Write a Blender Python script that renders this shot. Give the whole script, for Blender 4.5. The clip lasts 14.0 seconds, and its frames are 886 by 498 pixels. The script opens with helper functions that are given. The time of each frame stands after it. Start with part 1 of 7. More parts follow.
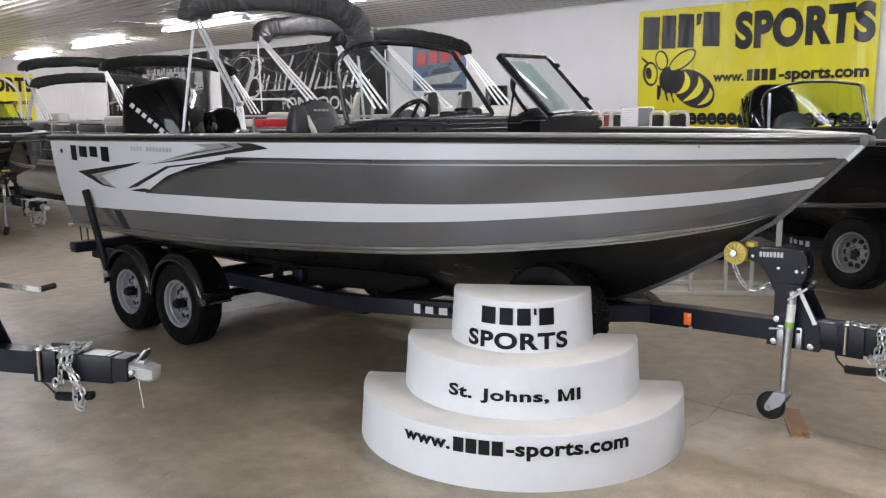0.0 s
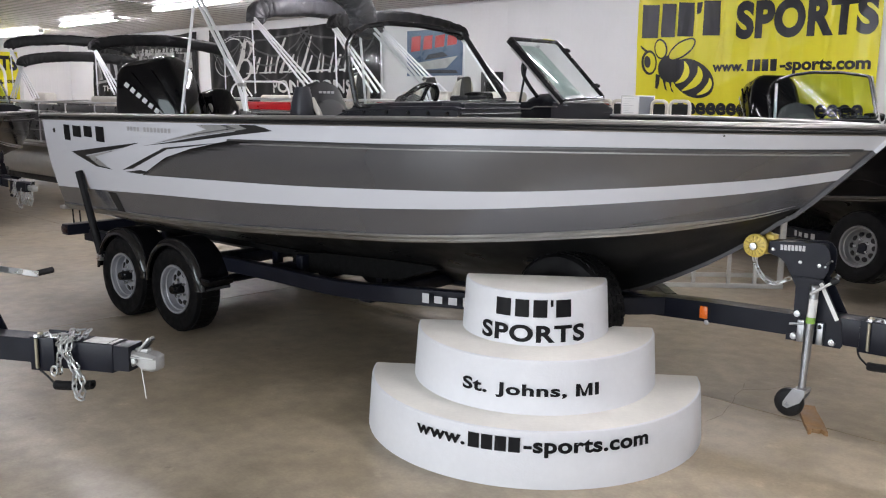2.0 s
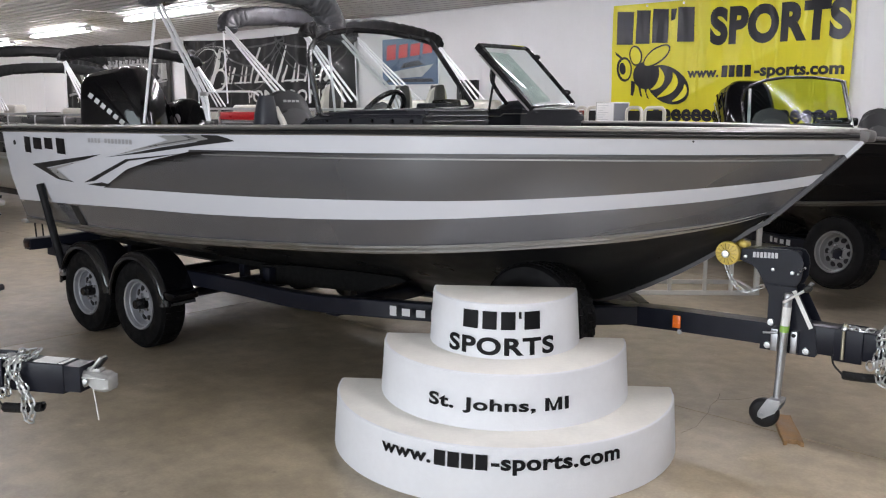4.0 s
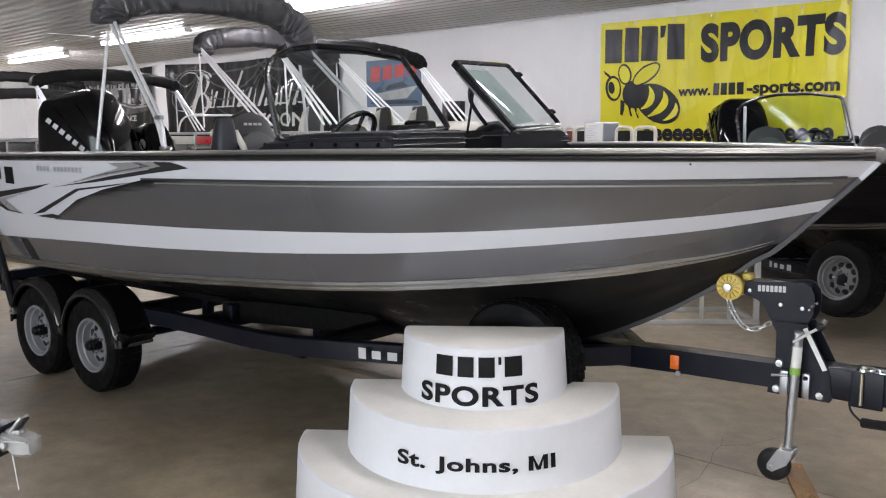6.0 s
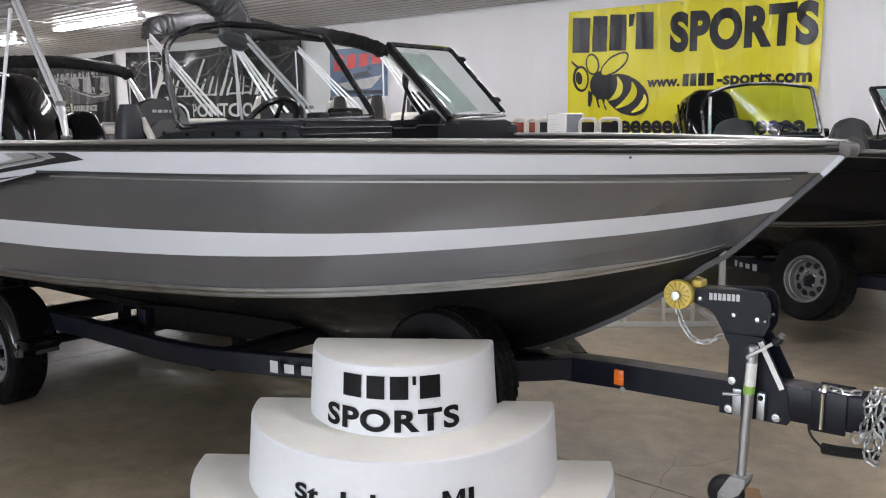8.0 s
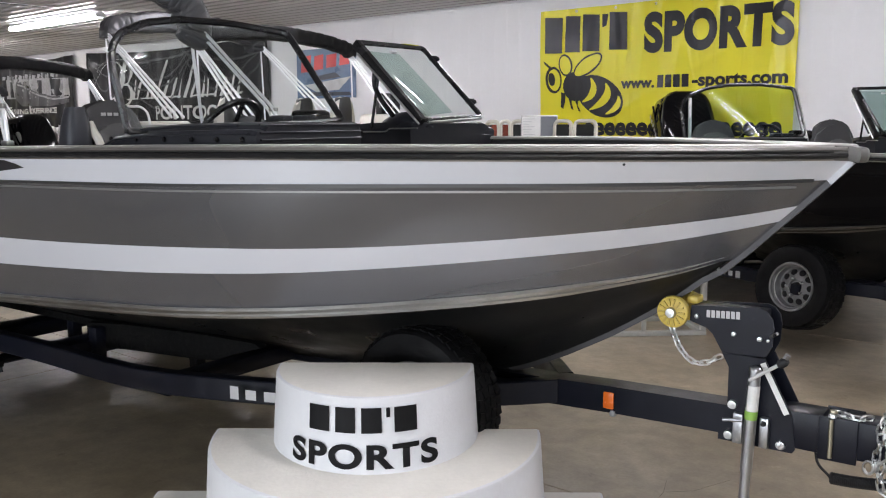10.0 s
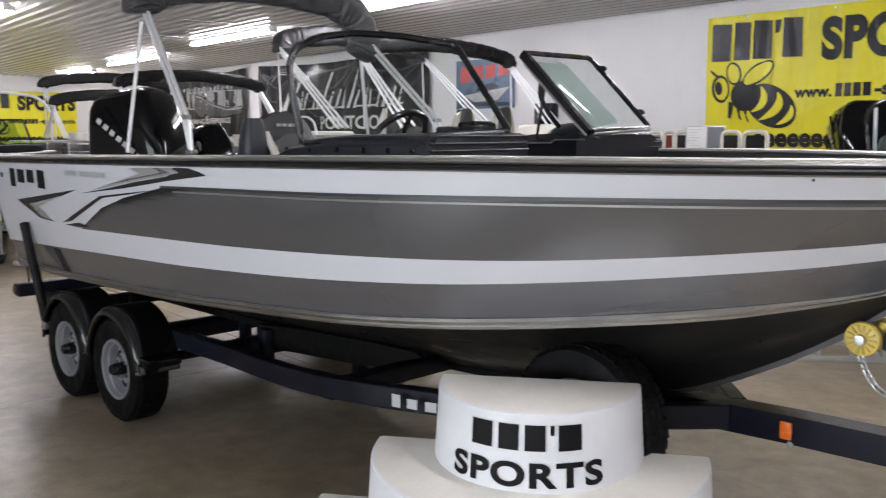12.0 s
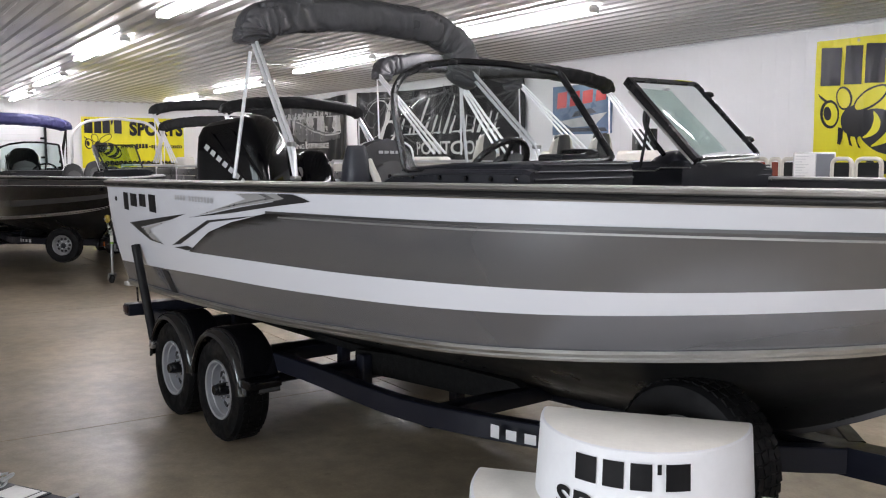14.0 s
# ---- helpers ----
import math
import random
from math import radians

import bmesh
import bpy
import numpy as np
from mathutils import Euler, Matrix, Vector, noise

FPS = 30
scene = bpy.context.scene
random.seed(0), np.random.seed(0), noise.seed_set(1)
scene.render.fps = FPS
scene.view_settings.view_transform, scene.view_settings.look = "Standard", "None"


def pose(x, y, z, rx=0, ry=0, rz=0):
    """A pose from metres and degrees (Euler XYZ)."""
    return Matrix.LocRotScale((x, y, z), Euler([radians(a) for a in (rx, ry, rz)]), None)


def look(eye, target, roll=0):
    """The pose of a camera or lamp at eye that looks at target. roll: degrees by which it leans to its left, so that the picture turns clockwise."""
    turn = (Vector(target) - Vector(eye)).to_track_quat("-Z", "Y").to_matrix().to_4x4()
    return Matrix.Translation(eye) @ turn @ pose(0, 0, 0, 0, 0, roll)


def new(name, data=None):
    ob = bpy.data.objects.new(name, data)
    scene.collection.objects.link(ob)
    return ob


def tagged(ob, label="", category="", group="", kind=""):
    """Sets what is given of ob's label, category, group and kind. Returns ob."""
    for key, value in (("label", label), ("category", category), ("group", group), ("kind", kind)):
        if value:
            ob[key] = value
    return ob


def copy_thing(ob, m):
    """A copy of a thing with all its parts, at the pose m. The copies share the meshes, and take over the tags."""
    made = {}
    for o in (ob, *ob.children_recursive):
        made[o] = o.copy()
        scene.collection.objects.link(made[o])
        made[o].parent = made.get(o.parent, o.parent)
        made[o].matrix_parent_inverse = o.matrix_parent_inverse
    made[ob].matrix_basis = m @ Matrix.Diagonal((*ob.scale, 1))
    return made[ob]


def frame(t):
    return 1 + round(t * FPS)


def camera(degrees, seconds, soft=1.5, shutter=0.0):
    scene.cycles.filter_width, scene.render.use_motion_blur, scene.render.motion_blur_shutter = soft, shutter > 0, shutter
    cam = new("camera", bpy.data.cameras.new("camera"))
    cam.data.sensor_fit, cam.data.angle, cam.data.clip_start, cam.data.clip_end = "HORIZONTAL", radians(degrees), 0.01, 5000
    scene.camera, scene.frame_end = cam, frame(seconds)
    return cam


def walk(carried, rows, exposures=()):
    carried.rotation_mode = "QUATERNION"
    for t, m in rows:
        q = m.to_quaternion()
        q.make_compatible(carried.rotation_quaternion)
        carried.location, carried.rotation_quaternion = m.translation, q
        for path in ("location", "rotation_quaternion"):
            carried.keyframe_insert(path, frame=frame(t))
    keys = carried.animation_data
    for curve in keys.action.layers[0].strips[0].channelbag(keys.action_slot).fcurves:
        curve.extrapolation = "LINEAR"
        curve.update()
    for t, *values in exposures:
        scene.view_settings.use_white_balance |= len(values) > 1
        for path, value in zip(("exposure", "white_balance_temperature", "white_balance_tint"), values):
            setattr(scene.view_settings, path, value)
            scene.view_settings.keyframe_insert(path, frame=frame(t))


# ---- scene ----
cam = camera(53.1, 14.0, 1.1, 0.5)
PATH = [
    (0, (0.513, -0.564, 1.713), (-0.801, 0.912, 1.407), -0.31),
    (0.5, (0.448, -0.559, 1.712), (-0.832, 0.948, 1.414), 0.18),
    (1, (0.359, -0.566, 1.703), (-0.928, 0.934, 1.396), -0.17),
    (1.5, (0.305, -0.567, 1.698), (-0.989, 0.922, 1.371), 0.88),
    (2, (0.306, -0.552, 1.697), (-0.979, 0.944, 1.362), 0.66),
    (2.5, (0.311, -0.551, 1.700), (-0.958, 0.956, 1.360), 0.29),
    (3, (0.301, -0.549, 1.699), (-0.958, 0.970, 1.374), 0.37),
    (5.3, (0.265, -0.111, 1.678), (-0.985, 1.421, 1.374), -0.25),
    (5.5, (0.217, -0.083, 1.686), (-1.014, 1.464, 1.386), 0.28),
    (6, (0.077, 0.010, 1.687), (-1.171, 1.550, 1.420), -0.44),
    (6.5, (0.017, 0.100, 1.676), (-1.192, 1.668, 1.396), -0.92),
    (7, (-0.012, 0.294, 1.672), (-1.212, 1.871, 1.399), -0.70),
    (7.5, (-0.001, 0.471, 1.670), (-1.204, 2.045, 1.397), 0.13),
    (8, (0.001, 0.533, 1.667), (-1.211, 2.099, 1.383), -0.15),
    (10.5, (-0.231, 0.792, 1.677), (-1.382, 2.403, 1.398), -0.27),
    (11, (-0.232, 0.795, 1.678), (-1.428, 2.376, 1.410), -0.46),
    (11.5, (-0.263, 0.783, 1.678), (-1.569, 2.275, 1.422), -0.37),
    (12, (-0.280, 0.768, 1.682), (-1.697, 2.156, 1.424), -0.12),
    (12.5, (-0.298, 0.761, 1.692), (-1.778, 2.084, 1.449), 0.27),
    (13, (-0.317, 0.756, 1.694), (-1.836, 2.039, 1.483), 0.09),
    (13.5, (-0.332, 0.760, 1.696), (-1.877, 2.014, 1.502), 0.23),
    (14, (-0.330, 0.759, 1.695), (-1.888, 1.996, 1.492), 0.03),
]
walk(cam, [(t, look(eye, target, roll)) for t, eye, target, roll in PATH], [(0.0, -0.26), (12.5, -0.26), (13.5, -0.26), (14.0, -0.15)])

# ---- light ----
world = bpy.data.worlds.new("world")
scene.world = world
world.use_nodes = True
world.node_tree.nodes["Background"].inputs[0].default_value = (0.9, 0.95, 1.0, 1)
world.node_tree.nodes["Background"].inputs[1].default_value = 0.5
TUBE_POWER = 85.0
WINDOW_POWER = 310.0

# ---- materials ----
MATS = {}


def mat(name, color, rough=0.5, metal=0.0, vary=0.08, scale=6.0, bump=0.0, bump_scale=60.0, coat=0.0, spec=0.5):
    """A procedural surface: base colour varied at two scales, roughness varied, fine relief."""
    if name in MATS:
        return MATS[name]
    m = bpy.data.materials.new(name)
    m.use_nodes = True
    nt = m.node_tree
    b = nt.nodes["Principled BSDF"]
    b.inputs["Roughness"].default_value = rough
    b.inputs["Metallic"].default_value = metal
    b.inputs["Coat Weight"].default_value = coat
    b.inputs["Specular IOR Level"].default_value = spec
    b.inputs["Coat Roughness"].default_value = 0.08
    tc = nt.nodes.new("ShaderNodeTexCoord")
    n1 = nt.nodes.new("ShaderNodeTexNoise")
    n1.inputs["Scale"].default_value = scale
    n1.inputs["Detail"].default_value = 5
    n2 = nt.nodes.new("ShaderNodeTexNoise")
    n2.inputs["Scale"].default_value = scale * 11
    n2.inputs["Detail"].default_value = 3
    nt.links.new(tc.outputs["Object"], n1.inputs["Vector"])
    nt.links.new(tc.outputs["Object"], n2.inputs["Vector"])
    mix = nt.nodes.new("ShaderNodeMath")
    mix.operation = "MULTIPLY_ADD"
    mix.inputs[1].default_value = 0.4
    nt.links.new(n2.outputs["Fac"], mix.inputs[0])
    nt.links.new(n1.outputs["Fac"], mix.inputs[2])
    ramp = nt.nodes.new("ShaderNodeMapRange")
    ramp.inputs["From Min"].default_value = 0.4
    ramp.inputs["From Max"].default_value = 1.0
    ramp.inputs["To Min"].default_value = 1 - vary
    ramp.inputs["To Max"].default_value = 1 + vary
    nt.links.new(mix.outputs[0], ramp.inputs["Value"])
    col = nt.nodes.new("ShaderNodeVectorMath")
    col.operation = "SCALE"
    col.inputs[0].default_value = color
    nt.links.new(ramp.outputs[0], col.inputs["Scale"])
    nt.links.new(col.outputs[0], b.inputs["Base Color"])
    rr = nt.nodes.new("ShaderNodeMapRange")
    rr.inputs["From Min"].default_value = 0.3
    rr.inputs["From Max"].default_value = 0.7
    rr.inputs["To Min"].default_value = max(0.02, rough * (1 - 1.5 * vary))
    rr.inputs["To Max"].default_value = min(1, rough * (1 + 1.5 * vary))
    nt.links.new(n1.outputs["Fac"], rr.inputs["Value"])
    nt.links.new(rr.outputs[0], b.inputs["Roughness"])
    if bump:
        n3 = nt.nodes.new("ShaderNodeTexNoise")
        n3.inputs["Scale"].default_value = bump_scale
        n3.inputs["Detail"].default_value = 4
        nt.links.new(tc.outputs["Object"], n3.inputs["Vector"])
        bp = nt.nodes.new("ShaderNodeBump")
        bp.inputs["Strength"].default_value = bump
        bp.inputs["Distance"].default_value = 0.01
        nt.links.new(n3.outputs["Fac"], bp.inputs["Height"])
        nt.links.new(bp.outputs[0], b.inputs["Normal"])
    MATS[name] = m
    return m


def glow(name, color, power):
    m = bpy.data.materials.new(name)
    m.use_nodes = True
    b = m.node_tree.nodes["Principled BSDF"]
    b.inputs["Base Color"].default_value = (0.9, 0.9, 0.9, 1)
    b.inputs["Emission Color"].default_value = (*color, 1)
    b.inputs["Emission Strength"].default_value = power
    return m


def glass_mat(name, color, rough=0.02, ior=1.30):
    """A thin tinted pane: mostly clear, with a Fresnel gloss."""
    m = bpy.data.materials.new(name)
    m.use_nodes = True
    nt = m.node_tree
    nt.nodes.remove(nt.nodes["Principled BSDF"])
    out = nt.nodes["Material Output"]
    tr = nt.nodes.new("ShaderNodeBsdfTransparent")
    tr.inputs[0].default_value = (*color, 1)
    gl = nt.nodes.new("ShaderNodeBsdfGlossy")
    gl.inputs["Roughness"].default_value = rough
    fr = nt.nodes.new("ShaderNodeFresnel")
    fr.inputs["IOR"].default_value = ior
    mx = nt.nodes.new("ShaderNodeMixShader")
    nt.links.new(fr.outputs[0], mx.inputs[0])
    nt.links.new(tr.outputs[0], mx.inputs[1])
    nt.links.new(gl.outputs[0], mx.inputs[2])
    nt.links.new(mx.outputs[0], out.inputs[0])
    return m


WHITE_GEL = mat("white_hull_paint", (0.62, 0.63, 0.67), 0.16, 0, 0.0, 3, 0, 60, 0.5)
GREY_METAL = mat("grey_metallic_paint", (0.188, 0.190, 0.202), 0.27, 0.7, 0.0, 4, 0, 300, 0.3)
GREY_LOW = mat("grey_metallic_paint_low", (0.230, 0.232, 0.252), 0.25, 0.7, 0.0, 4, 0, 300, 0.3)
BLACK_BOTTOM = mat("black_bottom_paint", (0.011, 0.011, 0.011), 0.36, 0, 0.2, 5, 0.03, 80, 0, 0.38)
ALU = mat("bright_aluminium", (0.80, 0.80, 0.81), 0.36, 1.0, 0.06, 9)
TUBE_ALU = mat("bright_anodised_tube", (0.86, 0.86, 0.88), 0.30, 0.35, 0.04, 9)
ALU_DULL = mat("dull_aluminium", (0.48, 0.48, 0.47), 0.38, 1.0, 0.1, 9)
RUB = mat("rub_rail_grey", (0.30, 0.29, 0.28), 0.34, 0.8, 0.06, 8)
CAP_GREY = mat("grey_gunwale_paint", (0.36, 0.35, 0.34), 0.40, 0.3, 0.06, 8)
CAST_GREY = mat("painted_casting", (0.115, 0.112, 0.108), 0.48, 0.4, 0.08, 8)
RUBBER = mat("black_rubber", (0.010, 0.010, 0.011), 0.5, 0, 0.25, 14, 0.1, 60, 0, 0.35)
TYRE = mat("tyre_rubber", (0.005, 0.005, 0.0055), 0.6, 0, 0.3, 12, 0.12, 90, 0, 0.14)
NAVY_STEEL = mat("black_powder_coated_steel", (0.007, 0.008, 0.014), 0.36, 0, 0.15, 10, 0.06, 260, 0, 0.25)
GLOSS_BLACK = mat("gloss_black_plastic", (0.003, 0.003, 0.004), 0.06, 0, 0.1, 8, 0, 60, 0, 0.28)
FENDER_BLACK = mat("gloss_black_fender", (0.004, 0.004, 0.005), 0.04, 0, 0.1, 8, 0, 60, 0, 0.6)
SATIN_BLACK = mat("satin_black_frame", (0.006, 0.006, 0.007), 0.26, 0, 0.12, 9, 0, 60, 0, 0.38)
CONSOLE = mat("textured_black_console", (0.014, 0.015, 0.019), 0.42, 0, 0.12, 9, 0.10, 220, 0, 0.24)
VINYL_DARK = mat("charcoal_vinyl", (0.017, 0.017, 0.019), 0.5, 0, 0.12, 10, 0.12, 140)
VINYL_GREY = mat("grey_vinyl", (0.055, 0.055, 0.056), 0.5, 0, 0.1, 10, 0.1, 140)
VINYL_CREAM = mat("cream_vinyl", (0.62, 0.59, 0.53), 0.5, 0, 0.06, 8, 0.08, 120)
CANVAS = mat("dark_grey_canvas", (0.075, 0.075, 0.080), 0.36, 0, 0.2, 7, 0.25, 30)
LOG_ALU = mat("mill_aluminium_log", (0.72, 0.71, 0.69), 0.34, 0.6, 0.08, 5)
CANVAS_MID = mat("charcoal_canvas", (0.036, 0.036, 0.040), 0.45, 0, 0.2, 7, 0.25, 30, 0, 0.4)
CANVAS_BLACK = mat("black_canvas", (0.009, 0.009, 0.010), 0.6, 0, 0.2, 7, 0.3, 40, 0, 0.25)
CANVAS_BLUE = mat("navy_canvas", (0.035, 0.036, 0.13), 0.5, 0, 0.15, 7, 0.3, 40)
GALV = mat("zinc_plated_steel", (0.62, 0.63, 0.64), 0.30, 1.0, 0.12, 18, 0.05, 120)
JACK_ZINC = mat("dull_zinc_jack", (0.42, 0.43, 0.45), 0.36, 1.0, 0.12, 18, 0.05, 120)
RIM_PAINT = mat("silver_wheel_paint", (0.38, 0.39, 0.42), 0.34, 0.45, 0.08, 14)
FOAM_WHITE = mat("white_painted_foam", (0.70, 0.71, 0.735), 0.55, 0, 0.05, 3, 0.10, 90)
FOAM_TOP = mat("worn_white_tread", (0.73, 0.71, 0.66), 0.6, 0, 0.09, 5, 0.12, 70)
INK = mat("black_vinyl_letters", (0.007, 0.007, 0.008), 0.5, 0, 0.1, 20, 0, 60, 0, 0.15)
AMBER = mat("amber_lens", (0.75, 0.16, 0.02), 0.25, 0, 0.1, 30, 0, 60, 0.3)
ROLLER_YELLOW = mat("yellow_urethane", (0.62, 0.47, 0.10), 0.4, 0, 0.12, 20)
WOOD = mat("worn_wood_block", (0.27, 0.155, 0.065), 0.7, 0, 0.35, 14, 0.4, 50)
CARPET = mat("grey_deck_vinyl", (0.10, 0.10, 0.10), 0.8, 0, 0.2, 30, 0.3, 200)
GLASS = glass_mat("clear_screen", (0.86, 0.90, 0.89), 0.015, 1.40)
GLASS_GREEN = glass_mat("green_tinted_screen", (0.66, 0.82, 0.77), 0.015, 1.40)
GLASS_TINT = glass_mat("tinted_screen", (0.62, 0.72, 0.70))
TUBE_MAT = glow("fluorescent_tube", (0.985, 0.955, 1.015), TUBE_POWER)

# ---- helpers for meshes ----
XF = [Matrix.Identity(4)]


def part(name, bm, material, parent=None, label="", smooth=30):
    """Links a bmesh as one mesh object, under a thing or a part."""
    if XF[0] != Matrix.Identity(4):
        bm.transform(XF[0])
    bmesh.ops.recalc_face_normals(bm, faces=bm.faces[:])
    me = bpy.data.meshes.new(name)
    bm.to_mesh(me)
    bm.free()
    for mm in (material if isinstance(material, (list, tuple)) else [material]):
        me.materials.append(mm)
    if smooth:
        me.shade_smooth()
        me.set_sharp_from_angle(angle=radians(smooth))
    ob = new(name, me)
    if parent is not None:
        ob.parent = parent
    if label:
        ob["label"] = label
    return ob


def thing(name, m, label, category, group="", kind=""):
    ob = new(name)
    ob.empty_display_size = 0.1
    ob.matrix_basis = m
    return tagged(ob, label, category, group, kind)


def box(bm, x0, x1, y0, y1, z0, z1, bevel=0.0, seg=2, m=None):
    r = bmesh.ops.create_cube(bm, size=1)
    vs = r["verts"]
    bmesh.ops.scale(bm, vec=(x1 - x0, y1 - y0, z1 - z0), verts=vs)
    bmesh.ops.translate(bm, vec=((x0 + x1) / 2, (y0 + y1) / 2, (z0 + z1) / 2), verts=vs)
    if m is not None:
        bmesh.ops.transform(bm, matrix=m, verts=vs)
    if bevel:
        es = list({e for v in vs for e in v.link_edges})
        bmesh.ops.bevel(bm, geom=es, offset=bevel, segments=seg, affect="EDGES", profile=0.5)
    return bm


def boxed(*a, **k):
    return box(bmesh.new(), *a, **k)


def frames_along(pts, closed=False):
    pts = [Vector(p) for p in pts]
    n = len(pts)
    tans = []
    for i in range(n):
        a = pts[i - 1] if (i or closed) else pts[i]
        b = pts[(i + 1) % n] if (i < n - 1 or closed) else pts[i]
        tans.append((b - a).normalized())
    up = Vector((0, 0, 1)) if abs(tans[0].z) < 0.9 else Vector((1, 0, 0))
    nrm = (up - tans[0] * up.dot(tans[0])).normalized()
    out = []
    for i in range(n):
        nrm = (nrm - tans[i] * nrm.dot(tans[i])).normalized()
        out.append((pts[i], tans[i], nrm, tans[i].cross(nrm)))
    return out


def sweep(bm, pts, profile, closed=False, cap=True):
    """Sweeps a closed profile of (side, up) offsets along a line of points."""
    rings = []
    for p, t, n, s in frames_along(pts, closed):
        rings.append([bm.verts.new(p + s * a + n * b) for a, b in profile])
    k = len(profile)
    for i in range(len(rings) - (0 if closed else 1)):
        r0, r1 = rings[i], rings[(i + 1) % len(rings)]
        for j in range(k):
            bm.faces.new((r0[j], r0[(j + 1) % k], r1[(j + 1) % k], r1[j]))
    if cap and not closed:
        bm.faces.new(rings[0][::-1])
        bm.faces.new(rings[-1])
    return bm


def tube(bm, pts, r, n=10, closed=False):
    return sweep(bm, pts, [(r * math.cos(2 * math.pi * i / n), r * math.sin(2 * math.pi * i / n)) for i in range(n)], closed)


def tubed(pts, r, n=10, closed=False):
    return tube(bmesh.new(), pts, r, n, closed)


def lathe(bm, profile, m, n=32, close=True):
    """Turns a profile of (radius, height) about the local z of m."""
    rings = []
    for r, h in profile:
        if r < 1e-6:
            rings.append([bm.verts.new(m @ Vector((0, 0, h)))])
        else:
            rings.append([bm.verts.new(m @ Vector((r * math.cos(2 * math.pi * i / n), r * math.sin(2 * math.pi * i / n), h))) for i in range(n)])
    pairs = list(zip(rings, rings[1:])) + ([(rings[-1], rings[0])] if close else [])
    for a, b in pairs:
        for i in range(n):
            j = (i + 1) % n
            f = [a[i % len(a)], a[j % len(a)], b[j % len(b)], b[i % len(b)]]
            f = list(dict.fromkeys(f))
            if len(f) > 2:
                bm.faces.new(f)
    return bm


def turned(profile, m, n=32, close=True):
    return lathe(bmesh.new(), profile, m, n, close)


def axis(p, d):
    """A frame at p whose z points along d."""
    return Matrix.Translation(p) @ Vector(d).to_track_quat("Z", "Y").to_matrix().to_4x4()


def rod(bm, a, b, r, n=10):
    a, b = Vector(a), Vector(b)
    return lathe(bm, [(0, 0), (r, 0), (r, (b - a).length), (0, (b - a).length)], axis(a, b - a), n, False)


def rodded(a, b, r, n=10):
    return rod(bmesh.new(), a, b, r, n)


def rounded(pts, r, seg=6):
    """Rounds the corners of a line of points."""
    pts = [Vector(p) for p in pts]
    out = [pts[0]]
    for a, b, c in zip(pts, pts[1:], pts[2:]):
        d0, d1 = (a - b), (c - b)
        k = min(r, d0.length * 0.45, d1.length * 0.45)
        p0, p1 = b + d0.normalized() * k, b + d1.normalized() * k
        for i in range(seg + 1):
            t = i / seg
            out.append(p0 * (1 - t) ** 2 + b * 2 * t * (1 - t) + p1 * t * t)
    out.append(pts[-1])
    return out


def lerp_table(tab, x):
    """Smooth reading of a table of (x, value)."""
    if x <= tab[0][0]:
        return tab[0][1]
    for (x0, v0), (x1, v1) in zip(tab, tab[1:]):
        if x <= x1:
            t = (x - x0) / (x1 - x0)
            return v0 + (v1 - v0) * t
    return tab[-1][1]


def curve_table(tab, x):
    """Catmull-Rom reading of a table of (x, value)."""
    n = len(tab)
    if x <= tab[0][0]:
        return tab[0][1]
    if x >= tab[-1][0]:
        return tab[-1][1]
    i = max(k for k in range(n - 1) if tab[k][0] <= x)
    (x1, y1), (x2, y2) = tab[i], tab[i + 1]
    m1 = (y2 - tab[i - 1][1]) / (x2 - tab[i - 1][0]) if i else (y2 - y1) / (x2 - x1)
    m2 = (tab[i + 2][1] - y1) / (tab[i + 2][0] - x1) if i + 2 < n else (y2 - y1) / (x2 - x1)
    h = x2 - x1
    t = (x - x1) / h
    return (2 * t ** 3 - 3 * t * t + 1) * y1 + (t ** 3 - 2 * t * t + t) * h * m1 + (3 * t * t - 2 * t ** 3) * y2 + (t ** 3 - t * t) * h * m2


def letters(txt, size, bold=0.0, spacing=1.0, depth=0.0):
    """The built-in font as a bmesh in the xy plane, centred."""
    cu = bpy.data.curves.new("letters", "FONT")
    cu.body, cu.size, cu.align_x, cu.align_y = txt, size, "CENTER", "CENTER"
    cu.offset, cu.space_character, cu.extrude, cu.resolution_u = bold * size, spacing, depth, 6 if size > 0.3 or size < 0.15 else 3
    ob = bpy.data.objects.new("letters", cu)
    me = ob.to_mesh()
    bm = bmesh.new()
    bm.from_mesh(me)
    ob.to_mesh_clear()
    bpy.data.objects.remove(ob)
    bpy.data.curves.remove(cu)
    return bm


def span(bm):
    xs = [v.co.x for v in bm.verts]
    ys = [v.co.y for v in bm.verts]
    return min(xs), max(xs), min(ys), max(ys)


def fit_to(bm, x0, x1, y0, y1):
    """Stretches flat lettering into a rectangle."""
    a, b, c, d = span(bm)
    for v in bm.verts:
        v.co.x = x0 + (v.co.x - a) / (b - a) * (x1 - x0)
        v.co.y = y0 + (v.co.y - c) / (d - c) * (y1 - y0)
    return bm


def bend(bm, fn):
    for v in bm.verts:
        v.co = fn(v.co.x, v.co.y)
    return bm


def bars(bm, x0, x1, y0, y1, n, gap=0.22):
    """Plain upright bars in place of a name."""
    w = (x1 - x0) / n
    for i in range(n):
        a, b = x0 + w * i, x0 + w * (i + 1 - gap)
        vs = [bm.verts.new((x, y, 0)) for x, y in ((a, y0), (b, y0), (b, y1), (a, y1))]
        bm.faces.new(vs)
    return bm


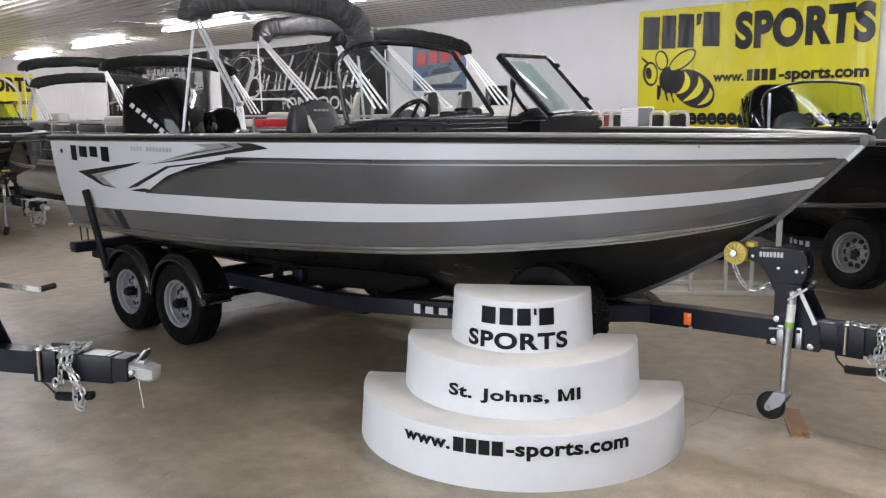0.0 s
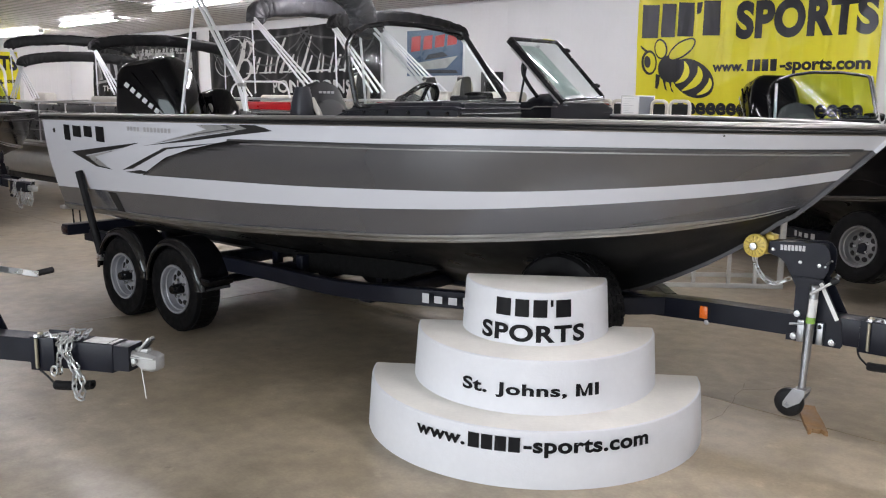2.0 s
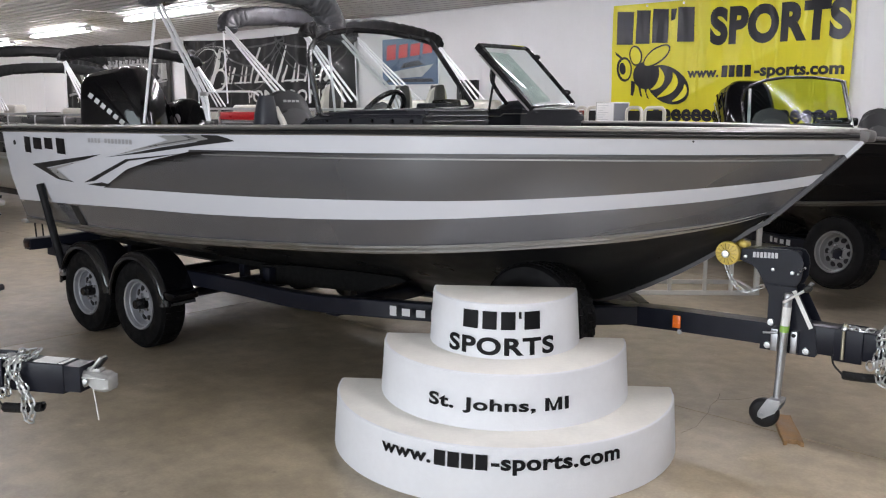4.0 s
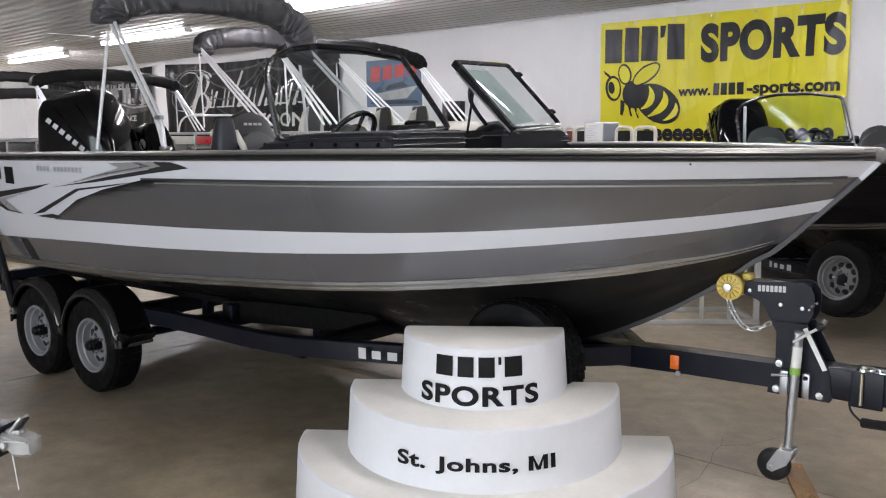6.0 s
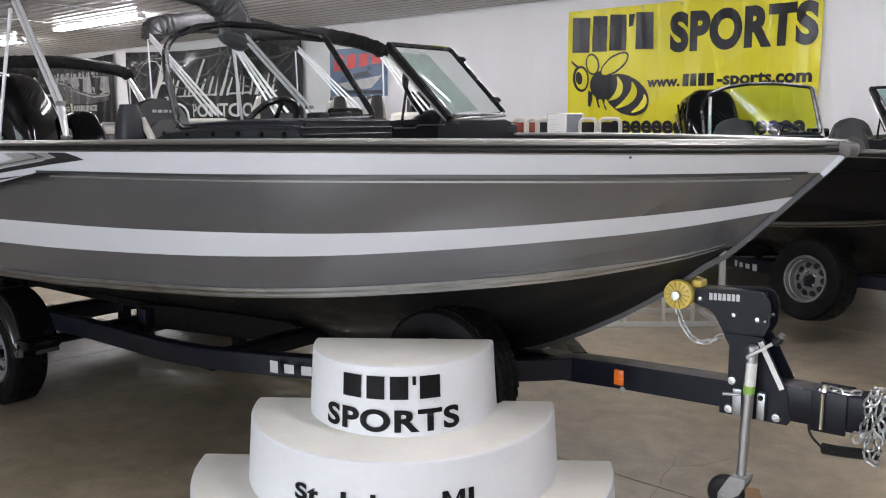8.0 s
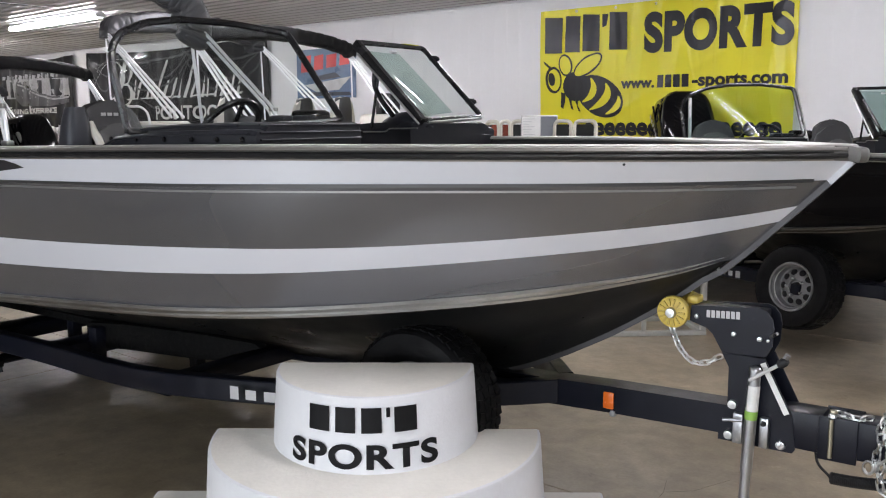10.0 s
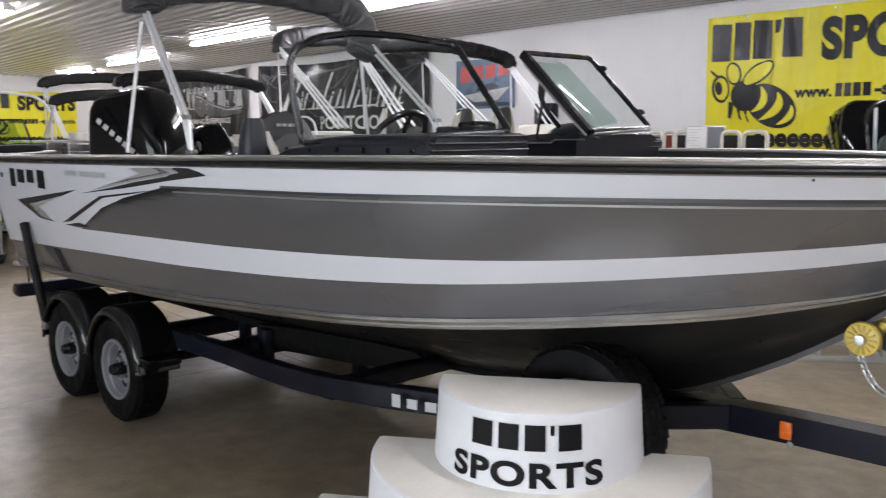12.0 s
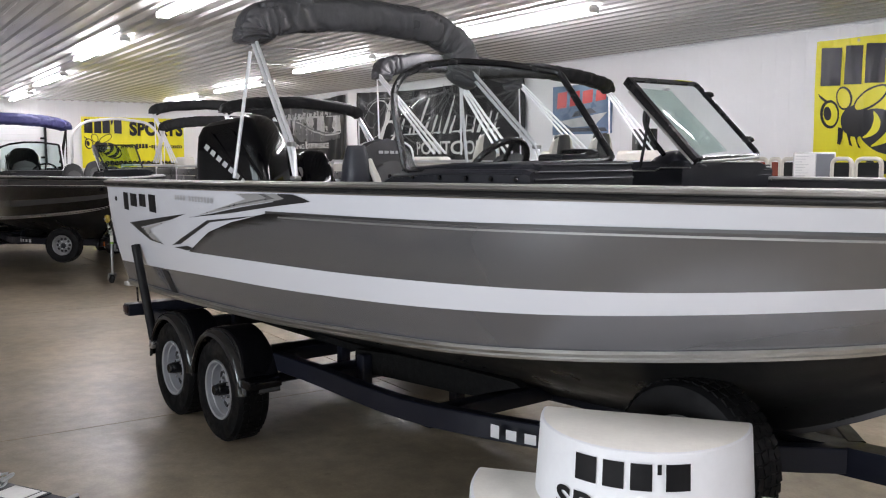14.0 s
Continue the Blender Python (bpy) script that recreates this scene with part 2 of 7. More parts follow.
def ellipse(bm, cx, cy, rx, ry, turn=0, n=28, a0=0, a1=360):
    vs = []
    for i in range(n):
        a = radians(a0 + (a1 - a0) * i / (n if a1 - a0 == 360 else n - 1))
        x, y = rx * math.cos(a), ry * math.sin(a)
        c, s = math.cos(radians(turn)), math.sin(radians(turn))
        vs.append(bm.verts.new((cx + c * x - s * y, cy + s * x + c * y, 0)))
    bm.faces.new(vs)
    return bm


def poly(bm, pts):
    bm.faces.new([bm.verts.new((x, y, 0)) for x, y in pts])
    return bm


# ---- the hall ----
HALL = pose(-6.0, 12.0, 0, 0, 0, -4.5)
CEIL, U0, U1, V0 = 3.43, -22.0, 15.0, -17.2


def concrete():
    """Power-trowelled concrete: soft clouds, blotches, fine grain, pale scuffs, under a worn sealer."""
    m = bpy.data.materials.new("polished_concrete")
    m.use_nodes = True
    nt = m.node_tree
    b = nt.nodes["Principled BSDF"]
    tc = nt.nodes.new("ShaderNodeTexCoord")

    def field(scale, detail, rough, lo, hi, f0=0.22, f1=0.78):
        n = nt.nodes.new("ShaderNodeTexNoise")
        n.inputs["Scale"].default_value, n.inputs["Detail"].default_value, n.inputs["Roughness"].default_value = scale, detail, rough
        nt.links.new(tc.outputs["Object"], n.inputs["Vector"])
        mr = nt.nodes.new("ShaderNodeMapRange")
        mr.interpolation_type = "SMOOTHSTEP"
        for key, val in (("From Min", f0), ("From Max", f1), ("To Min", lo), ("To Max", hi)):
            mr.inputs[key].default_value = val
        nt.links.new(n.outputs["Fac"], mr.inputs["Value"])
        return mr.outputs[0]

    def times(a, c):
        n = nt.nodes.new("ShaderNodeMath")
        n.operation = "MULTIPLY"
        nt.links.new(a, n.inputs[0])
        nt.links.new(c, n.inputs[1])
        return n.outputs[0]
    tone = times(field(0.45, 2, 0.5, 0.92, 1.08), field(1.6, 4, 0.55, 0.80, 1.20))
    tone = times(tone, field(7.0, 5, 0.6, 0.80, 1.20))
    tone = times(tone, field(60.0, 2, 0.5, 0.93, 1.07))
    # pale scuffs and small dark spots
    tone = times(tone, field(5.0, 8, 0.72, 1.0, 1.28, 0.60, 0.70))
    tone = times(tone, field(6.5, 7, 0.70, 0.72, 1.0, 0.30, 0.38))
    hue = nt.nodes.new("ShaderNodeMix")
    hue.data_type = "RGBA"
    hue.inputs[6].default_value = (0.338, 0.279, 0.193, 1)
    hue.inputs[7].default_value = (0.330, 0.284, 0.218, 1)
    nt.links.new(field(0.8, 3, 0.5, 0.0, 1.0), hue.inputs[0])
    sc = nt.nodes.new("ShaderNodeVectorMath")
    sc.operation = "SCALE"
    nt.links.new(hue.outputs[2], sc.inputs[0])
    nt.links.new(tone, sc.inputs["Scale"])
    nt.links.new(sc.outputs[0], b.inputs["Base Color"])
    nt.links.new(field(3.2, 5, 0.6, 0.29, 0.42), b.inputs["Roughness"])
    # soft trowel ripples
    bp = nt.nodes.new("ShaderNodeBump")
    bp.inputs["Strength"].default_value = 0.09
    bp.inputs["Distance"].default_value = 0.01
    nt.links.new(field(11.0, 1, 0.4, 0.0, 1.0), bp.inputs["Height"])
    nt.links.new(bp.outputs[0], b.inputs["Normal"])
    return m


CONCRETE = concrete()
GROUT = mat("dark_joint_filler", (0.06, 0.052, 0.042), 0.8, 0, 0.2, 20)
PANEL_WHITE = mat("white_wall_panel", (0.87, 0.87, 0.88), 0.42, 0, 0.025, 1.5, 0.02, 30)
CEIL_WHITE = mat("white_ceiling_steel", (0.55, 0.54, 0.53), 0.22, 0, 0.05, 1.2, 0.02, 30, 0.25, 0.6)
YELLOW = mat("yellow_banner_vinyl", (0.80, 0.72, 0.020), 0.33, 0, 0.03, 2.0)
BANNER_INK = mat("black_banner_ink", (0.012, 0.012, 0.015), 0.33, 0, 0.03, 6, spec=0.35)
BLACK_CLOTH = mat("black_banner_cloth", (0.009, 0.009, 0.010), 0.48, 0, 0.2, 4, 0.1, 14, 0, 0.16)
PALE_INK = mat("pale_banner_ink", (0.62, 0.62, 0.60), 0.5, 0, 0.12, 6)
GREY_INK = mat("grey_banner_ink", (0.048, 0.048, 0.05), 0.5, 0, 0.5, 3)


def floor():
    """Slabs with sawn joints over a dark bed."""
    bm = boxed(U0, U1, V0, 0, -0.3, -0.012)
    bed = part("floor", bm, GROUT, None, "", 0)
    bed.matrix_basis = HALL
    tagged(bed, "worn polished tan concrete floor with sawn joints", "floor", "", "structure")
    us = [U0, -17.2, -12.8, -8.4, -4.0, 0.75, 9.6, U1]
    vs = [V0, -12.4, -7.42, -3.6, 0]
    g = 0.003
    for a, b in zip(us, us[1:]):
        for c, d in zip(vs, vs[1:]):
            bm = boxed(a + g, b - g, c + g, d - g, -0.05, 0.0, 0.003, 1)
            part("slab", bm, CONCRETE, bed, "", 0)
    # hairline cracks near a joint
    for pts in (((4.88, -7.02), (4.93, -7.15), (4.95, -7.28), (5.0, -7.40), (5.02, -7.50), (5.06, -7.64), (5.05, -7.80)), ((4.93, -7.15), (5.03, -7.05), (5.11, -6.82))):
        part("crack", tubed([(x, y, -0.0004) for x, y in pts], 0.0011, 5), GROUT, bed)


def ribbed_sheet(length, width, pitch, rib, depth, flat):
    """Rolled steel sheet: ribs along x, from y = 0 to -width, standing towards -z."""
    prof = []
    y = 0.0
    while y < width - pitch * 0.5:
        for a, b in ((0, 0), (flat, 0), (flat + rib * 0.3, depth), (flat + rib * 0.7, depth), (flat + rib, 0)):
            prof.append((y + a, b))
        y += pitch
    prof.append((width, 0))
    verts = [(x, -a, -b) for x in (0, length) for a, b in prof]
    n = len(prof)
    faces = [(i, i + 1, n + i + 1, n + i) for i in range(n - 1)]
    return verts, faces


def sheet(name, length, width, pitch, rib, depth, flat, m, material, label, category):
    verts, faces = ribbed_sheet(length, width, pitch, rib, depth, flat)
    me = bpy.data.meshes.new(name)
    me.from_pydata(verts, [], faces)
    me.materials.append(material)
    ob = new(name, me)
    ob.matrix_basis = m
    return tagged(ob, label, category, "", "structure")


def hall():
    floor()
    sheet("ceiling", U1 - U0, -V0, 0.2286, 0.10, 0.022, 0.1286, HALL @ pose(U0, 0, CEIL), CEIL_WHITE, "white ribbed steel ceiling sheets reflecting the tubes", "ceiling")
    bm = boxed(U0, U1, V0, 0, CEIL + 0.01, CEIL + 0.16)
    tagged(part("ceiling_deck", bm, PANEL_WHITE, None, "", 0), "plain deck above the ceiling sheets", "ceiling", "", "structure").matrix_basis = HALL
    # ribbed liner on the long wall and the far end wall
    for name, m, w in (("wall_north", HALL, 0), ("wall_west", HALL @ pose(U0, 0, 0, 0, 0, 90), 1)):
        lim = U1 - U0 if w == 0 else -V0
        verts, faces = ribbed_sheet(CEIL, lim, 0.2286, 0.05, 0.0018, 0.1786)
        if w == 0:
            pts = [(U1 + y, z, x) for x, y, z in verts]
        else:
            pts = [(y, z, x) for x, y, z in verts]
        me = bpy.data.meshes.new(name)
        me.from_pydata(pts, [], faces)
        me.materials.append(PANEL_WHITE)
        ob = new(name, me)
        ob.matrix_basis = m
        tagged(ob, "white ribbed steel liner wall", "wall", "", "structure")
    for name, a in (("wall_north_back", (U0 - 0.2, U1 + 0.2, 0.012, 0.2)), ("wall_west_back", (U0 - 0.2, U0 - 0.012, V0 - 0.2, 0.012)),
                    ("wall_east", (U1, U1 + 0.2, V0 - 0.2, 0.012))):
        ob = part(name, boxed(*a, -0.3, CEIL + 0.16), PANEL_WHITE, None, "", 0)
        ob.matrix_basis = HALL
        tagged(ob, "plain white wall closing the hall", "wall", "", "structure")
    # glazed street side behind the camera
    us = [U0, 1.3, 4.7, 5.8, 9.2, 10.3, 13.7, U1]
    for k, (a, b) in enumerate(zip(us, us[1:])):
        if k % 2 == 0:
            ob = part("wall_south", boxed(a, b, V0 - 0.2, V0, -0.3, CEIL + 0.16), PANEL_WHITE, None, "", 0)
            ob.matrix_basis = HALL
            tagged(ob, "plain white pier between the street windows", "wall", "", "structure")
        else:
            for z0, z1 in ((-0.3, 0.55), (2.95, CEIL + 0.16)):
                ob = part("wall_south", boxed(a, b, V0 - 0.2, V0, z0, z1), PANEL_WHITE, None, "", 0)
                ob.matrix_basis = HALL
                tagged(ob, "plain white wall over and under a window", "wall", "", "structure")
            win = thing("window_%d" % ((k + 1) // 2), HALL @ pose(a, V0, 0), "large white-framed street window", "window", "street windows", "structure")
            for x0, x1, z0, z1 in ((0, 0.06, 0.55, 2.95), (b - a - 0.06, b - a, 0.55, 2.95), ((b - a) / 2 - 0.03, (b - a) / 2 + 0.03, 0.61, 2.89), (0.06, b - a - 0.06, 0.55, 0.61), (0.06, b - a - 0.06, 2.89, 2.95)):
                part("window_frame", boxed(x0, x1, -0.13, -0.07, z0, z1, 0.004), PANEL_WHITE, win)
            pane = part("pane", boxed(0.05, b - a - 0.05, -0.104, -0.098, 0.58, 2.92), GLASS, win)
            pane.visible_shadow = False
            la = bpy.data.lights.new("daylight", "AREA")
            la.shape, la.size, la.size_y, la.energy, la.color = "RECTANGLE", b - a - 0.1, 2.3, WINDOW_POWER, (0.88, 0.92, 1.0)
            lo = new("daylight", la)
            lo.matrix_basis = HALL @ pose((a + b) / 2, V0 - 0.16, 1.75, -90, 0, 180) 
    # ceiling trim along the long wall
    ob = part("trim", boxed(U0, U1, -0.03, -0.008, CEIL - 0.05, CEIL - 0.024, 0.004), PANEL_WHITE)
    ob.matrix_basis = HALL
    tagged(ob, "white trim strip under the ceiling", "trim", "", "structure")


hall()


def ceiling_light():
    """An eight-foot strip: housing, two tubes, end sockets."""
    lamp = thing("ceiling_light", HALL, "white two-tube fluorescent strip light, lit, on the ribbed ceiling", "ceiling light", "strip lights on the ceiling")
    bm = boxed(-1.5, 1.5, -0.045, 0.045, -0.07, -0.022, 0.006)
    part("housing", bm, mat("white_lamp_enamel", (0.8, 0.8, 0.8), 0.3), lamp)
    for s in (-1, 1):
        part("tube", rodded((-1.47, s * 0.050, -0.098), (1.47, s * 0.050, -0.098), 0.019, 10), TUBE_MAT, lamp, "glowing white tube")
        bm = boxed(s * 1.485 - 0.012, s * 1.485 + 0.012, -0.075, 0.075, -0.118, -0.05, 0.006)
        part("socket", bm, mat("white_lamp_socket", (0.7, 0.7, 0.7), 0.4), lamp)
    return lamp


# The two past u = 3 are unseen: row carried on to light the right.
LAMPS = [(8.6, -4.2), (3.2, -4.0), (-2.4, -3.72), (-7.9, -3.45), (-13.6, -2.98), (-19.2, -2.5)]
# The one at u = 5.65 is unseen, placed so its reflection streaks the screen.
LAMPS += [(5.65, -8.22), (-2.5, -7.6), (-7.85, -7.42), (-13.9, -7.05), (-19.9, -6.7)]
first = ceiling_light()
for i, (u, v) in enumerate(LAMPS):
    m = HALL @ pose(u, v, CEIL)
    if i == 0:
        first.matrix_basis = m
    else:
        copy_thing(first, m)


def ceiling_vent(u, v, w, turn):
    """A narrow slotted outlet let into the ceiling sheets."""
    ob = thing("ceiling_vent", HALL @ pose(u, v, CEIL - 0.034, 0, 0, turn), "narrow dark slotted air outlet in the white ceiling", "vent", "slotted outlets in the ceiling")
    part("frame", boxed(-w / 2 - 0.02, w / 2 + 0.02, -0.05, 0.05, 0.003, 0.012, 0.002), PANEL_WHITE, ob)
    for i in range(5):
        x0 = -w / 2 + w * i / 5
        part("slot", boxed(x0, x0 + w / 5 - 0.03, -0.028, 0.028, -0.004, 0.003), RUBBER, ob)


for u, v in ((-6.52, -4.52), (-8.89, -4.30)):
    ceiling_vent(u, v, 0.78, 90)


def wave(u, z, amp=0.010, k=1.0):
    fold = (1 - abs(math.sin(3.7 * u * k + 0.5 * math.sin(2.0 * z)))) ** 4 + 0.7 * (1 - abs(math.sin(2.3 * z - 1.1 * u + 0.4))) ** 5
    return amp * (math.sin(5.1 * u * k + 1.3 * z) + 0.6 * math.sin(11.7 * u * k - 2.1 * z + 0.7) + 0.5 * math.sin(2.3 * u + 3.9 * z) - 0.9 * fold)


def hang(u, z, top, seed):
    """Hanging creases that fan down from the eyelets and die out, with a few slanting pulls."""
    d = max(0.0, top - z)
    out = 0.0
    for k in range(13):
        c = 0.28 * k + 0.10 * math.sin(5.0 * k + seed)
        slant = 0.16 * math.sin(3.3 * k + seed)
        width = 0.030 + 0.020 * math.sin(2.1 * k + seed) + 0.02 * d
        reach = 0.55 + 0.45 * math.sin(4.1 * k + 2 * seed)
        out += math.exp(-((u - c - slant * d) / width) ** 2) * math.exp(-(d / (0.35 + reach)) ** 2) * (0.010 if k % 3 else -0.012)
    return out


def ripple(u, z):
    """Fine upright creases left by folding and hanging."""
    a = noise.noise((u * 7.0 + 0.8 * z, z * 0.9, 3.1))
    b = noise.noise((u * 15.0, z * 2.2, 8.4))
    return 0.007 * a + 0.0035 * b - 0.006 * max(0.0, 1 - 9 * abs(noise.noise((u * 4.0 + 0.5 * z, z * 0.6, 5.5))))


def banner_sheet(bm, u0, u1, z0, z1, fn, nu=60, nz=30, sag=0.0):
    grid = [[bm.verts.new(fn(u0 + (u1 - u0) * i / nu, z0 + (z1 - z0) * j / nz - sag * math.sin(math.pi * i / nu) * (j / nz))) for i in range(nu + 1)] for j in range(nz + 1)]
    for j in range(nz):
        for i in range(nu):
            bm.faces.new((grid[j][i], grid[j][i + 1], grid[j + 1][i + 1], grid[j + 1][i]))
    return bm


def finer(bm, size):
    """Cuts lettering fine enough to follow a curved sheet."""
    bmesh.ops.triangulate(bm, faces=bm.faces[:])
    for _ in range(3):
        es = [e for e in bm.edges if e.calc_length() > size]
        if not es:
            break
        bmesh.ops.subdivide_edges(bm, edges=es, cuts=1)
        bmesh.ops.triangulate(bm, faces=[f for f in bm.faces if len(f.verts) > 3])
    return bm


def yellow_banner(base, w, h, label):
    """A shop banner in its own frame: u to the right from its left edge, z up from its lower edge, facing -y."""
    ob = thing("yellow_banner", base, label, "banner", "yellow shop banners")
    face = lambda lift: (lambda u, z: Vector((u, -0.055 - lift + wave(u, z, 0.012) + hang(u, z, h, 0.7) + ripple(u, z), z)))
    part("sheet", banner_sheet(bmesh.new(), 0, w, 0, h, face(0), 300, 70), YELLOW, ob)
    s = w / 3.57

    def ink(name, bm, material=BANNER_INK, lift=0.006, lab=""):
        bmesh.ops.remove_doubles(bm, verts=bm.verts[:], dist=1e-4)
        part(name, bend(finer(bm, 0.035), face(lift + 0.004)), material, ob, lab, 30)
    # the name as plain blocks, the plain word lettered
    for a, b in ((0.09, 0.37), (0.42, 0.66), (0.70, 0.95), (1.10, 1.36)):
        ink("name_bar", poly(bmesh.new(), [(a * s, 1.22 * s), (b * s, 1.21 * s), (b * s, 1.69 * s), (a * s, 1.71 * s)]))
    ink("name_bar", poly(bmesh.new(), [(0.99 * s, 1.52 * s), (1.05 * s, 1.54 * s), (1.08 * s, 1.69 * s), (0.99 * s, 1.69 * s)]))
    ink("lettering", fit_to(letters("SPORTS", 0.5, 0.055, 1.08), 1.63 * s, 3.53 * s, 1.14 * s, 1.66 * s))
    ink("lettering", fit_to(letters("www.", 0.2, 0.04), 1.28 * s, 1.78 * s, 0.70 * s, 0.80 * s))
    for k in range(4):
        ink("name_bar", bars(bmesh.new(), (1.82 + 0.113 * k) * s, (1.933 + 0.113 * k) * s, 0.70 * s, 0.86 * s, 1))
    ink("lettering", fit_to(letters("-sports.com", 0.2, 0.04), 2.29 * s, 3.49 * s, 0.655 * s, 0.85 * s))
    # a black and yellow insect as plain ovals
    for x, y, rx, ry, turn, nm in ((0.61, 0.75, 0.215, 0.20, -18, "insect_chest"), (0.975, 0.61, 0.38, 0.25, -30, "insect_body"), (0.23, 0.85, 0.14, 0.185, 8, "insect_head"), (0.43, 1.045, 0.115, 0.155, 20, "insect_wing"), (0.785, 1.03, 0.25, 0.115, 32, "insect_wing")):
        ink(nm, ellipse(bmesh.new(), x * s, y * s, rx * s, ry * s, turn))
    for x, y, d in ((0.36, 0.62, -0.01), (0.47, 0.60, 0.05), (0.57, 0.57, 0.07)):
        ink("insect_leg", poly(bmesh.new(), [(x * s, (y + 0.06) * s), ((x + 0.08) * s, (y + 0.04) * s), ((x + 0.07) * s, (y - 0.08) * s), ((x + 0.05 + d) * s, (y - 0.17) * s), ((x + 0.01 + d) * s, (y - 0.15) * s)]))
    ink("insect_feeler", poly(bmesh.new(), [(0.17 * s, 1.00 * s), (0.08 * s, 1.07 * s), (0.06 * s, 1.12 * s), (0.12 * s, 1.08 * s), (0.21 * s, 1.01 * s)]))
    for x, y, rx, ry, turn, nm in ((0.24, 0.85, 0.105, 0.15, 8, "insect_face"), (0.43, 1.045, 0.09, 0.13, 20, "insect_wing"), (0.785, 1.03, 0.225, 0.09, 32, "insect_wing")):
        bq = bmesh.new()
        ellipse(bq, x * s, y * s, rx * s, ry * s, turn)
        ink(nm, bq, YELLOW, 0.010)
    # bowed bands across the body, widest in the middle
    for p0, p1, p2, wide in (((0.84, 0.86), (0.98, 0.64), (0.72, 0.54), 0.045), ((1.07, 0.78), (1.19, 0.56), (0.83, 0.43), 0.05), ((1.25, 0.61), (1.31, 0.46), (1.08, 0.37), 0.035)):
        mid = [Vector(p0) * (1 - t) ** 2 + Vector(p1) * 2 * t * (1 - t) + Vector(p2) * t * t for t in [i / 12 for i in range(13)]]
        bq = bmesh.new()
        for i in range(12):
            quad = []
            for j, sg in ((i, 1), (i + 1, 1), (i + 1, -1), (i, -1)):
                d = (mid[min(j + 1, 12)] - mid[max(j - 1, 0)]).normalized()
                c = mid[j] + Vector((-d.y, d.x)) * sg * (0.008 + wide * math.sin(math.pi * j / 12))
                quad.append((c.x * s, c.y * s))
            poly(bq, quad)
        ink("insect_band", bq, YELLOW, 0.010)
    bm = bmesh.new()
    ellipse(bm, 0.20 * s, 0.86 * s, 0.055 * s, 0.09 * s, 10)
    ink("insect_eye", bm, BANNER_INK, 0.013)
    bm = letters("eeeeeeeeeeeeeeeee", 0.2, 0.04)
    ink("lettering", fit_to(bm, 0.74 * s, 3.45 * s, 0.08 * s, 0.26 * s))
    for u in [w * i / 6 for i in range(7)]:
        p = (min(max(u, 0.04), w - 0.04), -0.062 + wave(u, h - 0.04, 0.012) + hang(u, h - 0.04, h, 0.7), h - 0.04)
        part("eyelet", turned([(0.008, -0.002), (0.018, 0), (0.018, 0.004), (0.008, 0.004)], axis(p, (0, -1, 0)), 12), GALV, ob)
    return ob


yellow_banner(HALL @ pose(-0.56, -0.012, 1.42), 3.57, 1.80, "large yellow vinyl banner with black lettering and an insect")
yellow_banner(HALL @ pose(U0 + 0.012, -4.75, 1.40, 0, 0, 90), 3.1, 1.55, "yellow vinyl banner with black lettering on the far end wall")


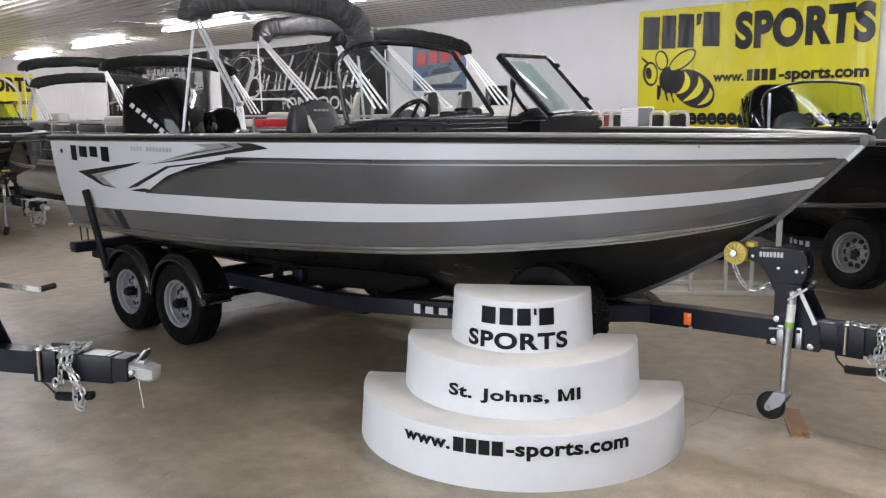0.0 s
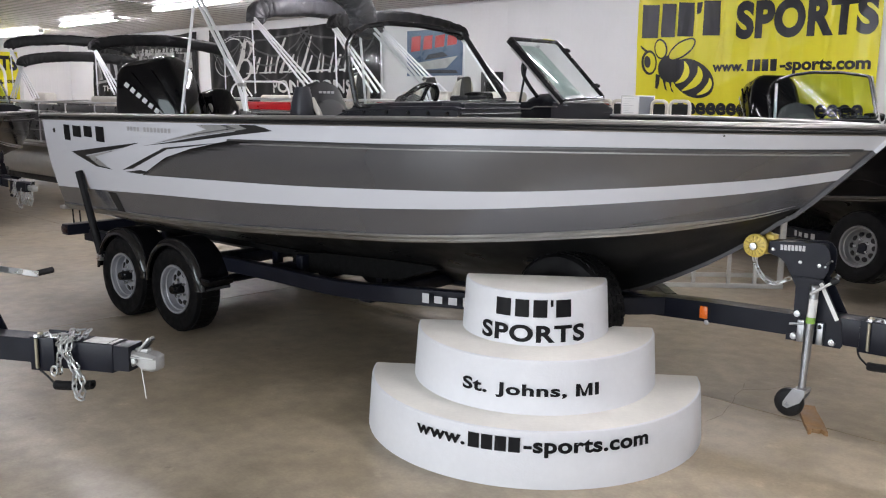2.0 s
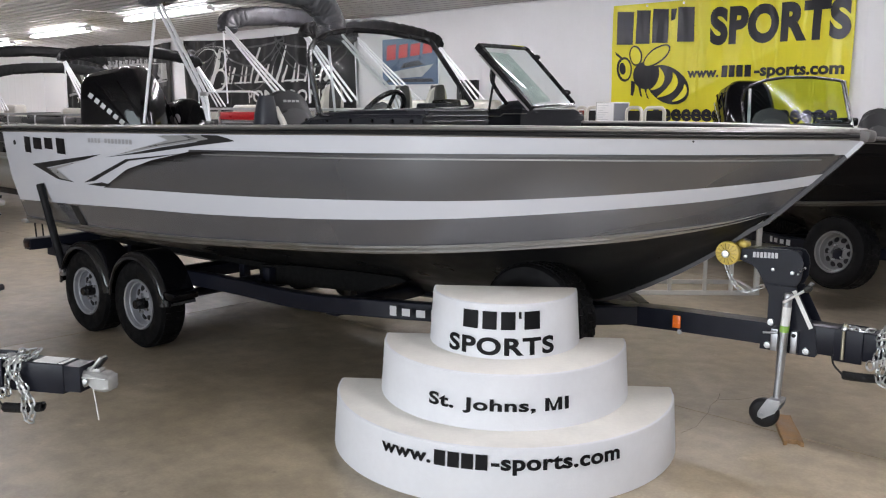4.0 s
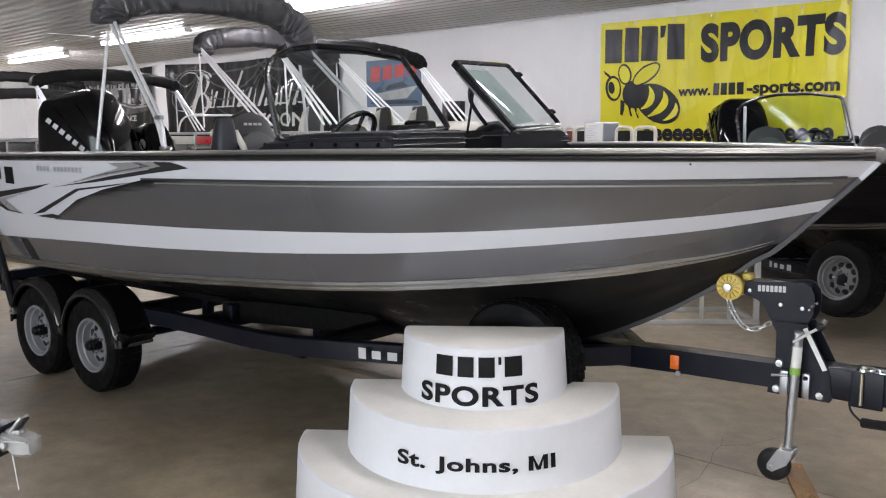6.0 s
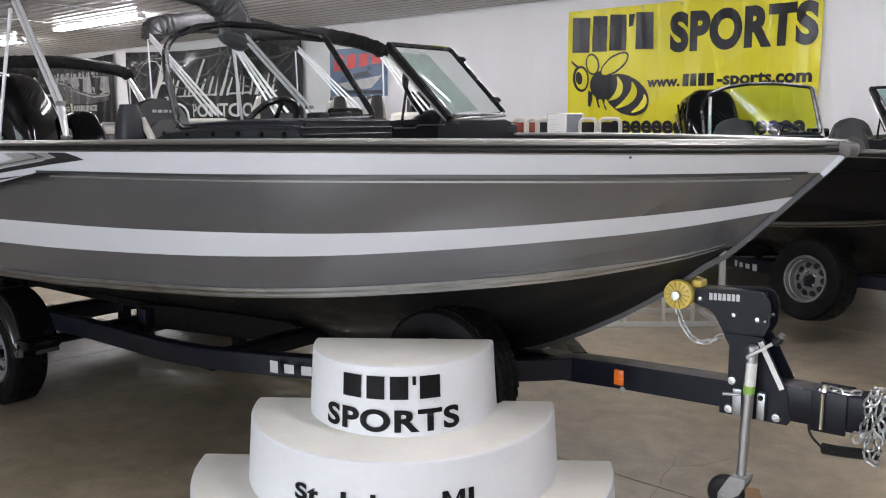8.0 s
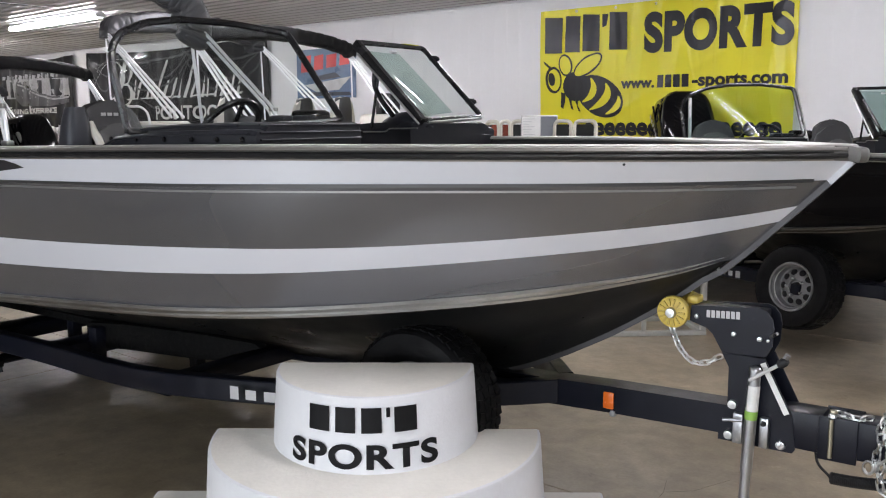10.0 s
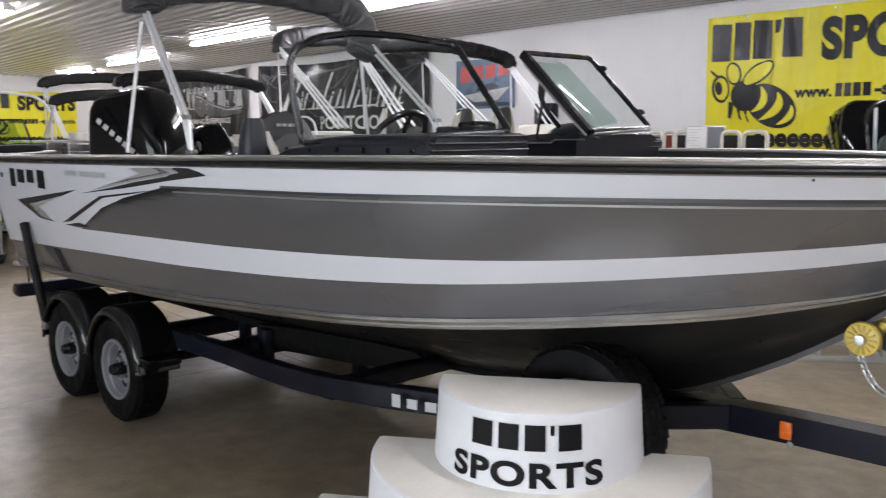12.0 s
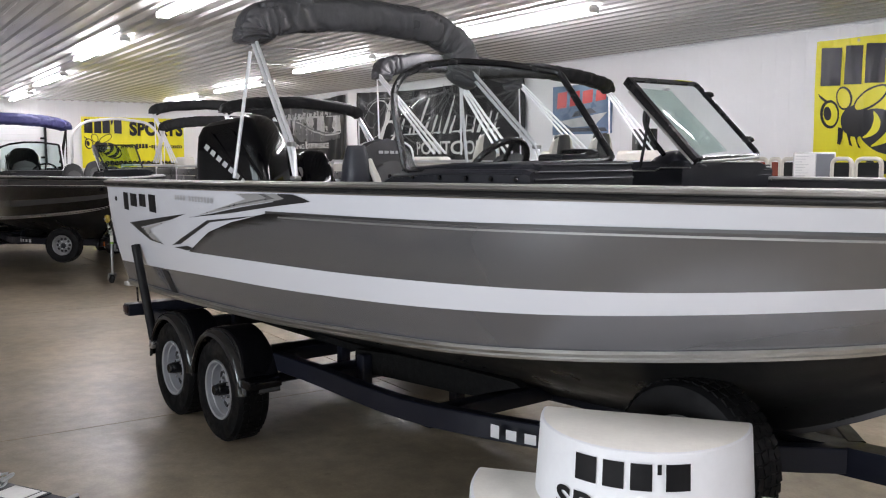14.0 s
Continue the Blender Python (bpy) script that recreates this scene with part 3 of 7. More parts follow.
def black_banner(u0, u1, z0, z1, words, label, name_run=None, scenes=False):
    ob = thing("black_banner", HALL, label, "banner", "black banners on the long wall")
    face = lambda lift: (lambda u, z: Vector((u, -0.06 - lift + wave(u, z, 0.022, 1.3), z)))
    part("cloth", banner_sheet(bmesh.new(), u0, u1, z0, z1, face(0), 80, 30, 0.10), BLACK_CLOTH, ob)

    def ink(name, bm, material=PALE_INK):
        part(name, bend(finer(bm, 0.09), face(0.008)), material, ob, "", 0)
    if name_run:
        # flowing brand script as plain slanted loops and strokes
        a, b, zc, hh = name_run
        n = 9

        def ring(cx, cy, rx, ry, lean, thick, t0=0.0, t1=1.0):
            bm = bmesh.new()
            vo, vi = [], []
            for t in range(25):
                q = 2 * math.pi * (t0 + (t1 - t0) * t / 24)
                for vs, k in ((vo, 1.0), (vi, 1.0 - thick * (0.55 + 0.45 * math.cos(q)))):
                    x, y = rx * k * math.cos(q), ry * k * math.sin(q)
                    vs.append(bm.verts.new((cx + x + lean * y, cy + y, 0)))
            for i in range(24):
                bm.faces.new((vo[i], vo[i + 1], vi[i + 1], vi[i]))
            ink("name_stroke", bm)
        w = (b - a) / n
        for i in range(1, n):
            x = a + w * (i + 0.2)
            for d, h in ((0.0, hh if i in (3, 5) else 0.40), (0.42 * w, 0.36)):
                bm = bmesh.new()
                poly(bm, [(x + d - 0.02, zc - 0.27), (x + d + 0.07, zc - 0.28), (x + d + 0.06 + 0.42 * h, zc - 0.27 + h), (x + d + 0.01 + 0.42 * h, zc - 0.26 + h)])
                ink("name_stroke", bm)
        bm = bmesh.new()
        poly(bm, [(a + 0.3, zc - 0.28), (b, zc - 0.24), (b + 0.1, zc - 0.20), (a + 0.3, zc - 0.255)])
        ink("name_stroke", bm)
        # tall first stroke with its two bows and a wide flourish
        bm = bmesh.new()
        poly(bm, [(a - 0.20, zc - 0.42), (a - 0.03, zc - 0.44), (a + 0.42, zc + 0.55), (a + 0.30, zc + 0.56)])
        ink("name_stroke", bm)
        ring(a + 0.40, zc + 0.28, 0.30, 0.24, 0.4, 0.35)
        ring(a + 0.26, zc - 0.18, 0.38, 0.26, 0.4, 0.35)
        ring(a - 0.35, zc + 0.12, 0.62, 0.46, 0.45, 0.09)
        ring(a - 0.05, zc + 0.42, 0.85, 0.20, 0.3, 0.09, 0.0, 0.55)
        # printed drapery folds
        bm = bmesh.new()
        for k in range(11):
            # swags in threes from gathered points
            a0, a1 = [(u0 + 0.1, u0 + 1.5), (u0 + 1.3, u0 + 4.2), (u0 + 3.9, u1 - 0.1)][k % 3]
            dip, off = 0.16 + 0.09 * k, 0.03 * (k // 3)
            pts = [(a0 + (a1 - a0) * t / 16, z1 - 0.10 - off - dip * math.sin(math.pi * t / 16) ** 0.8 - 0.06 * math.sin(2 * math.pi * t / 16 + k)) for t in range(17)]
            for (x0, y0), (x1, y1) in zip(pts, pts[1:]):
                poly(bm, [(x0, y0 - 0.022), (x1, y1 - 0.022), (x1, y1 + 0.022), (x0, y0 + 0.022)])
        ink("printed_folds", bm, GREY_INK)
    if scenes:
        silver = mat("silver_banner_ink", (0.26, 0.26, 0.26), 0.4, 0, 0.5, 2.5)

        def field(name, pts, material, lift):
            part(name, bend(finer(poly(bmesh.new(), pts), 0.09), face(lift)), material, ob, "", 0)
        # pale house front with dark windows
        field("printed_block", [(-17.45, 2.36), (-16.2, 2.34), (-14.08, 2.36), (-14.06, 2.80), (-15.6, 2.84), (-17.45, 2.86)], silver, 0.008)
        for p, q in ((-17.24, -17.02), (-16.55, -16.25), (-15.70, -15.47), (-14.95, -14.48)):
            field("printed_window", [(p, 2.40), (q, 2.39), (q + 0.01, 2.78), (p, 2.80)], BLACK_CLOTH, 0.011)
        # boat before it, with its pale sheer line
        field("printed_picture", [(-16.75, 2.76), (-16.45, 2.78), (-15.75, 2.50), (-14.9, 2.38), (-14.1, 2.40), (-14.15, 2.22), (-15.0, 2.14), (-16.6, 2.16), (-16.9, 2.40)], GREY_INK, 0.014)
        rim = [(-16.70, 2.71), (-16.30, 2.62), (-15.70, 2.44), (-15.20, 2.35), (-14.80, 2.31), (-14.12, 2.35)]
        for (x0, y0), (x1, y1) in zip(rim, rim[1:]):
            field("printed_line", [(x0, y0 - 0.02), (x1, y1 - 0.02), (x1, y1 + 0.02), (x0, y0 + 0.02)], silver, 0.018)
        # fringed swag along the top, slanting pale strips and band at the far end
        for k in range(16):
            x = -17.6 + 0.19 * k
            z = 2.90 + 0.02 * math.sin(k * 1.9)
            field("printed_fringe", [(x, z - 0.05), (x + 0.11, z - 0.05 - 0.02 * (k % 3)), (x + 0.15, z + 0.03), (x + 0.03, z + 0.05)], silver, 0.012)
        for p, w in ((-19.88, 0.22), (-19.25, 0.26), (-18.75, 0.2)):
            field("printed_strip", [(p, 2.82), (p + w, 2.84), (p + w + 0.20, 2.14), (p + 0.22, 2.12)], silver, 0.009)
        field("printed_strip", [(-20.02, 1.98), (-18.5, 2.14), (-17.6, 2.20), (-17.6, 2.26), (-18.5, 2.20), (-20.02, 2.06)], silver, 0.013)
    for txt, a, b, c, d in words:
        ink("lettering", fit_to(letters(txt, 0.3, 0.02), a, b, c, d))
    return ob


black_banner(-13.2, -6.6, 1.55, 3.32, [("PONTOONS", -10.45, -7.5, 1.78, 2.07)], "black banner with pale script and printed drapery", (-11.9, -7.4, 2.50, 0.78))
black_banner(-20.15, -13.85, 1.62, 3.32, [("THE", -19.47, -18.85, 1.80, 1.96), ("ISHING", -17.18, -16.32, 1.96, 2.09), ("E", -16.24, -16.06, 1.96, 2.18), ("XPERIENCE", -16.03, -14.70, 1.97, 2.11), ("F", -17.36, -17.20, 1.95, 2.15)], "black banner with a grey picture and pale lettering", None, True)


def poster():
    ob = thing("blue_poster", HALL, "blue boat poster with red lettering shapes", "poster")
    face = lambda lift: (lambda u, z: Vector((u, -0.02 - lift + wave(u, z, 0.004), z)))
    u0, u1, z0, z1 = -5.85, -4.34, 2.12, 2.98
    part("sheet", banner_sheet(bmesh.new(), u0, u1, z0, z1, face(0), 24, 12), mat("blue_print", (0.10, 0.16, 0.27), 0.35, 0, 0.3, 3), ob)
    for i in range(4):
        bm = bmesh.new()
        x = u0 + 0.12 + i * 0.33
        poly(bm, [(x, z1 - 0.40 + 0.03 * i), (x + 0.25, z1 - 0.38 + 0.03 * i), (x + 0.27, z1 - 0.10), (x + 0.02, z1 - 0.12)])
        part("name_bar", bend(bm, face(0.006)), mat("red_print", (0.62, 0.03, 0.03), 0.35), ob, "", 0)
    bm = bmesh.new()
    poly(bm, [(u0 + 0.2, z0 + 0.24), (u0 + 0.5, z0 + 0.12), (u0 + 1.1, z0 + 0.14), (u0 + 1.4, z0 + 0.36), (u0 + 0.8, z0 + 0.30)])
    part("printed_boat", bend(bm, face(0.006)), mat("pale_print", (0.50, 0.52, 0.52), 0.4, 0, 0.2, 8), ob, "", 0)
    bm = bmesh.new()
    poly(bm, [(u0 + 0.1, z0 + 0.05), (u1 - 0.1, z0 + 0.04), (u1 - 0.15, z0 + 0.10), (u0 + 0.2, z0 + 0.12)])
    poly(bm, [(u0 + 0.5, z0 + 0.30), (u0 + 1.15, z0 + 0.36), (u0 + 1.0, z0 + 0.44), (u0 + 0.6, z0 + 0.40)])
    part("printed_water", bend(bm, face(0.008)), mat("dark_print", (0.03, 0.04, 0.06), 0.4, 0, 0.3, 8), ob, "", 0)


poster()


def wall_box():
    """A dark steel cabinet on the long wall, two doors with a gap between."""
    ob = thing("wall_cabinet", HALL @ pose(-3.55, -0.012, 1.74), "small dark steel cabinet fixed to the white wall", "cabinet")
    part("body", boxed(-0.215, 0.215, -0.12, 0.0, 0.0, 0.43, 0.006), SATIN_BLACK, ob)
    for x0, x1, m in ((-0.205, -0.085, mat("dark_grey_enamel", (0.06, 0.06, 0.062), 0.45)), (-0.075, 0.205, SATIN_BLACK)):
        door = part("door", boxed(x0, x1, -0.134, -0.122, 0.012, 0.418, 0.004), m, ob)
        part("handle", boxed(x1 - 0.03, x1 - 0.018, -0.146, -0.135, 0.19, 0.25, 0.003), ALU_DULL, door)


wall_box()


def garage_door():
    ob = thing("sectional_door", HALL @ pose(U0, -9.13, 0, 0, 0, 90), "white sectional overhead door with rolled ribs, closed", "door", "", "structure")
    for k in range(5):
        bm = boxed(0, 3.3, -0.06, -0.018, 0.02 + 0.545 * k, 0.545 * (k + 1) - 0.004, 0.014)
        for z in (0.2, 0.38):
            box(bm, 0.1, 3.2, -0.072, -0.05, 0.02 + 0.545 * k + z - 0.015, 0.02 + 0.545 * k + z + 0.015, 0.005)
        part("door_panel", bm, PANEL_WHITE, ob)
    for x in (-0.06, 3.36):
        part("track", boxed(x - 0.03, x + 0.03, -0.12, -0.02, 0, 2.76, 0.004), SATIN_BLACK, ob, "dark steel track")
    part("track_header", boxed(-0.06, 3.36, -0.11, -0.03, 2.76, 2.80, 0.004), SATIN_BLACK, ob, "dark steel header")
    for z in (1.05, 1.72, 2.28):
        part("track_bracket", boxed(3.22, 3.34, -0.10, -0.062, z - 0.03, z + 0.03, 0.004), SATIN_BLACK, ob)


garage_door()


# ---- the tiered stand ----
def tier(r, depth, z0, z1, flare):
    """Half-round block: flat back along x, round front towards -y, soft edges."""
    bm = bmesh.new()
    n = 40
    e = 0.012
    rings = []
    for z, grow in ((z0, flare), (z1 - e, 0.0), (z1 - e * 0.3, -e * 0.3), (z1, -e)):
        ring = []
        for i in range(n + 1):
            a = math.pi * i / n
            ring.append(bm.verts.new(((r + grow) * math.cos(a), -(depth + grow) * math.sin(a), z)))
        ring = [bm.verts.new((r + grow, 0.02, z))] + ring + [bm.verts.new((-r - grow, 0.02, z))]
        rings.append(ring)
    k = len(rings[0])
    for a, b in zip(rings, rings[1:]):
        for i in range(k):
            j = (i + 1) % k
            f = bm.faces.new((a[i], a[j], b[j], b[i]))
    f = bm.faces.new(rings[-1])
    f.material_index = 1
    bm.faces.new(rings[0][::-1])
    return bm


def stand():
    ob = thing("tiered_display_stand", pose(-2.313, 3.257, 0, 0, 0, 34.5), "white three-tier half-round display stand with black lettering, on the concrete", "display stand")
    dims = ((0.866, 0.905, 0.0, 0.262), (0.621, 0.684, 0.262, 0.516), (0.369, 0.417, 0.516, 0.777))
    for r, d, z0, z1 in dims:
        part("tier", tier(r, d, z0, z1, 0.016), [FOAM_WHITE, FOAM_TOP], ob, "", 40)

    def wrap(bm, k, zc, shift=0.0, lift=0.004, flare=0.016):
        r, d, z0, z1 = dims[k]

        def fn(x, y):
            f = flare * (1 - (zc + y - z0) / (z1 - z0))
            a = -math.pi / 2 - 0.034 + (x + shift) / ((r + d) / 2)
            return Vector(((r + lift + f) * math.cos(a), (d + lift + f) * math.sin(a), zc + y))
        return bend(finer(bm, 0.03), fn)

    # the name as plain blocks over the plain word
    for a, b, c, d in ((-0.195, -0.113, -0.043, 0.043), (-0.090, -0.018, -0.043, 0.043), (0.003, 0.074, -0.043, 0.043), (0.090, 0.104, 0.010, 0.043), (0.118, 0.200, -0.043, 0.043)):
        part("name_bar", wrap(poly(bmesh.new(), [(a, c), (b, c), (b, d), (a, d)]), 2, 0.700), INK, ob, "", 0)
    part("lettering", wrap(fit_to(letters("SPORTS", 0.1, 0.036, 1.10), -0.278, 0.280, -0.043, 0.043), 2, 0.576), INK, ob, "", 0)
    for txt, x0, x1, y0, y1 in (("St.", -0.338, -0.203, -0.031, 0.030), ("Johns,", -0.158, 0.184, -0.044, 0.028)):
        part("lettering", wrap(fit_to(letters(txt, 0.1, 0.034, 1.08), x0, x1, y0, y1), 1, 0.378), INK, ob, "", 0)
    # the two plain capitals, M and I, drawn as strokes
    bm = bmesh.new()
    y0, y1, w = -0.029, 0.030, 0.021
    l, r, c = 0.228, 0.314, 0.271
    for q in (((l, y0), (l + w, y0), (l + w, y1), (l, y1)), ((r - w, y0), (r, y0), (r, y1), (r - w, y1)), ((l + w, y1), (l + w, 0.010), (c - 0.009, y0), (c, -0.014)), ((r - w, y1), (c, -0.014), (c + 0.009, y0), (r - w, 0.010)), ((c - 0.009, y0), (c + 0.009, y0), (c, -0.014)), ((0.327, y0), (0.349, y0), (0.349, y1), (0.327, y1))):
        poly(bm, q)
    part("lettering", wrap(bm, 1, 0.378), INK, ob, "", 0)
    part("lettering", wrap(fit_to(letters("www.", 0.1, 0.036, 1.06), -0.551, -0.278, -0.024, 0.019), 0, 0.190), INK, ob, "", 0)
    for k in range(4):
        part("name_bar", wrap(bars(bmesh.new(), -0.262 + 0.063 * k, -0.199 + 0.063 * k, -0.026, 0.042, 1, 0.16), 0, 0.190), INK, ob, "", 0)
    part("lettering", wrap(fit_to(letters("-sports.com", 0.1, 0.036, 1.06), -0.005, 0.600, -0.044, 0.038), 0, 0.190), INK, ob, "", 0)


stand()
# ---- fishing boats: local x runs from the transom (0) to the bow (6.3), y to port, z up from the floor ----
STEM = [(0.44, 3.6), (0.50, 4.5), (0.60, 4.93), (0.79, 5.33), (0.98, 5.63), (1.13, 5.84), (1.33, 6.05), (1.50, 6.22), (1.60, 6.31)]
KEEL = [(0.0, 0.42), (2.5, 0.42), (3.6, 0.44), (4.5, 0.50), (4.93, 0.60), (5.33, 0.79), (5.63, 0.98), (5.86, 1.168)]
CHINE = [(0.0, 0.765), (0.83, 0.775), (1.7, 0.794), (2.43, 0.818), (3.1, 0.857), (3.6, 0.890), (4.04, 0.917), (4.42, 0.946), (4.68, 0.970), (4.98, 1.001), (5.2, 1.027), (5.4, 1.057), (5.69, 1.113), (5.86, 1.168)]
LOW_BOTTOM = [(0.0, 0.930), (0.22, 0.937), (0.95, 0.960), (1.8, 0.989), (2.6, 1.012), (3.2, 1.040), (3.66, 1.066), (4.1, 1.094), (4.48, 1.119), (4.74, 1.141), (5.06, 1.172), (5.3, 1.198), (5.55, 1.227), (5.74, 1.256), (5.92, 1.293), (6.02, 1.316), (6.2, 1.36)]
LOW_TOP = [(0.0, 1.078), (1.02, 1.106), (1.86, 1.128), (2.6, 1.146), (3.2, 1.163), (3.7, 1.184), (4.1, 1.201), (4.5, 1.217), (4.85, 1.236), (5.1, 1.255), (5.3, 1.272), (5.55, 1.297), (5.75, 1.320), (5.95, 1.350), (6.08, 1.376), (6.25, 1.41)]
DARK_TOP = [(0.0, 1.395), (1.6, 1.40), (2.3, 1.412), (2.9, 1.423), (3.75, 1.439), (4.15, 1.447), (4.6, 1.457), (5.13, 1.465), (5.8, 1.468), (6.17, 1.473), (6.3, 1.475)]
FLARE_TOP = [(0.0, 1.525), (3.0, 1.545), (6.3, 1.585)]
SHEER = [(0.0, 1.490), (1.15, 1.505), (2.95, 1.530), (4.1, 1.548), (4.95, 1.553), (6.1, 1.548), (6.3, 1.547)]


def stem_x(z):
    return curve_table(STEM, z)


def half_breadth(x, z):
    """Half width of the hull side at a station and a height."""
    zc, zs = curve_table(CHINE, min(x, 5.86)), lerp_table(FLARE_TOP, x)
    v = min(max((z - zc) / (zs - zc), 0.0), 1.0)
    full = 1.06 + 0.12 * v + 0.03 * math.sin(math.pi * v)
    full += -0.04 * (1 - min(x / 2.0, 1.0)) ** 2
    xs = stem_x(z)
    start = 3.4
    if x <= start:
        return full
    s = min(max((xs - x) / (xs - start), 0.0), 1.0)
    return full * (1 - (1 - s) ** (2.6 + 0.2 * v))


def transom_x(z):
    return 0.10 * (1.53 - z) / 0.77


def side_point(x, z, side, lift=0.0):
    return Vector((x, side * (half_breadth(x, z) + lift), z))


def side_patch(side, lo, hi, x0=None, x1=None, n=56, m=4, lift=0.0):
    """A band of the side between two heights that vary along the boat."""
    bm = bmesh.new()
    rows = []
    for j in range(m + 1):
        v = j / m
        row = []
        # where the band meets the stem
        xe = 6.2
        for _ in range(12):
            z = lo(xe) + (hi(xe) - lo(xe)) * v
            xe = stem_x(z)
        b = x1(v) if x1 else xe
        zt = lo(0) + (hi(0) - lo(0)) * v
        a = x0(v) if x0 else transom_x(zt)
        for i in range(n + 1):
            t = i / n
            t = t * (1.6 - 0.6 * t) if not x1 else t
            x = a + (b - a) * t
            z = lo(x) + (hi(x) - lo(x)) * v
            row.append(bm.verts.new(side_point(x, z, side, lift)))
        rows.append(row)
    for r0, r1 in zip(rows, rows[1:]):
        for i in range(n):
            bm.faces.new((r0[i], r0[i + 1], r1[i + 1], r1[i]))
    bmesh.ops.remove_doubles(bm, verts=bm.verts[:], dist=0.0003)
    return bm


def tab(t):
    return lambda x: curve_table(t, x)


def side_line(side, t, x0, x1, n=60, lift=0.0, drop=0.0):
    pts = []
    for i in range(n + 1):
        k = i / n
        x = x0 + (x1 - x0) * k * (1.5 - 0.5 * k)
        z = curve_table(t, x) - drop
        pts.append(side_point(min(x, stem_x(z)), z, side, lift))
    return pts


def decal(side, outline, lift=0.004):
    """A flat graphic given as (x, z) corners, laid on the side."""
    bm = bmesh.new()
    poly(bm, outline)
    finer(bm, 0.12)
    return bend(bm, lambda x, z: side_point(x, z, side, lift))


def side_profile(s, pts):
    """A profile given as (outward, up) for the sweep along one side."""
    return [(-s * q, b) for q, b in pts]


def fade_in(bm, s, z_off):
    """Lets a rail die into the side as it nears the stem."""
    for v in bm.verts:
        k = min(max((v.co.x - 5.35) / 0.50, 0.0), 0.97)
        x = min(v.co.x, 5.85)
        v.co = v.co.lerp(side_point(x, curve_table(CHINE, x) + z_off, s, 0.001), k)
    return bm


def hull(boat, paint):
    """Painted sides, bottom, rails, transom and inner liner."""
    white, dark, low, bottom = paint["white"], paint["dark"], paint["low"], paint["bottom"]
    for s in (-1, 1):
        start = lambda v: 1.519 + 0.703 * v if v < 0.63 else 1.962 + (v - 0.63) * 1.89
        part("side_band", side_patch(s, tab(CHINE), tab(LOW_BOTTOM)), low, boat)
        part("side_band", side_patch(s, tab(LOW_BOTTOM), tab(LOW_TOP)), white, boat)
        part("side_band", side_patch(s, tab(LOW_TOP), tab(DARK_TOP), start), dark, boat)
        part("side_band", side_patch(s, tab(LOW_TOP), tab(DARK_TOP), None, start, 20), white, boat)
        part("side_band", side_patch(s, tab(DARK_TOP), tab(SHEER)), white, boat)
        # fine crease under the upper white band
        part("pinstripe", sweep(bmesh.new(), side_line(s, DARK_TOP, 2.62, 6.15, 60, 0.001, 0.0), [(-0.004, -0.006), (0.004, -0.006), (0.004, 0.006), (-0.004, 0.006)]), paint["pin"], boat)
        part("pinstripe", sweep(bmesh.new(), side_line(s, DARK_TOP, 2.75, 6.1, 60, 0.0, 0.022), [(-0.003, -0.004), (0.003, -0.004), (0.003, 0.004), (-0.003, 0.004)]), paint["pin2"], boat)
        # chine rail, doubled
        part("chine_rail", fade_in(sweep(bmesh.new(), side_line(s, CHINE, 0.12, 5.86, 60, 0.006, -0.012), side_profile(s, [(-0.014, -0.010), (0.010, -0.012), (0.016, 0.0), (0.010, 0.012), (-0.014, 0.010)])), s, 0.012), paint["rail"], boat, "bright extruded spray rail")
        part("chine_rail", fade_in(sweep(bmesh.new(), side_line(s, CHINE, 0.12, 5.82, 60, -0.004, 0.010), side_profile(s, [(-0.012, -0.008), (0.010, -0.010), (0.014, 0.0), (0.010, 0.009), (-0.012, 0.008)])), s, 0.0), paint["rail"], boat, "bright extruded spray rail")
        # rub rail: black insert low, grey lip above it, pale cap on top
        gun = [p for p in side_line(s, SHEER, 0.0, 6.24, 60, 0.004, 0.0)]
        part("rub_rail", sweep(bmesh.new(), gun, side_profile(s, [(-0.03, -0.004), (0.008, -0.004), (0.010, 0.002), (0.006, 0.004), (0.006, 0.025), (0.016, 0.027), (0.022, 0.033), (0.018, 0.042), (0.006, 0.045), (-0.03, 0.045)])), paint["rub"], boat, "grey extruded rub rail")
        part("rub_insert", sweep(bmesh.new(), gun, side_profile(s, [(0.0, 0.003), (0.012, 0.003), (0.021, 0.008), (0.024, 0.014), (0.020, 0.021), (0.012, 0.025), (0.0, 0.025)])), RUBBER, boat, "black rubber insert")
        part("gunwale", sweep(bmesh.new(), [p + Vector((0, -s * 0.055, 0.045)) for p in gun], side_profile(s, [(-0.06, -0.008), (0.050, -0.002), (0.048, 0.004), (0.038, 0.007), (-0.05, 0.007), (-0.06, 0.002)])), paint["cap"], boat, "pale grey gunwale cap")
        # liner inside the gunwale
        bm = bmesh.new()
        rows = [[], []]
        for i in range(41):
            x = 0.06 + (5.95 - 0.06) * i / 40
            y = max(half_breadth(x, 1.5) - 0.11, 0.02)
            zl = 0.98 if x < 3.4 else min(1.28, 0.98 + 0.3 * (x - 3.4) / 0.8)
            yl = min(y - 0.03, half_breadth(x, zl) - 0.06)
            rows[0].append(bm.verts.new((x, s * y, lerp_table(SHEER, x) + 0.03)))
            rows[1].append(bm.verts.new((x, s * max(yl, 0.01), zl)))
        for i in range(40):
            bm.faces.new((rows[0][i], rows[0][i + 1], rows[1][i + 1], rows[1][i]))
        part("liner", bm, VINYL_DARK, boat)
    # bottom, both halves
    bm = bmesh.new()
    rings = []
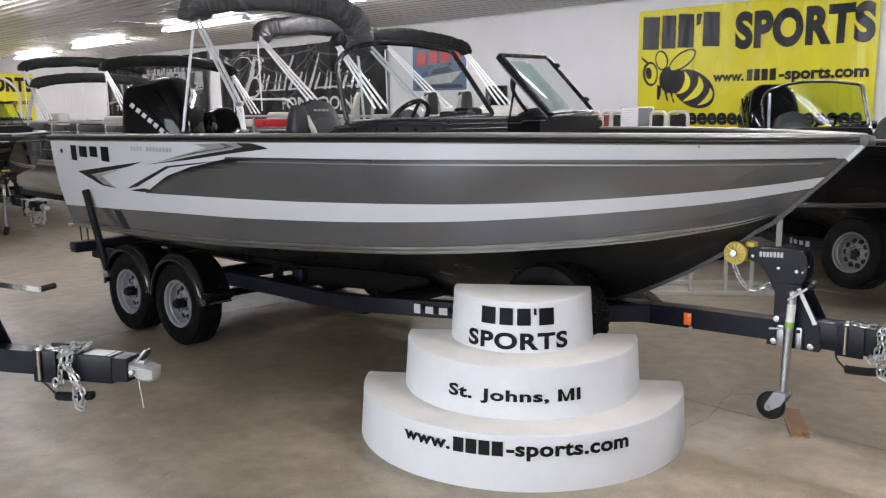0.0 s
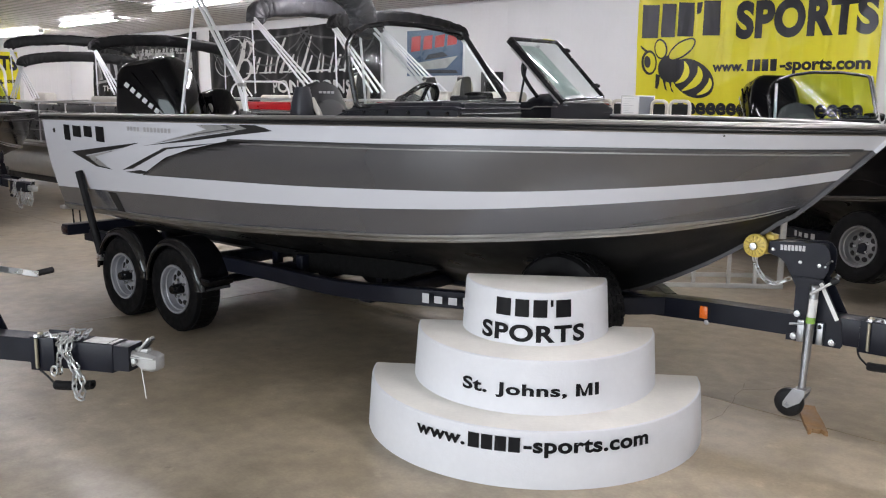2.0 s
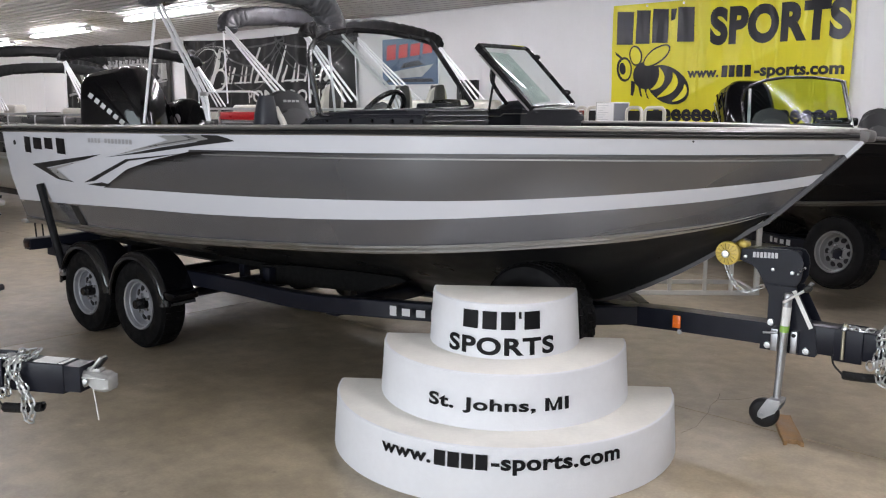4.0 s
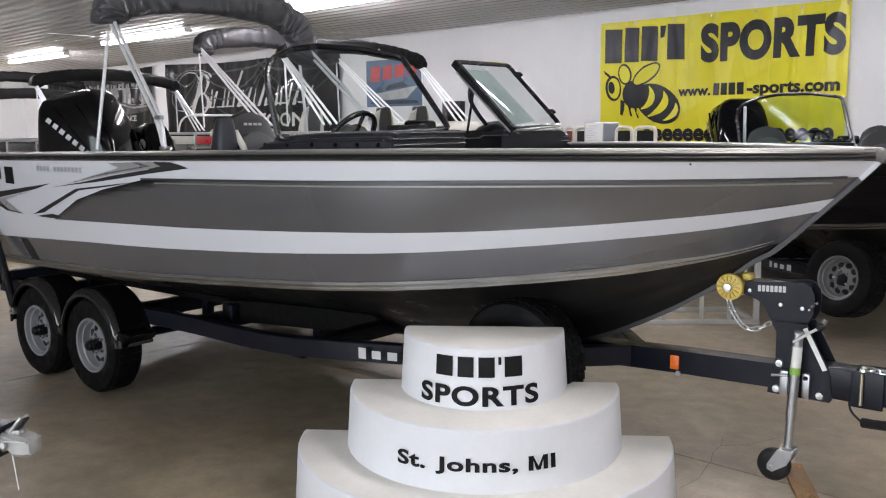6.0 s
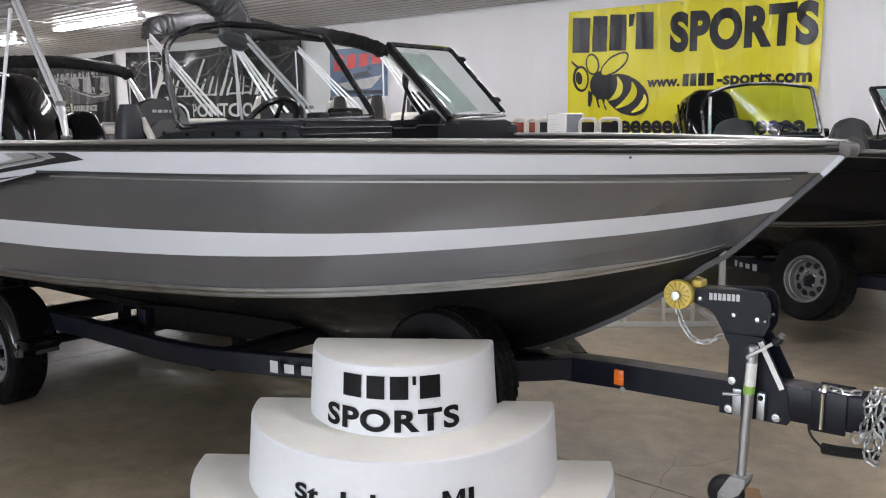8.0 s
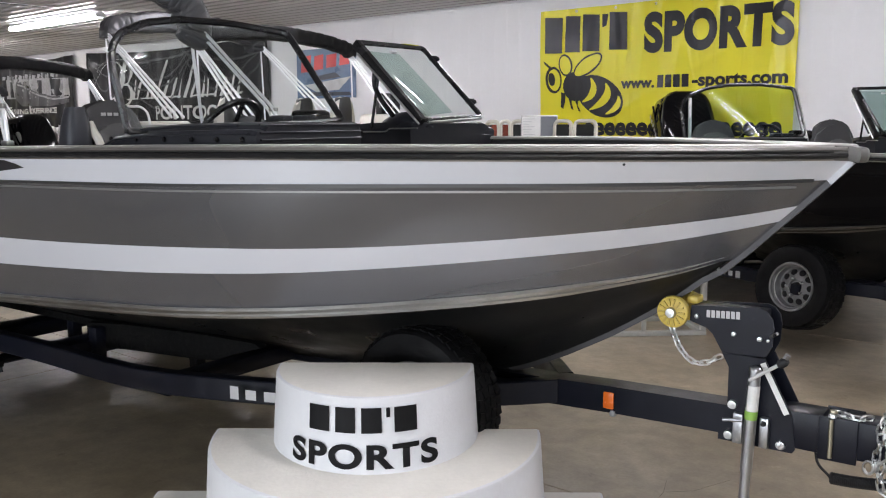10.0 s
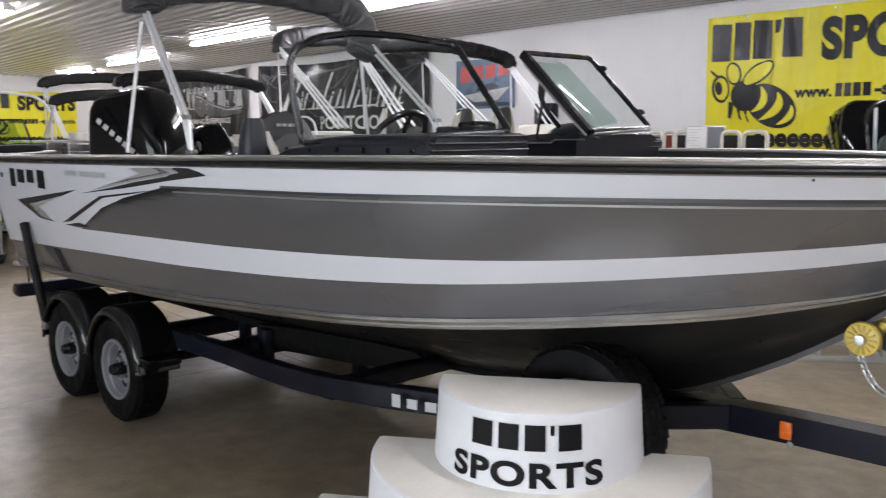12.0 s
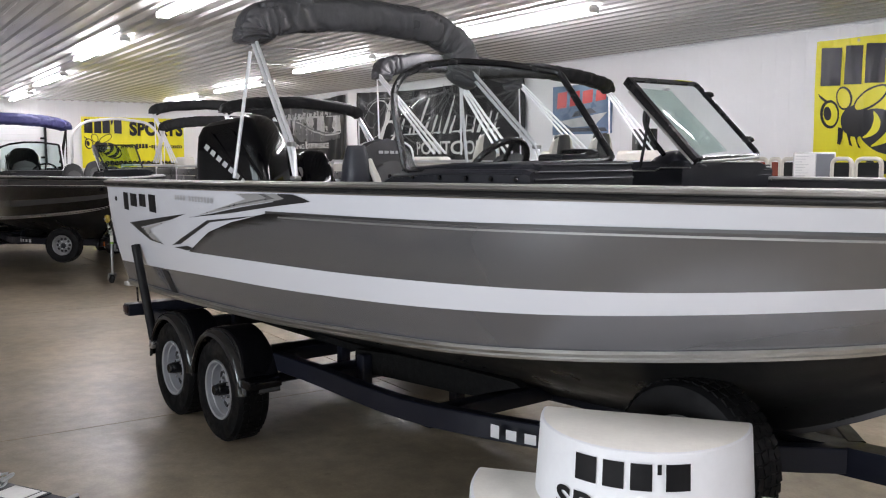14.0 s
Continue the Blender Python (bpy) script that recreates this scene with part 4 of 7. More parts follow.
    for i in range(61):
        x = 0.10 + (5.86 - 0.10) * i / 60
        zc, zk = curve_table(CHINE, x), curve_table(KEEL, x)
        y = half_breadth(x, zc)
        ring = []
        for k in range(-6, 7):
            f = abs(k) / 6
            z = zk + (zc - zk) * (f ** 0.9) + 0.012 * math.sin(3 * math.pi * f) * min(1, (zc - zk) * 3)
            ring.append(bm.verts.new((x, y * k / 6, z)))
        rings.append(ring)
    for a, b in zip(rings, rings[1:]):
        for k in range(12):
            bm.faces.new((a[k], a[k + 1], b[k + 1], b[k]))
    bmesh.ops.remove_doubles(bm, verts=bm.verts[:], dist=0.0003)
    part("bottom", bm, bottom, boat, "black painted bottom")
    # keel bar up the stem
    pts = [(x, 0, curve_table(KEEL, x) - 0.004) for x in [0.15 + 5.6 * i / 30 for i in range(31)]]
    pts += [(stem_x(z) + 0.004, 0, z) for z in (1.12, 1.2, 1.3, 1.4, 1.465)]
    part("keel_bar", sweep(bmesh.new(), pts, [(-0.013, -0.012), (0.013, -0.012), (0.008, 0.010), (-0.008, 0.010)]), paint["keel"], boat, "grey painted keel and stem bar")
    pts = [(stem_x(z) + 0.004, 0, z) for z in (1.466, 1.50, 1.54)]
    part("stem_tip", sweep(bmesh.new(), pts, [(-0.013, -0.012), (0.013, -0.012), (0.008, 0.010), (-0.008, 0.010)]), white, boat)
    # transom
    bm = bmesh.new()
    vs = []
    for z, y in ((1.515, -1), (1.2, -1), (0.76, -1), (0.43, 0), (0.76, 1), (1.2, 1), (1.515, 1)):
        b = half_breadth(transom_x(z), max(z, 0.76)) if z > 0.5 else 0
        vs.append(bm.verts.new((transom_x(z) + 0.005, y * b, z)))
    r = bmesh.ops.extrude_face_region(bm, geom=[bm.faces.new(vs)])
    bmesh.ops.translate(bm, vec=(0.05, 0, 0), verts=[v for v in r["geom"] if isinstance(v, bmesh.types.BMVert)])
    part("transom", bm, white, boat)
    # decks
    bm = bmesh.new()
    rows = []
    for i in range(25):
        x = 4.25 + (5.9 - 4.25) * i / 24
        y = max(half_breadth(x, 1.30) - 0.05, 0.012)
        rows.append([bm.verts.new((x, -y, 1.30)), bm.verts.new((x, y, 1.30))])
    for a, b in zip(rows, rows[1:]):
        bm.faces.new((a[0], a[1], b[1], b[0]))
    part("foredeck", bm, CARPET, boat, "grey casting deck")
    part("sole", boxed(0.14, 4.25, -0.86, 0.86, 0.93, 0.97), CARPET, boat, "grey deck floor")
    part("foredeck_step", boxed(4.22, 4.27, -0.80, 0.80, 0.95, 1.30), VINYL_DARK, boat)
    # bow cap
    bm = bmesh.new()
    z = 1.547
    rings = []
    for zz, g in ((z - 0.002, 0.0), (z + 0.004, 0.006), (z + 0.022, 0.010), (z + 0.040, 0.008), (z + 0.048, 0.002), (z + 0.050, -0.006)):
        xs = (6.218, 6.232, 6.244, 6.255)
        ring = [bm.verts.new((x, -(half_breadth(x, 1.56) + 0.010 + g), zz - 0.008 * (x - 6.21) / 0.10)) for x in xs]
        ring += [bm.verts.new((6.288 + g, -0.05, zz - 0.008)), bm.verts.new((6.302 + g, -0.022, zz - 0.009)), bm.verts.new((6.302 + g, 0.022, zz - 0.009)), bm.verts.new((6.288 + g, 0.05, zz - 0.008))]
        ring += [bm.verts.new((x, half_breadth(x, 1.56) + 0.010 + g, zz - 0.008 * (x - 6.21) / 0.10)) for x in xs[::-1]]
        rings.append(ring)
    for a, b in zip(rings, rings[1:]):
        for i in range(len(a)):
            j = (i + 1) % len(a)
            bm.faces.new((a[i], a[j], b[j], b[i]))
    bm.faces.new(rings[0])
    bm.faces.new(rings[-1])
    part("bow_cap", bm, CAST_GREY, boat, "grey cast bow cap", 45)


def faded_paint():
    """The grey side paint with its printed fade to charcoal along the swept leading edge."""
    m = GREY_METAL.copy()
    m.name = "grey_paint_with_charcoal_fade"
    nt = m.node_tree
    b = nt.nodes["Principled BSDF"]
    base = b.inputs["Base Color"].links[0].from_socket

    def calc(op, p, q):
        n = nt.nodes.new("ShaderNodeMath")
        n.operation = op
        for k, v in enumerate((p, q)):
            if isinstance(v, (int, float)):
                n.inputs[k].default_value = v
            else:
                nt.links.new(v, n.inputs[k])
        return n.outputs[0]

    tc = nt.nodes.new("ShaderNodeTexCoord")
    xyz = nt.nodes.new("ShaderNodeSeparateXYZ")
    nt.links.new(tc.outputs["Object"], xyz.inputs[0])
    x, z = xyz.outputs["X"], xyz.outputs["Z"]
    # depth inside the raked edge and under the top edge
    rake = calc("SUBTRACT", calc("MULTIPLY", calc("SUBTRACT", x, 1.519), 0.34), calc("SUBTRACT", z, 1.157))
    under = calc("SUBTRACT", calc("MULTIPLY_ADD", calc("SUBTRACT", x, 1.962), 0.14), z)
    under.node.inputs[0].links[0].from_node.inputs[2].default_value = 1.318
    streak = nt.nodes.new("ShaderNodeTexNoise")
    streak.inputs["Scale"].default_value = 1.0
    scaled = nt.nodes.new("ShaderNodeMapping")
    scaled.inputs["Scale"].default_value = (3, 1, 95)
    nt.links.new(tc.outputs["Object"], scaled.inputs["Vector"])
    nt.links.new(scaled.outputs[0], streak.inputs["Vector"])
    depth = calc("ADD", calc("MINIMUM", rake, under), calc("MULTIPLY", calc("SUBTRACT", streak.outputs["Fac"], 0.5), 0.06))
    ramp = nt.nodes.new("ShaderNodeMapRange")
    ramp.inputs["From Min"].default_value = 0.022
    ramp.inputs["From Max"].default_value = 0.060
    nt.links.new(depth, ramp.inputs["Value"])
    mix = nt.nodes.new("ShaderNodeMix")
    mix.data_type = "RGBA"
    nt.links.new(ramp.outputs[0], mix.inputs["Factor"])
    colour_a, colour_b, result = [q for q in mix.inputs if q.type == "RGBA"] + [q for q in mix.outputs if q.type == "RGBA"]
    colour_a.default_value = (0.018, 0.018, 0.019, 1)
    nt.links.new(base, colour_b)
    nt.links.new(result, b.inputs["Base Color"])
    return m


def graphics(boat, s=-1):
    """Swept arrows and the plain bars in place of the names, on one side."""
    charcoal = mat("charcoal_graphic", (0.018, 0.018, 0.019), 0.36, 0, 0.1, 12, spec=0.35)
    mid = mat("mid_grey_graphic", (0.12, 0.12, 0.12), 0.3, 0.2, 0.1, 12)
    silver = mat("silver_graphic", (0.34, 0.34, 0.335), 0.3, 0.3, 0.08, 12)
    D = lambda name, pts, m, lift=0.003: part(name, decal(s, pts, lift), m, boat, "", 0)
    # upper arrow: charcoal spear with a silver heart
    D("graphic", [(1.591, 1.336), (2.166, 1.389), (2.707, 1.451), (3.089, 1.489), (3.019, 1.505), (2.92, 1.520), (2.765, 1.519), (2.856, 1.495), (2.71, 1.475), (2.314, 1.429), (1.964, 1.38)], charcoal)
    D("graphic", [(2.278, 1.504), (2.741, 1.518), (2.831, 1.495), (2.689, 1.476), (2.292, 1.432), (1.745, 1.358), (2.124, 1.428), (2.401, 1.478)], silver, 0.0035)
    D("graphic", [(2.548, 1.512), (2.611, 1.514), (2.732, 1.493), (2.317, 1.444), (1.968, 1.4), (2.318, 1.452), (2.65, 1.492)], mid, 0.0045)
    # swallow tail
    D("graphic", [(0.481, 1.244), (1.558, 1.358), (1.33, 1.311), (0.715, 1.225), (1.108, 1.134), (0.865, 1.144)], charcoal)
    D("graphic", [(0.736, 1.22), (1.278, 1.299), (0.874, 1.222), (1.061, 1.143), (0.907, 1.154)], silver, 0.0045)
    # outline and leading edge of the dark panel
    D("graphic", [(1.255, 1.14), (1.876, 1.335), (2.51, 1.395), (2.618, 1.408), (2.304, 1.367), (1.913, 1.326), (1.415, 1.161)], charcoal)
    D("graphic", [(1.300, 1.130), (1.519, 1.157), (1.60, 1.150), (1.62, 1.140), (1.5, 1.126)], charcoal, 0.004)
    # name as four plain slabs, model name as a fine bar run
    for a, b, c, d in ((0.395, 0.500, 1.335, 1.458), (0.548, 0.687, 1.366, 1.454), (0.735, 0.865, 1.372, 1.456), (0.925, 1.055, 1.342, 1.458)):
        D("name_bar", [(a, c), (b, c - 0.004), (b, d - 0.003), (a, d)], INK)
    grey = mat("grey_letters", (0.36, 0.36, 0.37), 0.4)
    for k in range(13):
        if k == 4:
            continue
        x = 1.405 + 0.045 * k
        D("name_bar", [(x, 1.437), (x + 0.031, 1.438), (x + 0.031, 1.470), (x, 1.469)], grey)
    # drain fitting and side plate by the stern
    p = side_point(0.215, 1.405, s, 0.0)
    part("fitting", turned([(0, 0.006), (0.016, 0.006), (0.02, 0.0)], axis(p, (0, s, 0)), 14, False), RUBBER, boat)
    D("bow_rub_plate", [(1.02, 0.80), (1.13, 0.80), (1.06, 0.95), (0.95, 0.95)], charcoal)
    p = side_point(5.67, 1.537, s, 0.0)
    part("fitting", turned([(0, 0.004), (0.004, 0.004), (0.005, 0.0)], axis(p, (0, s, 0)), 10, False), RUBBER, boat)


def pane_frame(boat, corners, r, glass, frame_mat, round_r=0.0, sheet_of=None):
    """A framed sheet of glass given by its corners in order."""
    c = [Vector(p) for p in corners]
    if round_r:
        loop = rounded([(c[0] + c[-1]) / 2] + c + [(c[0] + c[-1]) / 2], round_r)[:-1]
    else:
        loop = rounded([(c[0] + c[-1]) / 2] + c + [(c[0] + c[-1]) / 2], 0.035, 3)[:-1]
    bm = bmesh.new()
    if sheet_of:
        # curved sheet between a lower and an upper edge
        low, top = spline(sheet_of[0], 8), spline(sheet_of[1], 8)
        n = 24
        pick = lambda line, t: Vector(line[min(int(t * (len(line) - 1)), len(line) - 2)]).lerp(Vector(line[min(int(t * (len(line) - 1)), len(line) - 2) + 1]), t * (len(line) - 1) - min(int(t * (len(line) - 1)), len(line) - 2))
        rows = [[bm.verts.new(pick(low, i / n).lerp(pick(top, i / n), j / 6)) for i in range(n + 1)] for j in range(7)]
        for a, b in zip(rows, rows[1:]):
            for i in range(n):
                bm.faces.new((a[i], a[i + 1], b[i + 1], b[i]))
    else:
        f = bm.faces.new([bm.verts.new(p) for p in loop])
        bmesh.ops.triangulate(bm, faces=[f])
    pane = part("pane", bm, glass, boat, "clear screen glass", 60 if sheet_of else 0)
    pane.visible_shadow = False
    part("screen_frame", tubed(loop, r, 8, True), frame_mat, boat, "black screen frame")
    return pane


def seat(boat, x, y, zb, turn=180, cream=False, k_w=1.0):
    """A high-backed helm seat: bolster, back shell, cushion."""
    m = pose(x, y, 0, 0, 0, turn)

    def shell(x0, x1, hw, z0, z1, lean, crown):
        hw = hw * k_w
        bm = bmesh.new()
        rings = []
        for k in range(9):
            t = k / 8
            z = z0 + (z1 - z0) * t
            w = hw * (1 - 0.28 * t ** 3) * (0.93 + 0.07 * math.sin(math.pi * t))
            th = 1 - 0.45 * t * t
            off = lean * t
            ring = []
            for i in range(16):
                a = 2 * math.pi * i / 16
                cx, cy = math.cos(a), math.sin(a)
                ex = abs(cx) ** 0.6 * (1 if cx > 0 else -1)
                ey = abs(cy) ** 0.6 * (1 if cy > 0 else -1)
                ring.append(bm.verts.new(m @ Vector(((x0 + x1) / 2 + off + ex * (x1 - x0) / 2 * th, ey * w, z + crown * (1 - ey * ey) * t ** 4))))
            rings.append(ring)
        for a, b in zip(rings, rings[1:]):
            for i in range(16):
                j = (i + 1) % 16
                bm.faces.new((a[i], a[j], b[j], b[i]))
        bm.faces.new(rings[0][::-1])
        bm.faces.new(rings[-1])
        return bm
    part("backrest", shell(-0.30, -0.16, 0.25, zb - 0.52, zb - 0.05, -0.07, 0.085), VINYL_CREAM if cream else VINYL_DARK, boat, "", 45)
    if cream:
        part("back_inlay", shell(-0.33, -0.13, 0.16, zb - 0.40, zb + 0.012, -0.07, 0.02), VINYL_GREY, boat, "grey vinyl centre band", 45)
    else:
        part("back_inlay", shell(-0.19, -0.13, 0.17, zb - 0.46, zb - 0.13, -0.05, 0.05), VINYL_GREY, boat, "grey vinyl inlay", 45)
    part("cushion", shell(-0.26, 0.24, 0.25, zb - 0.64, zb - 0.50, 0.0, 0.02), VINYL_DARK, boat, "", 45)
    part("pedestal", rodded(m @ Vector((0, 0, 0.95)), m @ Vector((0, 0, zb - 0.63)), 0.035, 14), SATIN_BLACK, boat)


def outboard(boat, x, y, zt, k=1.0, red=False, turn=0.0):
    """An outboard motor, turned on its bracket: cowl, midsection, lower unit, side bars in place of the name."""
    kept = XF[0]
    XF[0] = kept @ pose(x, y, 0, 0, 0, turn) @ Matrix.Translation((-x, -y, 0))
    bm = bmesh.new()
    rings = []
    prof = ((0.0, 0.33, 0.24, 0.045), (0.06, 0.365, 0.272, 0.045), (0.20, 0.362, 0.275, 0.03), (0.42, 0.322, 0.262, -0.005), (0.56, 0.282, 0.240, -0.04), (0.635, 0.248, 0.205, -0.05), (0.672, 0.205, 0.160, -0.055), (0.682, 0.165, 0.120, -0.055))
    for h, lx, ly, off in prof:
        ring = []
        for i in range(28):
            a = 2 * math.pi * i / 28
            cx, cy = math.cos(a), math.sin(a)
            ex = abs(cx) ** 0.32 * (1 if cx > 0 else -1)
            ey = abs(cy) ** 0.32 * (1 if cy > 0 else -1)
            tip = 0.035 * ex * (h / 0.68)
            ring.append(bm.verts.new((x + (off + lx * ex) * k, y + ly * ey * k, zt + (h - 0.68 + tip) * k)))
        rings.append(ring)
    for a, b in zip(rings, rings[1:]):
        for i in range(28):
            j = (i + 1) % 28
            bm.faces.new((a[i], a[j], b[j], b[i]))
    bm.faces.new(rings[0][::-1])
    bm.faces.new(rings[-1])
    cowl = part("cowl", bm, GLOSS_BLACK, boat, "gloss black engine cowl", 24)
    # raised diagonal ridges on the cowl
    for s in (-1, 1):
        for (a0, b0), (a1, b1) in (((-0.14, -0.12), (0.26, -0.56)), ((0.06, -0.10), (0.36, -0.50))):
            part("cowl_ridge", sweep(bmesh.new(), [(x + a0 * k, y + s * 0.258 * k, zt + b0 * k), (x + a1 * k, y + s * 0.268 * k, zt + b1 * k)], [(-0.012, -0.010), (0.012, -0.010), (0.004, 0.008), (-0.004, 0.008)]), GLOSS_BLACK, cowl)
        for i in range(7):
            t = i / 7
            a0, b0 = -0.20 + 0.40 * t, -0.24 - 0.32 * t
            bm = bmesh.new()
            bm.faces.new([bm.verts.new((x + (a0 + p) * k, y + s * 0.275 * k, zt + (b0 + q) * k)) for p, q in ((0, 0), (0.036, -0.028), (0.062, 0.006), (0.026, 0.034))])
            part("name_bar", bm, mat("silver_print", (0.5, 0.5, 0.5), 0.35, 0.3), cowl, "", 0)
        if red:
            part("badge", turned([(0, 0.004), (0.045 * 1, 0.004), (0.05, 0)], axis((x + 0.12, y + s * 0.268 * k, zt - 0.30 * k), (0, s, 0)), 18, False), mat("badge_grey", (0.4, 0.36, 0.36), 0.35), cowl)
    part("midsection", boxed(x - 0.12 * k, x + 0.14 * k, y - 0.10 * k, y + 0.10 * k, zt - 1.30 * k, zt - 0.66 * k, 0.03), GLOSS_BLACK, boat)
    part("lower_unit", boxed(x - 0.28 * k, x + 0.12 * k, y - 0.05 * k, y + 0.05 * k, zt - 1.55 * k, zt - 1.28 * k, 0.02), GLOSS_BLACK, boat)
    XF[0] = kept


def consoles(boat, glass, posts=None):
    """Helm and passenger consoles with the framed screens and the wheel."""
    for s in (-1, 1):
        # wedge: lower towards the bow, its outer face just inside the gunwale
        bm = bmesh.new()
        sec = [(3.50, 1.600), (3.54, 1.615), (3.65, 1.660), (3.95, 1.678), (4.25, 1.684), (4.40, 1.684), (4.43, 1.676)]
        rings = []
        if s > 0:
            sec = [(x - 0.31 * max(0, x - 3.5) / 0.93, z) for x, z in sec]
        for x, z in sec:
            yo = half_breadth(x, 1.55) - 0.075
            yi = 0.30
            ring = [(yo - 0.02, 1.50), (yo, z - 0.045), (yo - 0.015, z - 0.03), (yo - 0.06, z - 0.028), (yo - 0.075, z - 0.012), (yo - 0.12, z), (yi + 0.03, z), (yi, z - 0.03), (yi, 1.35)]
            skew = 0.13 * max(0, x - 4.1) / 0.33
            rings.append([bm.verts.new((x - skew * (yo - y) / (yo - yi), s * y, zz)) for y, zz in ring])
        for a, b in zip(rings, rings[1:]):
            for i in range(9):
                j = (i + 1) % 9
                bm.faces.new((a[i], a[j], b[j], b[i]))
        bm.faces.new(rings[0])
        bm.faces.new(rings[-1][::-1])
        part("console", bm, CONSOLE, boat, "textured black console")
        for dz, dy, x0, x1 in ((0.044, 0.073, 3.56, 4.40 if s < 0 else 4.08), (0.014, 0.128, 3.66, 4.30 if s < 0 else 4.0)):
            line = [(x, s * (half_breadth(x, 1.55) - dy), lerp_table(sec, x) - dz) for x in [x0 + (x1 - x0) * i / 8 for i in range(9)]]
            part("console_ridge", tubed(line, 0.006, 6), CONSOLE, boat)
        if s > 0:
            for k in range(3):
                z = 1.660 - 0.026 * k
                part("console_ridge", rodded((4.118 + 0.003 * k, half_breadth(4.12, 1.55) - 0.10, z), (4.048 + 0.003 * k, 0.32, z), 0.005, 6), CONSOLE, boat)
            for y in (0.52, 0.90):
                part("screw", turned([(0, 0.006), (0.009, 0.005), (0.011, 0)], axis((4.095, y, 1.615), (1, 0, 0)), 10, False), GLOSS_BLACK, boat)
        for k in range(3 if s < 0 else 0):
            z = 1.672 - 0.028 * k
            part("console_ridge", rodded((4.425 + 0.003 * k, s * (half_breadth(4.43, 1.55) - 0.10), z), (4.312 + 0.003 * k, s * 0.32, z), 0.005, 6), CONSOLE, boat)
        for x in (3.64, 3.80, 3.97, 4.12, 4.25, 4.37) if s < 0 else (3.64, 3.8, 3.97):
            part("screw", turned([(0, 0.006), (0.009, 0.005), (0.011, 0)], axis((x, s * (half_breadth(x, 1.55) - 0.074), 1.618), (0, s, 0)), 10, False), GLOSS_BLACK, boat)
    # starboard screen: one framed sheet wrapping from the rear foot to the centre opening
    pane_frame(boat, [(3.735, -1.09, 1.64), (3.69, -1.115, 1.90), (3.665, -1.10, 1.985), (3.645, -1.04, 2.050), (3.615, -0.90, 2.105), (3.60, -0.70, 2.138), (3.66, -0.45, 2.136), (3.81, -0.25, 2.098), (4.19, -0.295, 1.690)], 0.016, glass, SATIN_BLACK, 0.0, ([(3.735, -1.09, 1.64), (3.93, -0.88, 1.66), (4.10, -0.60, 1.68), (4.19, -0.295, 1.69)], [(3.655, -1.07, 2.015), (3.615, -0.90, 2.105), (3.60, -0.70, 2.138), (3.66, -0.45, 2.136), (3.81, -0.25, 2.098)]))
    # port screen: raked front sheet and its inner edge
    pane_frame(boat, [(4.17, 0.34, 1.69), (3.79, 0.27, 2.095), (3.735, 0.91, 2.108), (4.15, 0.90, 1.712)], 0.014, glass, SATIN_BLACK)
    # centre door folded back on the port screen: stiff hinge edge, green sheet, stay rod and curved foot
    hinge = [(3.80, 0.25, 2.088), (4.225, 0.25, 1.683)]
    part("door_stile", sweep(bmesh.new(), hinge, [(-0.016, -0.022), (0.016, -0.022), (0.020, 0.0), (0.016, 0.022), (-0.016, 0.022), (-0.020, 0.0)]), SATIN_BLACK, boat, "black centre door stile")
    part("hinge_strip", tubed([(3.83, 0.228, 2.03), (4.222, 0.228, 1.672)], 0.006, 6), ALU_DULL, boat, "thin bright hinge strip")
    bm = bmesh.new()
    rows = []
    for i in range(9):
        t = i / 8
        bow = 0.05 * math.sin(math.pi * t)
        rows.append([bm.verts.new(Vector((3.77 - 0.12 * t - bow, 0.26 + 0.54 * t, 2.075 - 0.005 * t))), bm.verts.new(Vector((4.235 - 0.21 * t - bow, 0.26 + 0.54 * t, 1.70 + 0.035 * t)))])
    for a, b in zip(rows, rows[1:]):
        bm.faces.new((a[0], b[0], b[1], a[1]))
    part("pane", bm, GLASS_GREEN if glass is GLASS else glass, boat, "green folded door glass", 60).visible_shadow = False
    part("strut", rodded((3.851, 0.30, 1.64), (3.908, 0.30, 1.936), 0.008), SATIN_BLACK, boat)
    part("door_foot", tubed(spline([(3.92, 0.30, 1.952), (3.885, 0.30, 1.94), (3.88, 0.30, 1.87), (3.93, 0.30, 1.79), (4.0, 0.30, 1.715)], 6), 0.013, 8), SATIN_BLACK, boat)
    part("top_hook", boxed(3.862, 3.888, 0.44, 0.48, 2.043, 2.058, 0.005), GALV, boat, "small metal top hook")
    part("sticker", boxed(3.742, 3.762, 0.70, 0.84, 2.116, 2.119), mat("yellow_sticker", (0.62, 0.62, 0.05), 0.5), boat, "yellow sticker on the screen frame")
    part("sill_rail", tubed([(4.175, 0.36, 1.682), (4.16, 0.88, 1.704)], 0.009, 8), ALU_DULL, boat, "bright sill rail")
    for z in (0.17, 0.80):
        p = Vector((3.735, 0.91, 2.108)).lerp(Vector((4.15, 0.90, 1.712)), z)
        part("latch", boxed(p.x - 0.028, p.x + 0.012, p.y, p.y + 0.035, p.z - 0.006, p.z + 0.022, 0.004), SATIN_BLACK, boat)
        part("latch_knob", turned([(0, 0.020), (0.011, 0.018), (0.013, 0.0)], axis((p.x + 0.012, p.y + 0.02, p.z), (0.7, 0.3, 0.3)), 10, False), SATIN_BLACK, boat)
    if posts:
        part("screen_post", rodded((3.80, -0.235, 2.09), (4.20, -0.285, 1.66), 0.020), posts, boat, "bright screen post")
        part("screen_post", rodded((3.72, -1.05, 1.66), (3.66, -1.04, 2.02), 0.014), posts, boat, "bright screen post")
